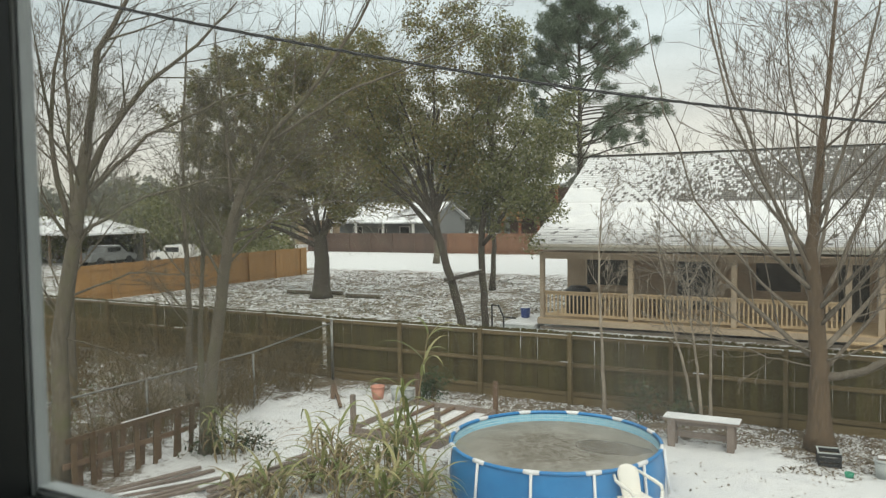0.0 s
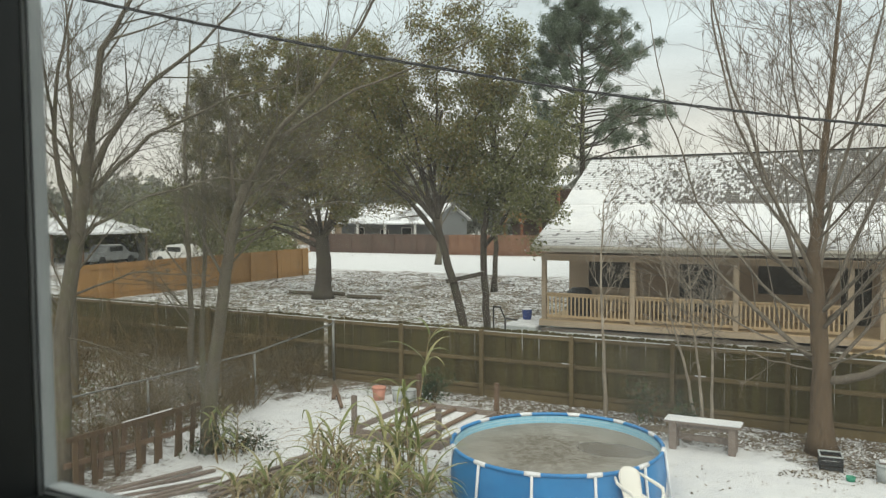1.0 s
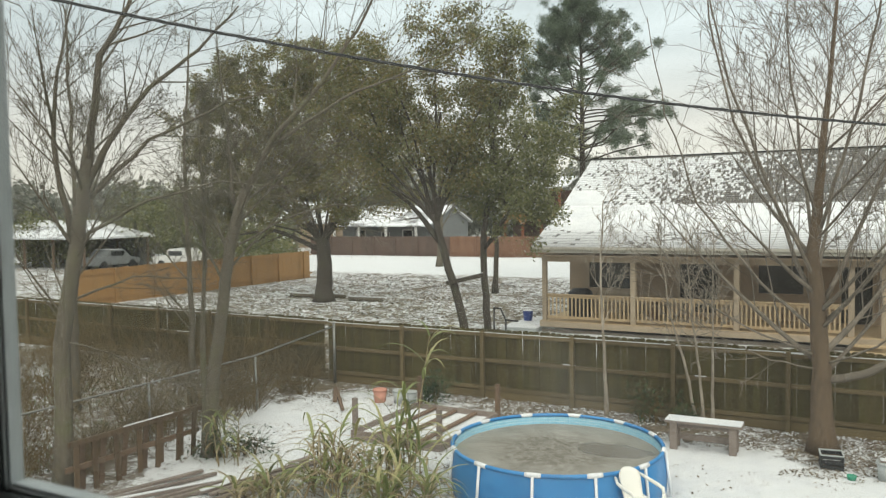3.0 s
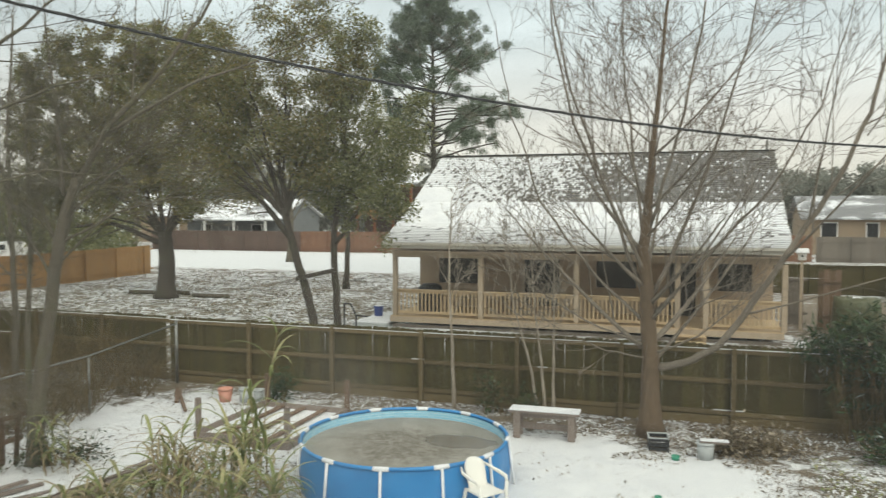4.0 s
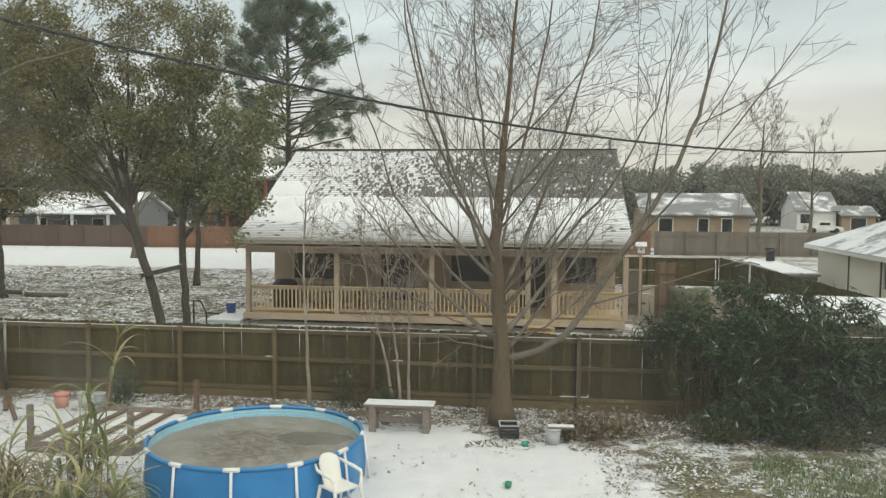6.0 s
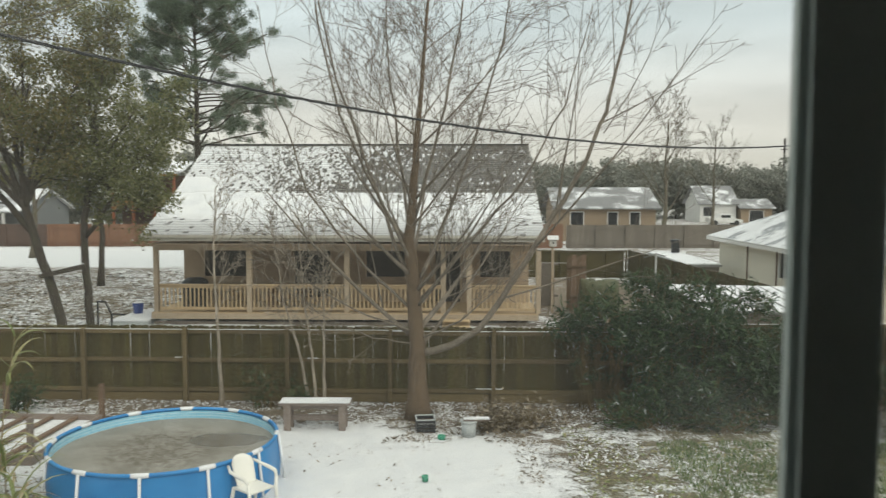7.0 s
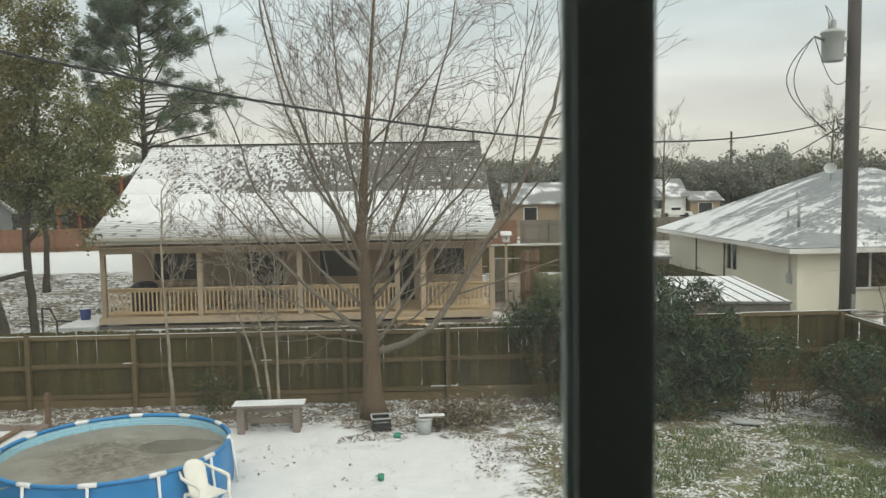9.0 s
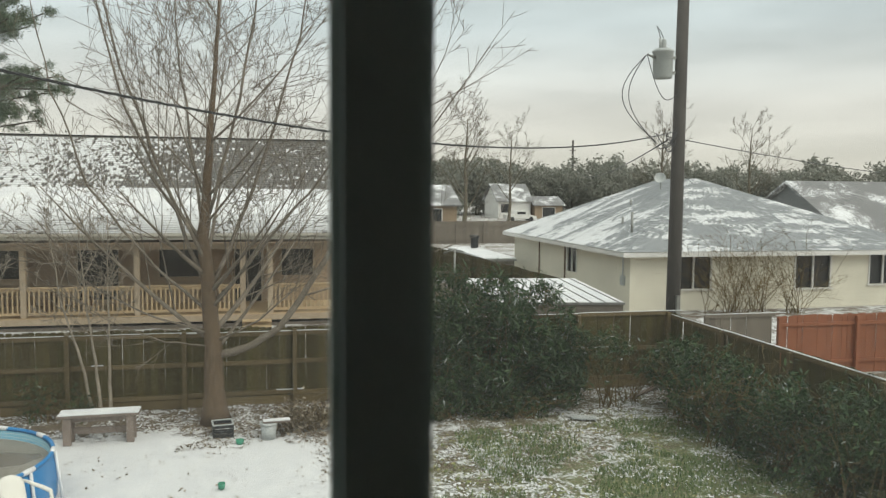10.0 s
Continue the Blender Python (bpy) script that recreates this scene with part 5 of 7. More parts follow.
def build_slat_panel():
    s = thing("slatted_panel", (-11.38, 10.15, 0), "leaning panel of rusty brown wooden slats", "panel", turn=88)
    rng = random.Random(6)
    for i in range(7):
        x = -1.3 + i * 0.43 + rng.uniform(-0.04, 0.04)
        o = part("slat", Geo().box((0, 0, 0.46), (0.10, 0.025, 0.94)), PALLET, s)
        o.matrix_basis = Matrix.Translation((x, 0.02, 0.0)) @ Euler((rng.uniform(-0.05, 0.05), rng.uniform(-0.14, 0.10), 0)).to_matrix().to_4x4()
        if i < 6:
            o = part("slat", Geo().box((0, 0, 0.42), (0.10, 0.025, 0.84)), DARK_WOOD, s)
            o.matrix_basis = Matrix.Translation((x + 0.2, 0.16, 0.0)) @ Euler((0.06, rng.uniform(-0.06, 0.06), 0)).to_matrix().to_4x4()
    part("top_board", Geo().box((0, -0.018, 0.90), (2.9, 0.035, 0.09)), PALLET, s)
    part("middle_board", Geo().box((0, 0.07, 0.45), (2.9, 0.05, 0.09)), DARK_WOOD, s)
    part("snow", Geo().box((0.2, -0.018, 0.954), (1.1, 0.03, 0.014)), SNOW, s)


build_slat_panel()


def build_chain_link():
    f = thing("chain_link_fence", (-12.62, 17.85, 0), "rusty chain-link fence with a steel top rail, overgrown", "fence", turn=-90)
    L = 11.5
    part("corner_post", Geo().tube([(0, 0, 0), (0, 0, 1.66)], [0.036, 0.036], 10), METAL, f, smooth=True)
    for x in (3.2, 6.4, 9.6):
        part("line_post", Geo().tube([(x, 0.02, 0), (x, 0.02, 1.28)], [0.026, 0.026], 8), METAL, f, smooth=True)
    part("top_rail", Geo().tube([(0, 0, 1.58), (3.2, 0, 1.31), (6.4, 0, 1.29), (L, 0, 1.30)], [0.021] * 4, 8), METAL, f, smooth=True)
    part("post_cap", Geo().lathe((0, 0, 1.66), [(0.042, -0.03), (0.042, 0.005), (0.025, 0.03), (0.0, 0.035)], 10), METAL, f, smooth=True)
    g = Geo()
    step, h = 0.085, 1.2
    k = int(L / step)
    for i in range(-int(h / step), k):
        for sgn in (1, -1):
            x0 = i * step if sgn > 0 else i * step + h
            a, b = (x0, 0.05), (x0 + sgn * h, h + 0.05)
            pts = []
            for (x, z) in (a, b):
                pts.append((min(max(x, 0.0), L), z))
            # clip where the wire leaves the run
            def at(x):
                return 0.05 + (x - x0) * sgn
            p = [(q[0], 0.0, min(max(at(q[0]), 0.05), h + 0.05)) for q in pts]
            if abs(p[0][0] - p[1][0]) > 0.05:
                g.tube(p, [0.0016, 0.0016], 3, False)
    part("wire_mesh", g, METAL, f, "thin woven steel wire")


build_chain_link()


# ---------------- plants ----------------
def strap(g, rng, base, az, L, w, rise, bend):
    """One arching strap leaf, folded along its middle."""
    p, out = Vector(base), Vector((math.cos(az), math.sin(az), 0))
    el = rise
    side = Vector((-out.y, out.x, 0))
    n = 7
    b0 = len(g.v)
    for i in range(n + 1):
        f = i / n
        hw = w * (0.6 + 0.8 * f if f < 0.35 else 0.88 * (1 - f) / 0.65) + 0.002
        g.v += [tuple(p - side * hw + Vector((0, 0, hw * 0.4))), tuple(p), tuple(p + side * hw + Vector((0, 0, hw * 0.4)))]
        p = p + (out * math.cos(el) + Vector((0, 0, math.sin(el)))) * (L / n)
        el -= bend / n * (0.5 + f)
    for i in range(n):
        a = b0 + 3 * i
        g.f += [(a, a + 1, a + 4, a + 3), (a + 1, a + 2, a + 5, a + 4)]


def cane_plant(at, stems, label, seed, green=1.0, height=1.5, spread=0.35, blade=0.6, bare=0.12):
    rng = random.Random(seed)
    t = thing("cane_plant", at, label, "plant")
    g, d, st = Geo(), Geo(), Geo()
    for k in range(stems):
        a, r = rng.uniform(0, 6.28), spread * rng.random() ** 0.5
        h = height * rng.uniform(0.55, 1.0)
        lean = Vector((math.cos(a), math.sin(a), 0)) * rng.uniform(0, 0.22) * h
        p0 = Vector((math.cos(a) * r, math.sin(a) * r, 0))
        pts = [p0, p0 + lean * 0.4 + Vector((0, 0, h * 0.55)), p0 + lean + Vector((0, 0, h))]
        st.tube(pts, [0.013, 0.011, 0.006], 5, False)
        for i in range(9):
            f = bare + (1 - bare) * (i + rng.random()) / 9
            q = pts[0].lerp(pts[1], f * 2) if f < 0.5 else pts[1].lerp(pts[2], f * 2 - 1)
            fresh = rng.random() < green * (0.35 + 0.65 * f)
            strap(g if fresh else d, rng, q, rng.uniform(0, 6.28), blade * rng.uniform(0.6, 1.3), 0.034 if fresh else 0.019, rng.uniform(0.6, 1.35) if fresh else rng.uniform(-0.4, 1.1), rng.uniform(1.6, 3.4))
    part("stems", st, DRY_LEAF, t, smooth=True)
    if g.v:
        part("green_leaves", g, CANE_LEAF, t, "arching green strap leaves", smooth=True)
    if d.v:
        part("dry_leaves", d, DRY_LEAF, t, "dry straw-coloured leaves", smooth=True)


cane_plant((-6.75, 11.8, 0), 10, "clump of arching green cane leaves in snow", 41, 0.9, 0.95, 0.40, 1.25)
cane_plant((-6.5, 11.65, 0), 2, "tall canes with a drooping green tuft on top", 42, 1.6, 2.6, 0.08, 0.85, 0.66)
cane_plant((-7.9, 11.1, 0), 8, "clump of broken half-dry canes", 43, 0.6, 1.15, 0.40, 0.95)
cane_plant((-7.3, 11.1, 0), 16, "low clump of dry straw-coloured cane leaves", 44, 0.45, 0.55, 0.70, 0.85)
cane_plant((-8.4, 10.2, 0), 14, "low clump of dry straw-coloured cane leaves", 45, 0.35, 0.5, 0.7, 0.8)
cane_plant((-6.3, 10.9, 0), 12, "low clump of half-dry cane leaves", 46, 0.55, 0.5, 0.6, 0.85)
cane_plant((-10.2, 11.4, 0), 5, "thin green canes beside a trunk", 47, 0.7, 1.0, 0.5, 0.5)


def shrub(name, at, label, blobs, count, size, aspect, m, seed, stems=14):
    rng = random.Random(seed)
    t = thing(name, at, label, "shrub")
    g, anchors = Geo(), []
    for c, rad in blobs:
        c = Vector(c)
        for _ in range(stems):
            d = rand_dir(rng) * rng.random() ** 0.35
            q = c + Vector((d.x * rad[0], d.y * rad[1], d.z * rad[2]))
            if q.z < 0.05:
                q.z = 0.05 + 0.2 * rng.random()
            b = Vector((c.x * 0.8 + rng.uniform(-0.25, 0.25), c.y * 0.8 + rng.uniform(-0.2, 0.2), 0))
            pts = guided(rng, [b, b.lerp(q, 0.5) + Vector((0, 0, 0.15)), q], 3, 0.1)
            g.tube(pts, [0.016 - 0.002 * i for i in range(len(pts))], 4, False)
            for p in pts[2:]:
                anchors.append(tuple(p))
            for _ in range(5):
                tw = bend_path(rng, q, rand_dir(rng) + Vector((0, 0, 0.3)), 0.35, 3, 0.25, 0.05)
                g.tube(tw, [0.007, 0.006, 0.004, 0.003], 3, False)
                anchors += [tuple(p) for p in tw]
    part("stems", g, BRUSH, t, smooth=True)
    if count:
        part("leaves", leaves(anchors, count, (0.09, 0.09, 0.08), size, aspect, seed), m, t, "narrow leaves, a few with snow on them")
    return t


shrub("oleander_bush", (5.2, 16.9, 0), "large dark evergreen bush with narrow leaves against the fence",
      [((-0.5, -0.1, 1.3), (0.8, 0.7, 1.1)), ((0.4, 0, 1.6), (0.9, 0.8, 1.1)), ((1.2, -0.1, 1.3), (0.8, 0.7, 1.1)), ((0.4, -0.5, 0.7), (1.2, 0.6, 0.7)), ((-0.5, -0.3, 0.5), (0.7, 0.5, 0.5)), ((1.6, -0.3, 0.7), (0.7, 0.5, 0.6)), ((-0.9, 0, 1.9), (0.6, 0.4, 0.45)), ((2.0, 0.1, 1.0), (0.6, 0.5, 0.8))], 21000, 0.105, 0.17, SHRUB_LEAF, 51, 30)
shrub("oleander_bush", (4.6, 17.3, 0), "tall loose evergreen bush overhanging the fence",
      [((-0.9, 0.2, 2.15), (0.75, 0.4, 0.35)), ((0.0, 0.2, 2.6), (0.7, 0.4, 0.4)), ((1.0, 0.2, 2.55), (0.8, 0.4, 0.35)), ((2.1, 0.2, 2.25), (0.8, 0.4, 0.35)), ((-1.5, 0.2, 1.85), (0.5, 0.3, 0.25))], 3800, 0.11, 0.15, SHRUB_LEAF, 59, 14)
shrub("evergreen_bush", (9.2, 13.6, 0), "dark evergreen bush growing along the side fence",
      [((0.2, 2.2, 0.7), (0.7, 0.8, 0.7)), ((0.1, 0.9, 0.85), (0.8, 0.8, 0.8)), ((0.2, -0.6, 0.85), (0.8, 0.9, 0.8)), ((0.1, -2.1, 0.9), (1.0, 1.0, 0.9)), ((0.1, -3.6, 0.9), (1.0, 1.0, 0.9))], 22000, 0.06, 0.28, SHRUB_LEAF, 52, 24)
shrub("small_shrub", (7.95, 16.45, 0), "small thin-stemmed shrub with dark leaves", [((0, 0, 1.25), (0.55, 0.4, 0.55))], 1500, 0.05, 0.25, SHRUB_LEAF, 53, 10)
shrub("low_plants", (-9.0, 16.9, 0), "low dark potted plants by the fence", [((0, 0, 0.3), (0.45, 0.25, 0.3))], 900, 0.05, 0.3, SHRUB_LEAF, 54, 10)
shrub("low_plants", (-10.9, 11.5, 0), "low dark weeds round a tree foot", [((0, 0, 0.2), (0.55, 0.5, 0.25)), ((0.6, 0.3, 0.15), (0.4, 0.4, 0.15))], 800, 0.045, 0.3, SHRUB_LEAF, 55, 10)
shrub("brush_pile", (1.75, 16.2, 0), "heap of cut twigs and brown leaves dusted with snow", [((0, 0, 0.15), (0.9, 0.4, 0.25)), ((-0.5, -0.3, 0.1), (0.5, 0.3, 0.15))], 1400, 0.055, 0.4, LITTER, 56, 30)
shrub("low_plants", (5.9, 16.0, 0), "low dark weeds in front of a bush", [((0, 0, 0.2), (1.6, 0.35, 0.25)), ((-1.9, 0.2, 0.2), (0.6, 0.3, 0.25))], 2600, 0.055, 0.3, SHRUB_LEAF, 57, 24)
shrub("low_plants", (-3.9, 17.5, 0), "sparse dark weeds at the fence foot", [((0, 0, 0.4), (0.35, 0.2, 0.4)), ((0.8, 0, 0.25), (0.3, 0.2, 0.3))], 700, 0.05, 0.3, SHRUB_LEAF, 58, 10)


def thicket(name, label, box, clumps, seed, h=(0.6, 1.9), m=None, stems=7):
    rng = random.Random(seed)
    g, ends = Geo(), []
    x0, x1, y0, y1 = box
    for _ in range(clumps):
        x, y = rng.uniform(x0, x1), rng.uniform(y0, y1)
        for _ in range(stems):
            d = Vector((rng.uniform(-0.7, 0.7), rng.uniform(-0.7, 0.7), 1))
            hh = rng.uniform(*h)
            pts = bend_path(rng, (x + rng.uniform(-0.2, 0.2), y + rng.uniform(-0.2, 0.2), ground_z(x, y)), d, hh, 5, 0.2, -0.02)
            spray(g, rng, pts, 0.011, 0.005, 2, (0, 2, 3), 0.8, 0.6, 0.22, 0.0, ends, 0.0045, 0.2)
    tagged(part(name, g, m or BRUSH), label, "brush", kind="stuff")


thicket("brush", "tangle of bare brown brush between the fences", (-24, -13.0, 8.5, 18.0), 140, 61, (0.5, 1.8))
thicket("brush", "tangle of bare brown brush along the wire fence", (-13.6, -12.3, 8.0, 17.5), 45, 62, (0.4, 1.3))
thicket("bare_shrubs", "bare upright shrubs before the cream house wall", (15.8, 19.5, 25.0, 25.8), 14, 64, (1.6, 3.0))
thicket("brush", "thin bare twigs along the side fence", (8.6, 10.2, 9.5, 17.5), 12, 63, (0.8, 1.8))


def scatter(name, label, cat, m, count, size, aspect, seed, regions, upright=0.0, kind="stuff"):
    rs = np.random.RandomState(seed)
    P = []
    per = [r[4] for r in regions]
    for (x0, x1, y0, y1, share) in regions:
        k = int(count * share / sum(per))
        xs, ys = rs.uniform(x0, x1, k), rs.uniform(y0, y1, k)
        for x, y in zip(xs, ys):
            if noise.noise((x * 0.8, y * 0.8, seed)) + 0.5 * noise.noise((x * 3, y * 3, seed)) > -0.12 and (x + 4.3) ** 2 + (y - 12.82) ** 2 > 3.7:
                P.append((x, y, ground_z(x, y) + 0.012))
    P = np.array(P)
    n = len(P)
    a = rs.uniform(0, 6.28, n)
    s = size * rs.uniform(0.5, 1.4, n)
    if upright:
        u = np.stack([np.cos(a) * 0.4, np.sin(a) * 0.4, np.full(n, 0.9)], 1) * s[:, None]
        w = np.stack([-np.sin(a), np.cos(a), np.zeros(n)], 1) * (s * aspect)[:, None]
        v = np.stack([P - w, P + w, P + u + w * 0.2, P + u - w * 0.2], 1)
    else:
        t = rs.uniform(-0.5, 0.5, n)
        u = np.stack([np.cos(a), np.sin(a), t], 1) * s[:, None]
        w = np.stack([-np.sin(a), np.cos(a), rs.uniform(-0.5, 0.5, n)], 1) * (s * aspect)[:, None]
        v = np.stack([P - u, P + w, P + u, P - w], 1) + np.array([0, 0, 0.006])
    g = Geo()
    g.v = [tuple(q) for q in v.reshape(-1, 3)]
    g.f = [(4 * i, 4 * i + 1, 4 * i + 2, 4 * i + 3) for i in range(n)]
    tagged(part(name, g, m), label, cat, kind=kind)


scatter("fallen_leaves", "brown fallen leaves scattered on the snow", "leaves", LITTER, 42000, 0.026, 0.55, 71,
        [(-12, 10, 16.2, 18.0, 7), (-1, 4, 15.0, 16.6, 1.5), (-12, -6, 9.5, 16.5, 1.5), (3, 10, 9, 16.5, 2.2), (1.5, 7, 13.0, 16.6, 2.0), (-22, -13, 9, 18, 3), (-3, 3, 11, 15, 0.25)])
scatter("grass", "short winter grass poking through thin snow", "grass", GRASS, 34000, 0.075, 0.13, 72, [(4.2, 10.3, 8.5, 15.2, 8), (1.8, 4.2, 9.0, 12, 0.7), (-22, -13, 9, 18, 2)], 1.0)
scatter("weeds", "small pale green weeds in thin snow", "weeds", CANE_LEAF, 9000, 0.035, 0.5, 73, [(2.5, 10.3, 8.5, 16.2, 8), (0.5, 3.5, 9.0, 12, 1)])
scatter("snow_crumbs", "crumbs of snow lying on grass and leaves", "snow", SNOW, 30000, 0.028, 0.7, 74, [(2.5, 10.3, 8.5, 16.5, 6), (-12, 10, 16.0, 18.0, 4), (-20, -13, 9, 18, 3)])
scatter("fallen_leaves", "brown leaves and twigs strewn over the neighbouring yard", "leaves", LITTER, 16000, 0.085, 0.35, 75, [(-31, -9, 19.5, 44, 1)])
scatter("snow_crumbs", "crumbs of snow strewn over the neighbouring yard", "snow", SNOW, 14000, 0.075, 0.6, 76, [(-31, -9, 19.5, 44, 1)])


# ---------------- beyond the fences ----------------
def gable_house(at, w, d, eave, ridge, wall_m, roof_m, label, openings=(), turn=0, posts=(), over=0.4, porch=0.0):
    """A house with its ridge along x; openings on its front (-y): (x, z0, width, height, kind)."""
    h = thing("house", at, label, "house", turn=turn)
    x0, x1 = -w / 2, w / 2
    g = Geo()
    x = x0
    for (cx, z0, ow, oh, _k) in sorted(openings):
        a, b = cx - ow / 2, cx + ow / 2
        g.box(((x + a) / 2, 0.1, eave / 2), (a - x, 0.2, eave))
        g.box((cx, 0.1, z0 / 2), (ow, 0.2, z0)) if z0 > 0.02 else None
        g.box((cx, 0.1, (z0 + oh + eave) / 2), (ow, 0.2, eave - z0 - oh))
        x = b
    g.box(((x + x1) / 2, 0.1, eave / 2), (x1 - x, 0.2, eave))
    g.box((0, d - 0.1, eave / 2), (w, 0.2, eave))
    part("wall", g, wall_m, h)
    for sx in (x0 + 0.1, x1 - 0.1):
        gg = Geo()
        pr = [(0.2, 0), (d - 0.2, 0), (d - 0.2, eave), (d / 2, ridge - 0.15), (0.2, eave)]
        n = len(pr)
        gg.v = [(sx - 0.1, y, z) for y, z in pr] + [(sx + 0.1, y, z) for y, z in pr]
        gg.f = [tuple(reversed(range(n))), tuple(range(n, 2 * n))] + [(k, (k + 1) % n, n + (k + 1) % n, n + k) for k in range(n)]
        part("gable_wall", gg, wall_m, h)
    for (cx, z0, ow, oh, kind) in openings:
        win = part(kind, Geo().box((cx, 0.12, z0 + oh / 2), (ow, 0.05, oh)), DARK, h, "dark glazed opening")
        for q in (-1, 1):
            part("frame", Geo().box((cx + q * (ow / 2 - 0.04), 0.0, z0 + oh / 2), (0.08, 0.06, oh)), WHITE_WALL, win)
        part("frame", Geo().box((cx, 0.0, z0 + oh - 0.04), (ow - 0.164, 0.06, 0.08)), WHITE_WALL, win)
    k = (ridge - eave) / (d / 2)
    fy, fz = -over - porch, eave - k * over - porch * 0.12
    pts = [(x0 - over, -over, eave - k * over), (x1 + over, -over, eave - k * over), (x1 + over, d / 2, ridge), (x0 - over, d / 2, ridge)]
    roof = part("roof", Geo().slab(pts, 0.14), roof_m, h, "roof under patchy snow")
    pts = [(x1 + over, d + over, eave - k * over), (x0 - over, d + over, eave - k * over), (x0 - over, d / 2, ridge), (x1 + over, d / 2, ridge)]
    part("roof_slope", Geo().slab(pts, 0.14), roof_m, roof)
    if porch:
        part("porch_roof", Geo().slab([(x0 - over, fy, fz), (x1 + over, fy, fz), (x1 + over, -over, eave - k * over - 0.004), (x0 - over, -over, eave - k * over - 0.004)], 0.12), roof_m, roof)
    for px in posts:
        part("porch_post", Geo().box((px, fy + 0.2, (fz - 0.12) / 2), (0.2, 0.2, fz - 0.12)), WHITE_WALL, h)
    return h


gable_house((-42.6, 67.5, 0.45), 10.5, 8, 3.1, 4.7, SLATE_WALL, FAR_ROOF, "low grey-blue house with white porch posts and snowy roof",
            [(-3.0, 1.0, 1.2, 1.3, "window"), (0.0, 0.0, 1.0, 2.1, "door"), (2.6, 1.0, 1.2, 1.3, "window")], posts=(-5, -2, 1.2, 4.6), porch=1.6)
gable_house((-69.0, 72, 0.45), 7, 7, 3.0, 5.2, WHITE_WALL, FAR_ROOF, "small pale house with snowy roof", [(-1.5, 1.0, 1.2, 1.2, "window"), (1.5, 1.0, 1.2, 1.2, "window")])
gable_house((-58.0, 74, 0.45), 8, 7, 3.2, 5.4, TAN, FAR_ROOF, "small tan house with snowy roof", [(-2, 1.0, 1.4, 1.2, "window"), (1.8, 1.0, 1.4, 1.2, "window")])
gable_house((13.4, 72, 0.45), 8.9, 9, 3.2, 4.9, TAN, FAR_ROOF, "tan brick house with dark windows and patchy snow on its roof",
            [(-2.6, 1.5, 1.3, 1.2, "window"), (0.6, 1.5, 1.0, 1.2, "window"), (2.6, 1.5, 1.0, 1.2, "window")])
gable_house((39.0, 121, 0.4), 5.4, 8, 3.1, 5.6, WHITE_WALL, FAR_ROOF, "far white house with snowy roof", [(-1.5, 1.0, 1.6, 1.4, "window")])
gable_house((44.4, 120, 0.4), 4.6, 6, 2.4, 3.6, TAN, FAR_ROOF, "far tan garage beside a white house", [(0, 0.0, 2.2, 1.9, "door")])


def build_carport():
    c = thing("carport", (-59.3, 40, 0.45), "open carport with a snowy hipped roof on posts", "carport")
    roof = part("roof", Geo().slab([(-7.7, -0.4, 2.55), (7.7, -0.4, 2.55), (4.8, 3.0, 3.85), (-2.6, 3.0, 3.85)], 0.15), FAR_ROOF, c)
    part("roof_slope", Geo().slab([(7.7, -0.4, 2.55), (7.7, 6.4, 2.55), (4.8, 3.0, 3.85)], 0.15), FAR_ROOF, roof)
    part("roof_slope", Geo().slab([(-7.7, 6.4, 2.55), (-7.7, -0.4, 2.55), (-2.6, 3.0, 3.85)], 0.15), FAR_ROOF, roof)
    part("roof_slope", Geo().slab([(7.7, 6.4, 2.55), (-7.7, 6.4, 2.55), (-2.6, 3.0, 3.85), (4.8, 3.0, 3.85)], 0.15), FAR_ROOF, roof)
    for x in (-7.2, -3.6, 0.0, 3.6, 7.2):
        for y in (0.0, 6.0):
            part("post", Geo().box((x, y, 1.2), (0.14, 0.14, 2.4)), DARK_WOOD, c)
    part("back_wall", Geo().box((0, 6.1, 1.15), (14.4, 0.08, 2.3)), SLATE_WALL, c)


build_carport()


def build_car(at, turn, paint, label):
    c = thing("parked_car", at, label, "car", turn=turn)
    g = Geo()
    prof = [(-2.3, 0.35), (2.3, 0.35), (2.35, 0.75), (1.3, 0.95), (0.7, 1.5), (-0.8, 1.52), (-1.1, 1.0), (-2.35, 0.98)]
    n = len(prof)
    g.v = [(x, -0.9, z) for x, z in prof] + [(x, 0.9, z) for x, z in prof]
    g.f = [tuple(range(n)), tuple(reversed(range(n, 2 * n)))] + [((k + 1) % n, k, n + k, n + (k + 1) % n) for k in range(n)]
    part("body", g, paint, c, bevel=0.05)
    for s in (-1, 1):
        part("side_window", Geo().box((-0.05, s * 0.905, 1.22), (1.3, 0.02, 0.36)), DARK, c)
        for x in (-1.45, 1.45):
            part("wheel", Geo().tube([(x, s * 0.72, 0.34), (x, s * 0.94, 0.34)], [0.34, 0.34], 16), BLACK, c)
    part("snow", Geo().box((-0.05, 0, 1.53), (1.4, 1.5, 0.04)), SNOW, c, bevel=0.015)
    return c


build_car((-46.5, 44.6, 0.45), 5, WHITE_WALL, "white pickup parked by the carport under snow")
build_car((-52.5, 42.6, 0.45), 95, SLATE_WALL, "dark car parked inside the carport")
build_car((37.0, 112, 0.4), 0, WHITE_WALL, "far white car parked by a house")


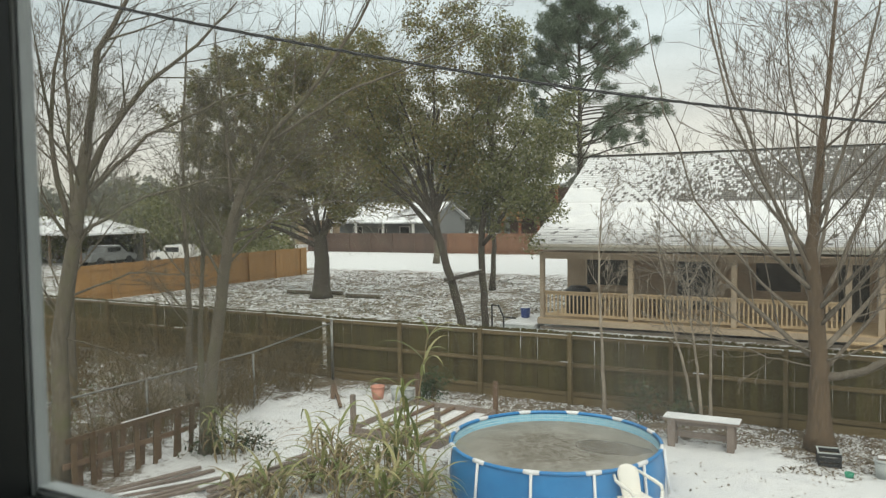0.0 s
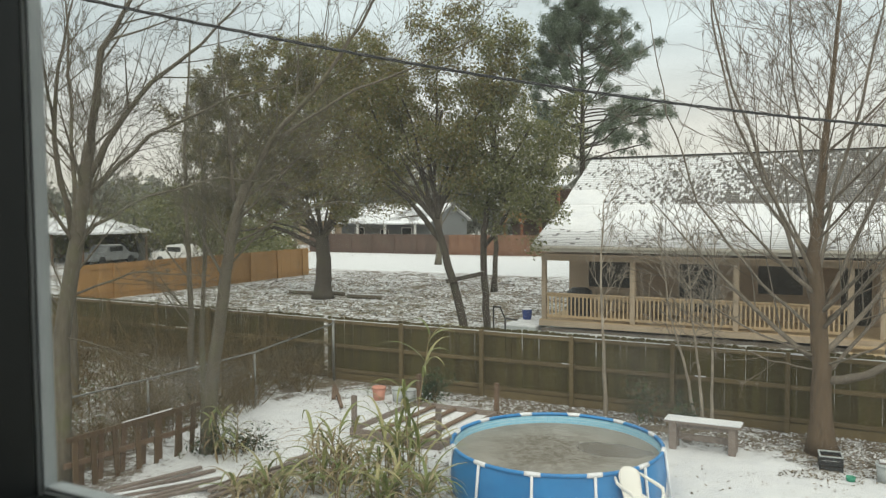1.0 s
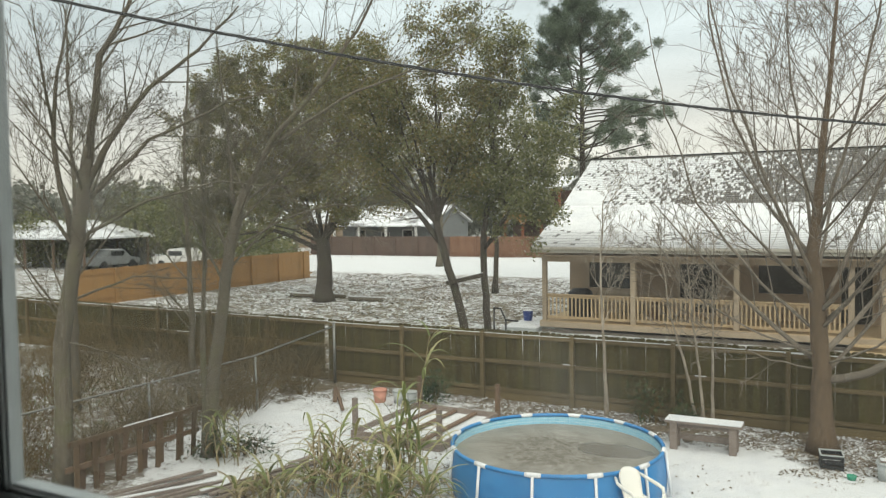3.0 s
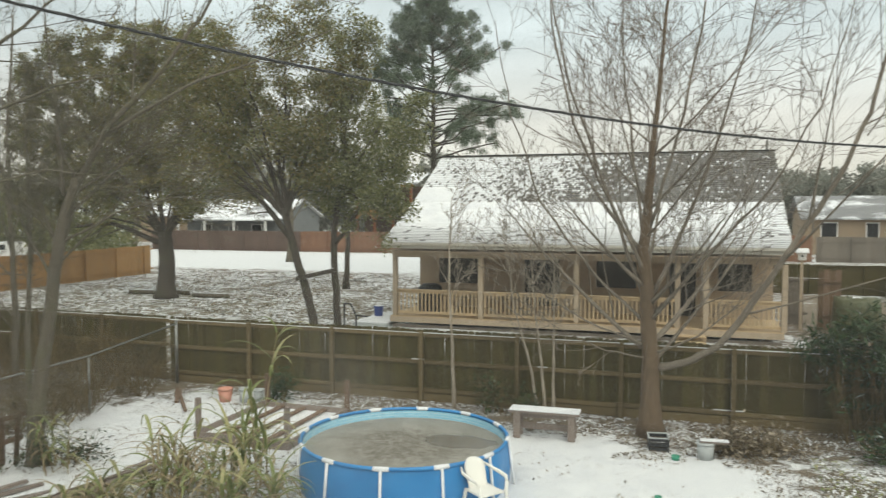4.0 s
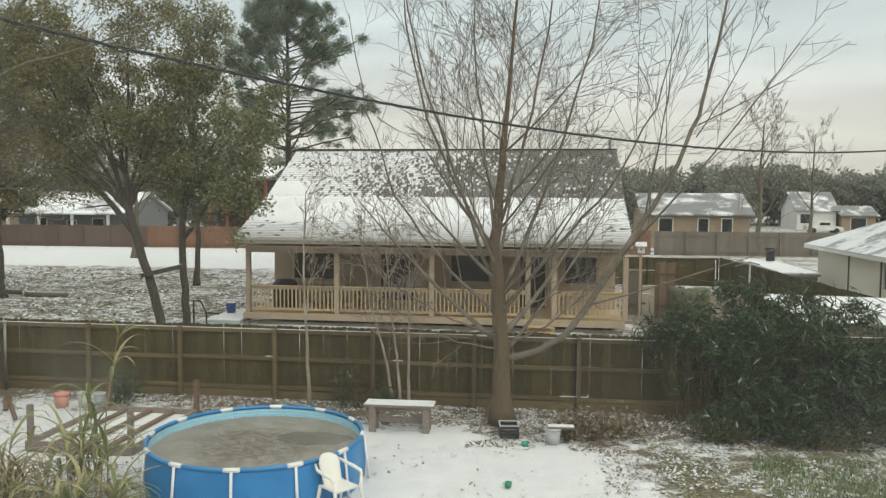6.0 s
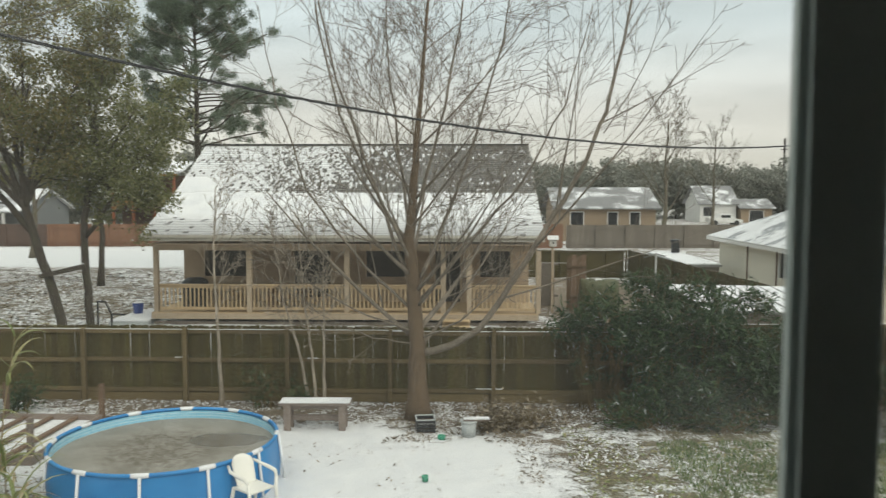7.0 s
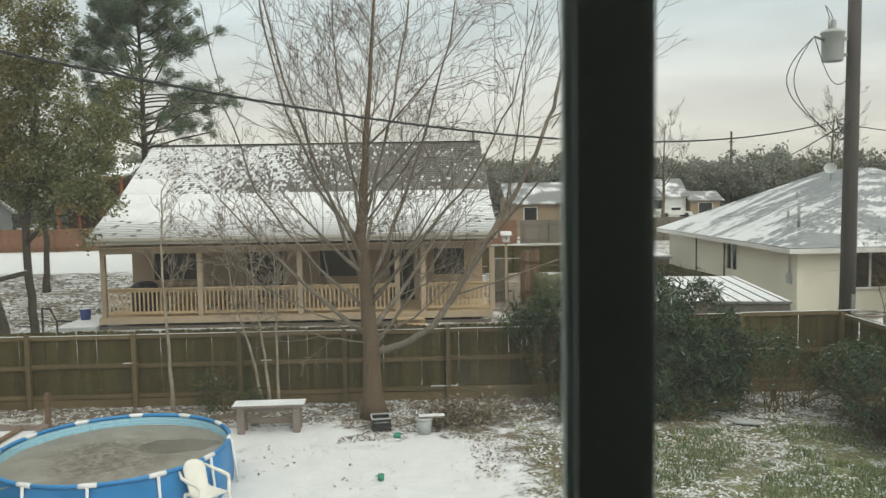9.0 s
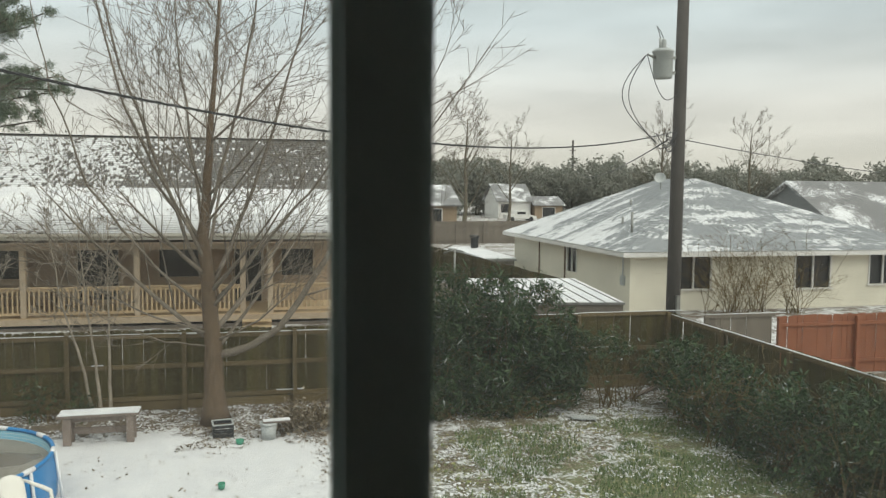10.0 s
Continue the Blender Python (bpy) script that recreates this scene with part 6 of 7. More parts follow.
def build_arcade():
    a = thing("arched_porch", (-26.4, 66.5, 0.45), "two-storey reddish timber porch with arches", "porch")
    for x in (-2.6, -0.9, 0.9, 2.6):
        part("post", Geo().box((x, 0, 2.9), (0.2, 0.2, 5.8)), RED_FENCE, a)
    for z in (3.6, 5.9):
        part("beam", Geo().box((0, -0.12, z), (5.8, 0.2, 0.35)), CEDAR, a)
    for x in (-1.75, 0, 1.75):
        pts = [(x - 0.75 * math.cos(q), -0.06, 2.75 + 0.65 * math.sin(q)) for q in [math.pi * i / 10 for i in range(11)]]
        part("arch", Geo().tube(pts, [0.09] * 11, 6), CEDAR, a, smooth=True)
    part("floor", Geo().box((0, 1.2, 3.78), (5.8, 2.4, 0.12)), CEDAR, a)
    part("back_wall", Geo().box((0, 2.45, 2.9), (5.8, 0.12, 5.8)), BROWN_FENCE, a)
    part("roof", Geo().slab([(-3.3, -0.5, 6.05), (3.3, -0.5, 6.05), (3.3, 3.0, 7.1), (-3.3, 3.0, 7.1)], 0.14), FAR_ROOF, a)


build_arcade()


def hip_house():
    h = thing("hip_roof_house", (0, 0, 0), "cream house with a snow-streaked grey hip roof", "house")
    x0, x1, y0, y1, ez, o = 13.4, 25.6, 26.5, 40.2, 2.65, 0.5
    gz = 0.3
    wins_l = [(32.1, 1.35, 1.15, 1.15)]
    wins_f = [(15.9, 1.25, 1.5, 1.2), (20.9, 1.2, 1.6, 1.25), (24.0, 1.3, 1.3, 1.2)]
    g = Geo()
    y = y0
    for (cy, z0, w, hh) in wins_l:
        g.box((x0 + 0.1, (y + cy - w / 2) / 2, (gz + ez) / 2), (0.2, cy - w / 2 - y, ez - gz))
        g.box((x0 + 0.1, cy, (gz + z0) / 2), (0.2, w, z0 - gz))
        g.box((x0 + 0.1, cy, (z0 + hh + ez) / 2), (0.2, w, ez - z0 - hh))
        y = cy + w / 2
    g.box((x0 + 0.1, (y + y1) / 2, (gz + ez) / 2), (0.2, y1 - y, ez - gz))
    part("side_wall", g, CREAM, h)
    g = Geo()
    x = x0 + 0.204
    for (cx, z0, w, hh) in wins_f:
        g.box(((x + cx - w / 2) / 2, y0 + 0.1, (gz + ez) / 2), (cx - w / 2 - x, 0.2, ez - gz))
        g.box((cx, y0 + 0.1, (gz + z0) / 2), (w, 0.2, z0 - gz))
        g.box((cx, y0 + 0.1, (z0 + hh + ez) / 2), (w, 0.2, ez - z0 - hh))
        x = cx + w / 2
    g.box(((x + x1) / 2, y0 + 0.1, (gz + ez) / 2), (x1 - x, 0.2, ez - gz))
    part("front_wall", g, CREAM, h)
    part("end_wall", Geo().box((x1 - 0.1, (y0 + y1) / 2 + 0.1, (gz + ez) / 2), (0.2, y1 - y0 - 0.21, ez - gz)), CREAM, h)
    part("back_wall", Geo().box(((x0 + x1) / 2, y1 - 0.1, (gz + ez) / 2), (x1 - x0 - 0.41, 0.2, ez - gz)), CREAM, h)
    for (cy, z0, w, hh) in wins_l:
        win = part("window", Geo().box((x0 + 0.1, cy, z0 + hh / 2), (0.03, w, hh)), DARK, h, "dark glass in pale trim")
        for q in (-w / 2 + 0.03, 0, w / 2 - 0.03):
            part("frame", Geo().box((x0 + 0.0, cy + q, z0 + hh / 2), (0.06, 0.06, hh)), WHITE_WALL, win)
    for (cx, z0, w, hh) in wins_f:
        win = part("window", Geo().box((cx, y0 + 0.1, z0 + hh / 2), (w, 0.03, hh)), DARK, h, "dark glass in pale trim")
        for q in (-w / 2 + 0.03, 0, w / 2 - 0.03):
            part("frame", Geo().box((cx + q, y0 + 0.0, z0 + hh / 2), (0.06, 0.06, hh)), WHITE_WALL, win)
        part("sill", Geo().box((cx, y0 - 0.03, z0 - 0.03), (w + 0.1, 0.10, 0.05)), WHITE_WALL, win)
    for yy in (32.85, 36.2):
        part("downpipe", Geo().box((x0 - 0.03, yy, 1.5), (0.05, 0.06, 2.2)), DARK_WOOD, h, "dark pipe on the wall")
    part("meter_box", Geo().box((x0 - 0.05, 27.0, 1.55), (0.10, 0.25, 0.35)), GREY_STONE, h)
    part("meter_pipe", Geo().tube([(x0 - 0.05, 27.0, 1.7), (x0 - 0.05, 27.0, 2.6)], [0.03, 0.03], 8), GREY_STONE, h)
    # roof
    X0, X1, Y0, Y1 = x0 - o, x1 + o, y0 - o, y1 + o
    ax, az = 19.5, 5.41
    corners = [(X0, Y0), (X1, Y0), (X1, Y1), (X0, Y1)]
    roof = part("roof", Geo().slab([(X0, Y0, ez - 0.03), (X1, Y0, ez - 0.03), (X1, Y1, ez - 0.03), (X0, Y1, ez - 0.03)], 0.06), WHITE_WALL, h, "grey shingle hip roof with wind-blown snow")
    for k in range(4):
        a, b = corners[k], corners[(k + 1) % 4]
        g = Geo()
        rows = 44
        for j in range(rows):
            f0, f1 = j / rows, min(1.0, (j + 1.15) / rows)
            l = lambda p, f, up: (p[0] + (ax - p[0]) * f, p[1] + (max(32.7, min(36.2, p[1])) - p[1]) * f, ez + (az - ez) * f + up)
            n = 70
            for i in range(n):
                u0, u1 = i / n, (i + 0.985) / n
                q0 = [l(a, f0, 0.018), l(b, f0, 0.018), l(b, f1, 0.005), l(a, f1, 0.005)]
                q0 = [Vector(q) for q in q0]
                g.poly([q0[0].lerp(q0[1], u0), q0[0].lerp(q0[1], u1), q0[3].lerp(q0[2], u1), q0[3].lerp(q0[2], u0)])
        tagged(part("shingles", g, SHINGLE_PALE, roof), kind="stuff")
        part("fascia", Geo().box(((a[0] + b[0]) / 2, (a[1] + b[1]) / 2, ez - 0.09), (abs(b[0] - a[0]) + 0.02 if k % 2 == 0 else 0.03, 0.03 if k % 2 == 0 else abs(b[1] - a[1]) + 0.02, 0.17)), WHITE_WALL, roof)
    for (vx, vy, vz, hh) in ((14.3, 28.3, 3.2, 0.8), (14.9, 30.4, 3.45, 0.3), (16.6, 33.2, 4.2, 0.25), (17.2, 30.6, 4.4, 0.4)):
        part("vent_pipe", Geo().tube([(vx, vy, vz - 0.2), (vx, vy, vz + hh)], [0.05, 0.05], 8), METAL, roof, smooth=True)
    dish = part("satellite_dish", Geo().lathe((0, 0, 0), [(0.0, 0.0), (0.10, 0.012), (0.19, 0.05), (0.26, 0.10)], 20), GREY_STONE, roof, "grey dish on a mast", smooth=True)
    dish.matrix_basis = pose(18.2, 33.6, 5.4, 60, 0, -30)
    part("dish_mast", Geo().tube([(18.3, 33.7, 4.6), (18.25, 33.65, 5.4)], [0.025, 0.025], 6), METAL, roof)


hip_house()
gable_house((36.0, 36.0, 0.3), 12, 9, 2.7, 5.2, SLATE_WALL, FAR_ROOF, "neighbouring grey house with a white snowy roof", [(-3, 1.0, 1.2, 1.2, "window")])


def metal_shed():
    s = thing("metal_shed", (0, 0, 0), "low shed with a ribbed metal roof under snow", "shed")
    fl, fr, br, bl = (6.2, 19.75, 1.90), (9.75, 19.2, 1.90), (9.9, 23.1, 2.10), (6.5, 23.6, 2.10)
    part("roof", Geo().slab([fl, fr, br, bl], 0.05), METAL, s, "ribbed metal roof")
    snow = [(x + 0.03 * (1 if x < 8 else -1), y + 0.05 * (1 if y < 21 else -1), z + 0.018) for x, y, z in (fl, fr, br, bl)]
    part("snow", Geo().slab(snow, 0.014), SNOW, s, "thin even snow between the ribs")
    for i in range(10):
        f = (i + 0.5) / 10
        a, b = Vector(fl).lerp(Vector(fr), f), Vector(bl).lerp(Vector(br), f)
        part("rib", Geo().tube([a + Vector((0, 0, 0.02)), b + Vector((0, 0, 0.02))], [0.022, 0.022], 5), METAL, s)
    g = Geo()
    for p, q in ((fl, fr), (fr, br), (br, bl), (bl, fl)):
        p, q = Vector((p[0] * 0.97 + 8.3 * 0.03, p[1] * 0.97 + 21.6 * 0.03, 0)), Vector((q[0] * 0.97 + 8.3 * 0.03, q[1] * 0.97 + 21.6 * 0.03, 0))
        m = (p + q) / 2
        g.box((m.x, m.y, 0.92), ((q - p).length, 0.05, 1.84), Matrix.Rotation(math.atan2(q.y - p.y, q.x - p.x), 3, "Z"))
    part("wall", g, GREY_FENCE, s)


metal_shed()


def low_building():
    b = thing("low_outbuilding", (11.6, 40.6, 0.4), "low flat-roofed outbuilding covered in snow", "shed")
    part("wall", Geo().box((0, 0, 0.5), (1.5, 7.4, 1.0)), GREY_FENCE, b)
    part("roof", Geo().box((0, 0, 1.05), (1.7, 7.6, 0.1)), METAL, b)
    part("snow", Geo().box((0, 0, 1.13), (1.66, 7.56, 0.07)), SNOW, b, "smooth snow", bevel=0.03)
    part("vent", Geo().lathe((0.4, 2.6, 1.2), [(0.22, 0.0), (0.22, 0.55), (0.30, 0.56), (0.28, 0.7), (0, 0.72)], 14), BLACK, b, "dark round vent")


low_building()


def utility_pole():
    p = thing("utility_pole", (11.05, 19.1, 0.05), "dark wooden utility pole carrying a grey transformer", "pole")
    part("post", Geo().tube([(0, 0, 0), (0.02, 0, 5), (0.06, 0, 10.8)], [0.19, 0.17, 0.14], 14), POLE_WOOD, p, smooth=True)
    t = part("transformer", Geo().lathe((-0.50, -0.05, 7.62), [(0, 0), (0.22, 0.0), (0.24, 0.03), (0.255, 0.64), (0.275, 0.65), (0.275, 0.69), (0.21, 0.74), (0, 0.76)], 24), GREY_STONE, p, "grey steel transformer can", smooth=True)
    part("bushing", Geo().lathe((-0.50, -0.05, 8.36), [(0.07, 0), (0.09, 0.05), (0.06, 0.08), (0.09, 0.13), (0.06, 0.16), (0.08, 0.21), (0.03, 0.26), (0, 0.27)], 12), GREY_STONE, t, smooth=True)
    part("arrester", Geo().tube([(-0.62, -0.12, 8.36), (-0.63, -0.13, 8.62)], [0.035, 0.03], 8), GREY_STONE, t, smooth=True)
    part("bushing_lead", Geo().tube([(-0.50, -0.05, 8.62), (-0.60, -0.08, 8.80), (-0.72, -0.1, 8.92), (-0.66, -0.12, 8.75), (-0.62, -0.12, 8.60)], [0.010] * 5, 5), BLACK, t, smooth=True)
    part("terminal_arm", Geo().tube([(-0.72, -0.1, 8.12), (-0.98, -0.12, 8.20)], [0.035, 0.025], 6), METAL, t, smooth=True)
    for z in (7.78, 8.16):
        part("bracket", Geo().box((-0.20, 0, z), (0.16, 0.08, 0.07)), METAL, t)
    part("meter_box", Geo().box((0.02, -0.22, 1.5), (0.10, 0.08, 1.1)), METAL, p, "pale conduit on the pole")
    rng = random.Random(9)
    for k in range(7):
        a = Vector((-0.15 + rng.uniform(-0.1, 0.1), -0.2, 6.1 + rng.uniform(-0.25, 0.3)))
        b = Vector((-0.5 - rng.uniform(0, 0.4), -0.25 - rng.uniform(0, 0.2), 6.05 + rng.uniform(-0.2, 0.3)))
        pts = [a.lerp(b, i / 8) + Vector((0, 0, -0.8 * (i / 8) * (1 - i / 8))) for i in range(9)]
        part("cable_loop", Geo().tube(pts, [0.012] * 9, 5), BLACK, p, smooth=True)
    for out, low in ((0.80, 6.0), (0.62, 5.95)):
        pts = [Vector((-1.0 + 0.35 * i / 12 - out * math.sin(math.pi * i / 12), -0.12, 8.18 + (low - 8.18) * i / 12)) for i in range(13)]
        part("cable_loop", Geo().tube(pts, [0.012] * 13, 5), BLACK, p, smooth=True)
    pts = [Vector((-0.98 + 0.86 * i / 10, -0.14, 8.18 - 0.95 * i / 10 - 0.55 * math.sin(math.pi * i / 10))) for i in range(11)]
    part("cable_loop", Geo().tube(pts, [0.011] * 11, 5), BLACK, p, smooth=True)


utility_pole()


def cable(name, a, b, sag, r, label, twist=False):
    a, b = Vector(a), Vector(b)
    c = thing(name, a, label, "cable")
    n = 40
    pts = [(b - a) * (i / n) + Vector((0, 0, -4 * sag * (i / n) * (1 - i / n))) for i in range(n + 1)]
    if not twist:
        part("wire", Geo().tube(pts, [r] * (n + 1), 5), BLACK, c, smooth=True)
        return
    for k in range(3):
        m = 260
        q = []
        for i in range(m + 1):
            f = i / m
            ang = f * 2 * math.pi * 34 + k * 2.094
            q.append((b - a) * f + Vector((0, 0, -4 * sag * f * (1 - f))) + Vector((0, math.cos(ang), math.sin(ang))) * r * 0.75)
        part("strand", Geo().tube(q, [r * 0.62] * (m + 1), 5), BLACK, c, smooth=True)


cable("service_cable", (-6.35, 3.95, 6.75), (10.95, 18.95, 6.35), 1.05, 0.012, "black twisted service cable sagging across the yard", True)
cable("phone_cable", (10.7, 19.0, 6.2), (60, 40, 6.6), 1.2, 0.012, "thin black cable running off from the pole")
cable("phone_cable", (10.7, 19.0, 6.3), (20.0, 33.0, 5.3), 0.6, 0.010, "thin black cable running down to a roof")
cable("phone_cable", (10.7, 19.0, 6.1), (60, 150, 11.2), 2.0, 0.02, "thin black cable running to a far pole")
_p = thing("far_pole", (60.2, 150, 0.4), "distant wooden utility pole", "pole")
part("post", Geo().tube([(0, 0, 0), (0, 0, 14.6)], [0.28, 0.20], 8), POLE_WOOD, _p)
part("crossarm", Geo().box((0, 0, 12.6), (1.2, 0.16, 0.16)), POLE_WOOD, _p)

# boundary fences of the neighbours
board_fence("cedar_fence", (-32.0, 24.0, 0.45), (-31.6, 41.3, 0.45), 1.72, CEDAR, "bright new cedar privacy fence", rails=(0.3, 1.5), w=0.29, snow=False, kick=False, seed=6, lean=0.004)
board_fence("brown_fence", (-48.0, 62.5, 0.45), (-33.0, 63.2, 0.45), 1.8, BROWN_FENCE, "brown board fence with a gate", rails=(0.3, 1.5), w=0.30, snow=False, kick=False, seed=8)
board_fence("red_fence", (-32.9, 63.2, 0.45), (-20.0, 64.5, 0.45), 1.8, RUST_FENCE, "rusty brown stained board fence", rails=(0.3, 1.5), w=0.30, snow=False, kick=False, seed=9)
board_fence("brown_fence", (3.0, 62.9, 0.45), (8.6, 62.95, 0.45), 1.9, RUST_FENCE, "reddish brown board fence beyond the houses", rails=(0.3, 1.5), w=0.3, snow=False, kick=False, seed=16)
board_fence("grey_fence", (8.7, 63.0, 0.45), (40.0, 64.5, 0.45), 1.85, GREY_FENCE, "long weathered grey board fence", rails=(0.3, 1.5), w=0.36, snow=False, kick=False, seed=10)
board_fence("dark_fence", (9.0, 41.0, 0.4), (10.25, 24.3, 0.4), 1.45, FENCE, "dark weathered fence between two gardens", rails=(0.3, 1.2), w=0.3, snow=False, kick=False, seed=12)
board_fence("grey_fence", (3.2, 40.9, 0.45), (8.95, 41.0, 0.45), 1.42, FENCE, "dark weathered fence beyond the house", rails=(0.3, 1.36), w=0.2, snow=True, kick=False, seed=13)
board_fence("wooden_gate", (3.5, 30.6, 0.45), (4.2, 30.6, 0.45), 1.7, GREY_FENCE, "weathered wooden gate panel beside the porch", rails=(0.4, 1.6), w=0.14, snow=True, kick=False, seed=14)
board_fence("grey_fence", (11.5, 18.3, 0.05), (13.5, 18.3, 0.05), 1.68, GREY_FENCE, "weathered board fence in front of the cream house", rails=(0.3, 1.58), w=0.15, snow=True, kick=False, seed=17)
board_fence("red_fence", (13.6, 18.3, 0.05), (27.0, 18.3, 0.05), 1.6, RED_FENCE, "reddish board fence in front of the cream house", rails=(0.3, 1.3), w=0.15, snow=False, kick=False, seed=15)

# things in the neighbour's yard
for _x, _y, _l, _a in ((-24.6, 31.5, 1.3, 4), (-22.9, 31.9, 1.4, -6), (-20.6, 31.2, 1.8, 3)):
    _t = thing("log", (_x, _y, 0.45), "cut log lying in the snow", "log", "cut logs", _a)
    part("wood", Geo().tube([(-_l / 2, 0, 0.10), (_l / 2, 0, 0.10)], [0.11, 0.10], 10), BARK_GREY, _t, smooth=True)
    part("snow", Geo().box((0, 0, 0.212), (_l * 0.9, 0.12, 0.025)), SNOW, _t, bevel=0.01)
_t = thing("bin", (-10.75, 27.3, 0.575), "blue plastic bin standing on a slab", "bin")
part("body", Geo().lathe((0, 0, 0), [(0, 0), (0.15, 0), (0.19, 0.38), (0.0, 0.39)], 14), BLUE_PLASTIC, _t)
part("snow", Geo().lathe((0, 0, 0.385), [(0.18, 0), (0.13, 0.03), (0, 0.04)], 14), SNOW, _t)
_t = thing("concrete_slab", (-10.4, 26.9, 0.42), "snowy concrete slab beside the porch", "slab")
part("slab", Geo().box((0, 0, 0.06), (1.3, 2.6, 0.16)), GREY_STONE, _t, bevel=0.01)
part("snow", Geo().box((0, 0, 0.16), (1.26, 2.56, 0.03)), SNOW, _t, bevel=0.01)
_t = thing("nailed_board", (-9.85, 20.62, 3.05), "weathered board nailed across two trunks", "board")
_t.matrix_world = pose(-9.95, 20.62, 2.72, 0, -13, 0)
part("board", Geo().box((0, 0, 0), (1.25, 0.05, 0.12)), BARK_DARK, _t)
part("snow", Geo().box((0.25, 0, 0.068), (0.7, 0.045, 0.016)), SNOW, _t)
_t = thing("metal_stand", (-8.85, 20.6, 0.2), "black metal stand behind the fence", "stand")
for _x in (-0.18, 0.18):
    part("leg", Geo().tube([(_x, 0, 0), (_x, 0, 1.75 if _x < 0 else 1.4)], [0.025, 0.025], 6), BLACK, _t)
part("bar", Geo().tube([(-0.18, 0, 1.72), (0.02, 0, 1.72), (0.18, 0, 1.4), (0.55, 0, 1.38)], [0.025] * 4, 6), BLACK, _t)
_t = thing("porch_table", (-5.5, 27.3, DECK), "dark table with chairs' clutter on the porch", "table")
part("tabletop", Geo().box((0, 0, 0.74), (1.4, 0.8, 0.04)), DARK_WOOD, _t)
for _x in (-0.6, 0.6):
    for _y in (-0.33, 0.33):
        part("leg", Geo().box((_x, _y, 0.36), (0.07, 0.07, 0.72)), DARK_WOOD, _t)
_t = thing("covered_grill", (-8.7, 27.2, DECK), "dark covered grill standing on the porch", "grill")
part("cover", Geo().lathe((0, 0, 0), [(0.42, 0.0), (0.46, 0.6), (0.44, 0.88), (0.28, 1.0), (0, 1.03)], 12), BLACK, _t, smooth=True)


_t = thing("porch_bench", (-7.7, 27.9, DECK), "slatted wooden bench standing on the porch", "bench")
for _z in (0.42, 0.62, 0.82):
    part("slat", Geo().box((0, 0.0 if _z < 0.5 else 0.22, _z), (1.5, 0.40 if _z < 0.5 else 0.03, 0.04 if _z < 0.5 else 0.10)), PORCH_POST, _t)
for _x in (-0.68, 0.68):
    part("leg", Geo().box((_x, -0.12, 0.20), (0.06, 0.06, 0.40)), PORCH_POST, _t)
    part("leg", Geo().box((_x, 0.19, 0.45), (0.06, 0.05, 0.90)), PORCH_POST, _t)
_t = thing("steel_pole", (6.3, 24.0, 0.35), "thin steel pole with a wire hook in the next garden", "pole")
part("tube", Geo().tube([(0, 0, 0), (0.02, 0, 2.65)], [0.03, 0.03], 8), METAL, _t, smooth=True)
part("arm", Geo().tube([(-0.35, 0, 2.5), (0.02, 0, 2.62), (0.3, 0, 2.55)], [0.018] * 3, 6), METAL, _t, smooth=True)
_t = thing("birdhouse", (3.8, 29.0, 0.45), "small white birdhouse on a wooden post", "birdhouse")
part("post", Geo().box((0, 0, 1.2), (0.09, 0.09, 2.4)), PORCH_POST, _t)
_b = part("box", Geo().box((0, 0, 2.52), (0.26, 0.24, 0.24)), WHITE_WALL, _t, bevel=0.01)
part("hole", Geo().tube([(0, -0.123, 2.54), (0, -0.119, 2.54)], [0.035, 0.035], 10), DARK, _b)
part("roof", Geo().slab([(-0.2, -0.18, 2.66), (0.2, -0.18, 2.66), (0.2, 0.0, 2.80), (-0.2, 0.0, 2.80)], 0.02).slab([(0.2, 0.18, 2.66), (-0.2, 0.18, 2.66), (-0.2, 0.0, 2.80), (0.2, 0.0, 2.80)], 0.02), SNOW, _b)

_t = thing("leaning_panel", (4.75, 29.6, 0.45), "tall brown plank panel leaning by the porch gate", "panel")
for _k in range(4):
    part("plank", Geo().box((-0.27 + 0.18 * _k, 0.0, 1.0 + 0.03 * (_k % 2)), (0.172, 0.03, 2.0 + 0.06 * (_k % 2))), DARK_WOOD if _k % 2 else PALLET, _t)
for _z in (0.45, 1.6):
    part("batten", Geo().box((0, -0.032, _z), (0.74, 0.03, 0.09)), PALLET, _t)
_t = thing("covered_pile", (5.35, 28.2, 0.45), "pile under an olive tarpaulin in the next garden", "pile")
_g = Geo()
_n = 14
for _j in range(6):
    for _i in range(_n):
        _a, _f = 2 * math.pi * _i / _n, _j / 5
        _r = (0.75 - 0.12 * _f) * (1 - 0.75 * (_f > 0.9)) * (1 + 0.09 * math.sin(5 * _a + _f))
        _g.v.append((_r * math.cos(_a), 0.7 * _r * math.sin(_a), 1.25 * min(1.0, _f * 1.25) + 0.05 * math.sin(3 * _a)))
_g.f = [(_j * _n + _i, _j * _n + (_i + 1) % _n, (_j + 1) * _n + (_i + 1) % _n, (_j + 1) * _n + _i) for _j in range(5) for _i in range(_n)] + [tuple(5 * _n + _i for _i in range(_n))]
part("tarpaulin", _g, TARP, _t, smooth=True)
part("snow", Geo().lathe((0, 0, 1.26), [(0.16, -0.02), (0.12, 0.03), (0, 0.04)], 12), SNOW, _t)


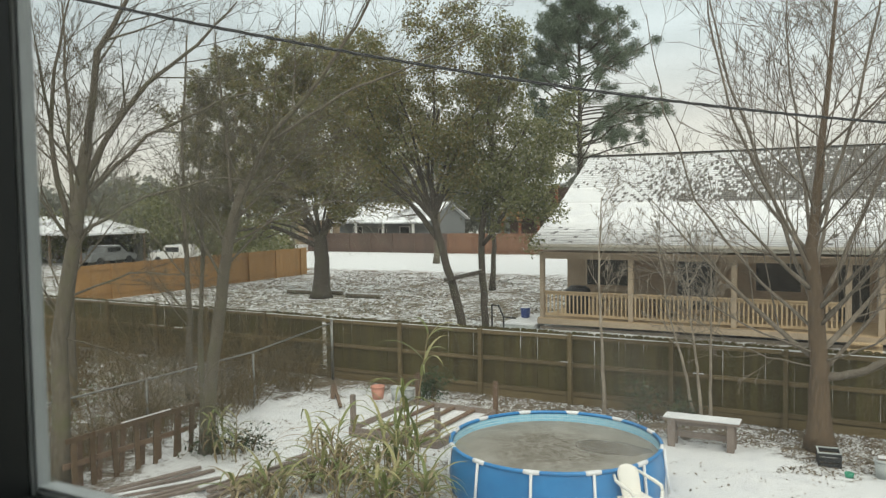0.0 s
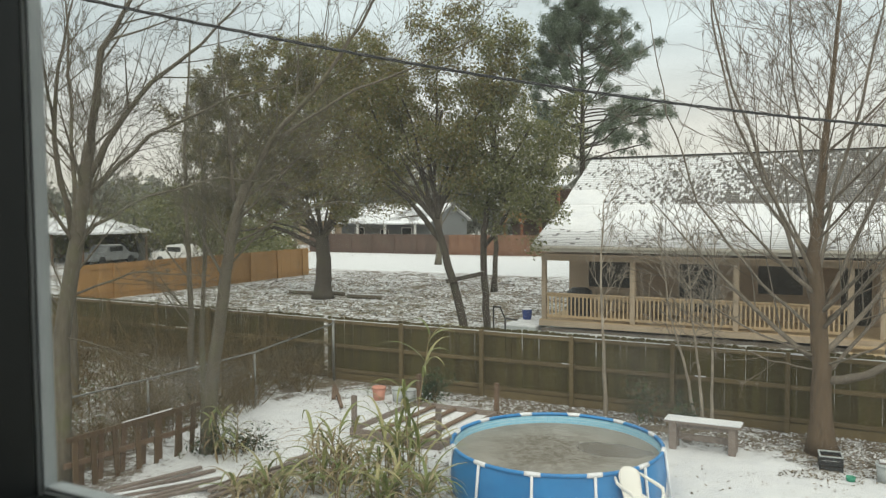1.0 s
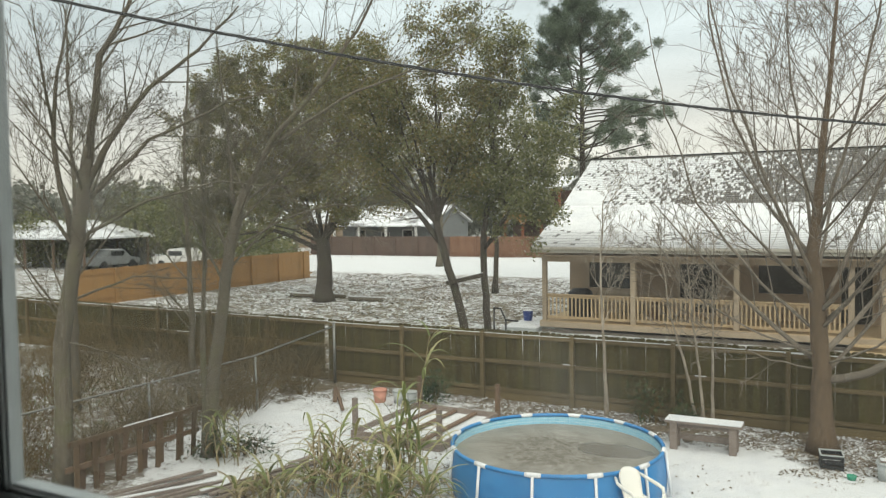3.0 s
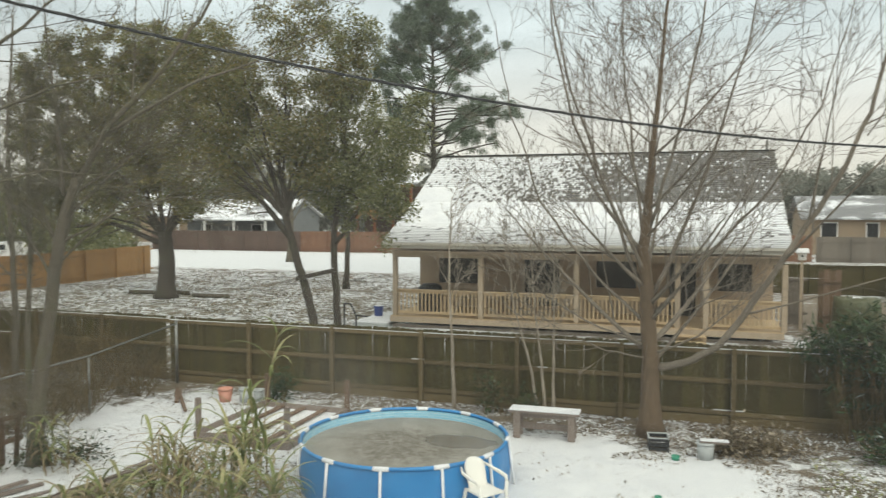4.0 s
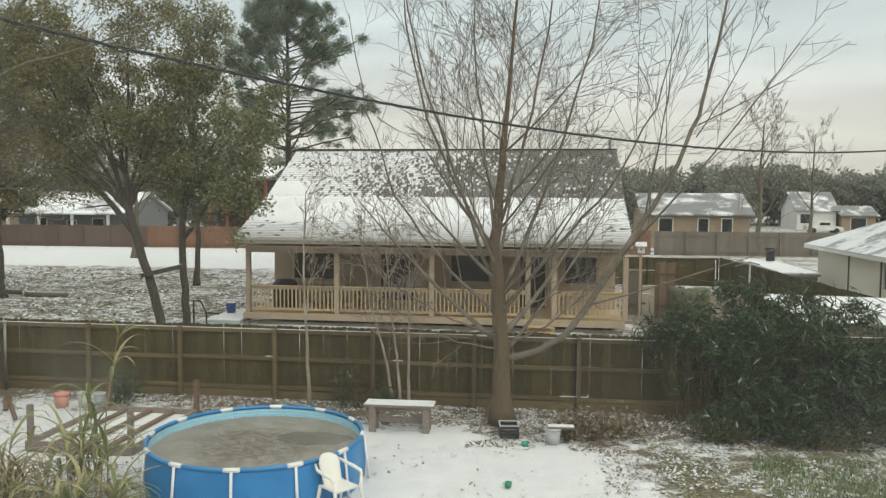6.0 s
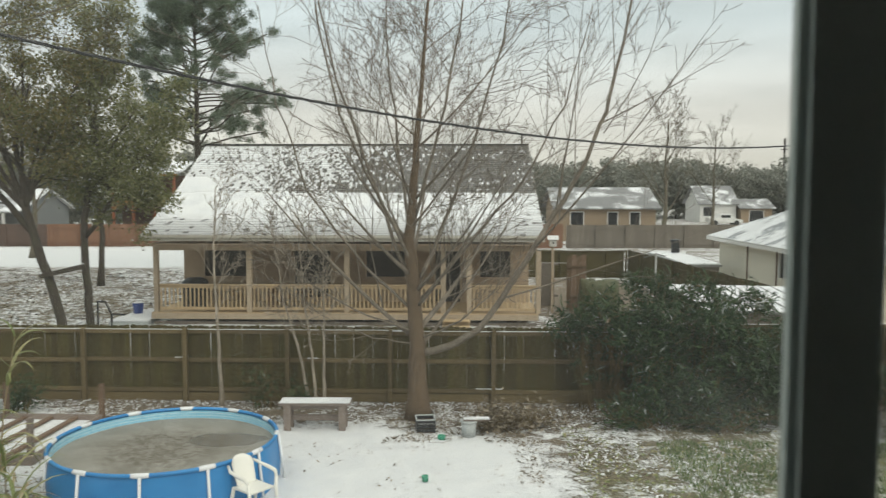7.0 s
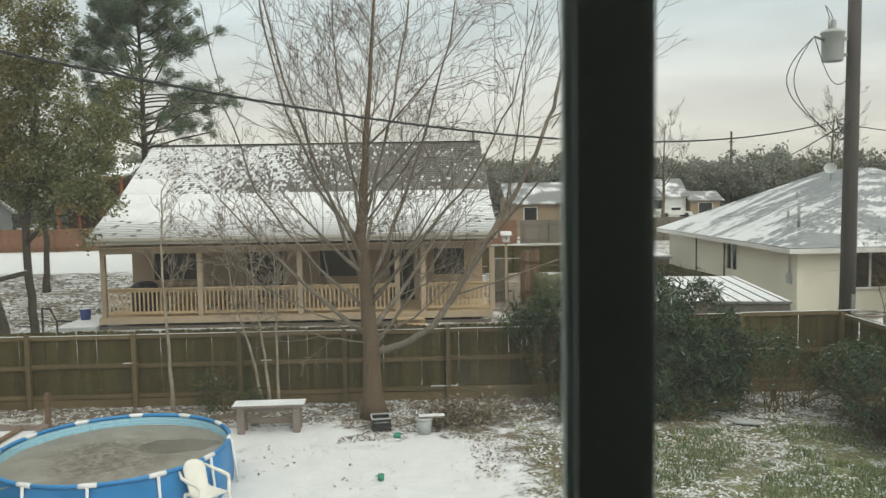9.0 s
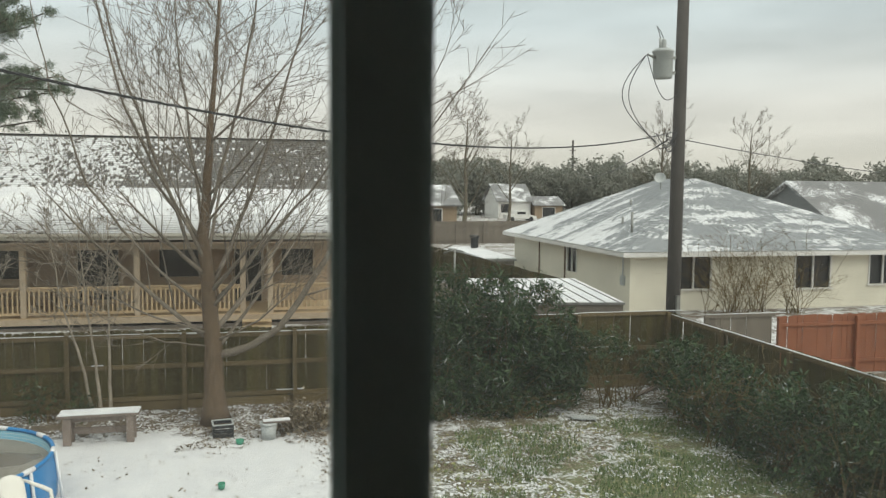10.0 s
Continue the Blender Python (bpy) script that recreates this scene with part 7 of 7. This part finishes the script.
# ---------------- distant woods ----------------
def woods(name, label, rows, count, size, m, seed):
    """Rows of (x0, x1, y, lowest, highest top, trees)."""
    rng = random.Random(seed)
    anchors, g = [], Geo()
    for x0, x1, y, h0, h1, k in rows:
        for i in range(k):
            x, yy, h = x0 + (x1 - x0) * (i + rng.random()) / k, y + rng.uniform(-6, 6), rng.uniform(h0, h1)
            r = h * rng.uniform(0.28, 0.5)
            g.tube([(x, yy, 0.2), (x, yy, h * 0.7)], [0.18, 0.08], 5, False)
            for _ in range(80):
                d = rand_dir(rng) * rng.random() ** 0.4
                anchors.append((x + d.x * r, yy + d.y * r, max(0.6, h * 0.56 + d.z * h * 0.46)))
    part_t = thing(name, (0, 0, 0), label, "woods")
    tagged(part_t, kind="stuff")
    part("trunks", g, BARK_DARK, part_t)
    part("foliage", leaves(anchors, count, (0.5, 0.5, 0.42), size, 0.55, seed), m, part_t)


# haze over these two woods is only in their pale leaf colour
woods("far_woods", "line of distant evergreen and bare trees, leaves coloured pale for haze", [(-20, 27, 118, 6, 9.5, 18), (55, 150, 135, 8, 12, 30), (60, 140, 80, 6, 9, 14), (30, 62, 150, 9, 12, 12), (-10, 110, 142, 8, 11, 40)], 240000, 0.30, FAR_LEAF_HAZED, 81)
woods("far_woods", "evergreen trees behind the neighbouring houses, leaves coloured pale for haze", [(-150, -75, 62, 6, 10, 26), (-80, -56, 52, 5, 8, 9), (-75, -20, 88, 7, 11, 26), (-30, 5, 100, 7, 10, 10)], 130000, 0.28, FAR_LEAF_HAZED, 82)
woods("garden_evergreens", "dark evergreen shrubs beyond the cedar fence", [(-48, -40, 47, 3.5, 5.0, 4), (-62, -54, 46, 4, 7, 5), (-46, -33, 44.5, 2.0, 3.2, 5), (-56, -47, 48.5, 5.5, 8.0, 6)], 30000, 0.14, OAK_LEAF, 83)
for _k, (_x, _y, _h) in enumerate(((17.0, 66.0, 11.0), (-64, 50, 13), (-50, 56, 12), (-40, 50, 11), (40, 75, 11.5), (52, 78, 12), (30, 95, 12), (-28, 52, 10))):
    bare_tree("far_bare_tree", (_x, _y, 0.4), [(0, 0, 0), (0.2, 0, _h * 0.3), (0.1, 0, _h * 0.6), (0.3, 0, _h * 0.95)], 0.22, 0.04, [], "bare winter tree in the distance", BARK_GREY, 90 + _k, kids=(0, 3, 4, 6), auto=14, auto_from=0.25, auto_len=_h * 0.42, auto_spread=0.75, lift=0.05, thin=0.012)
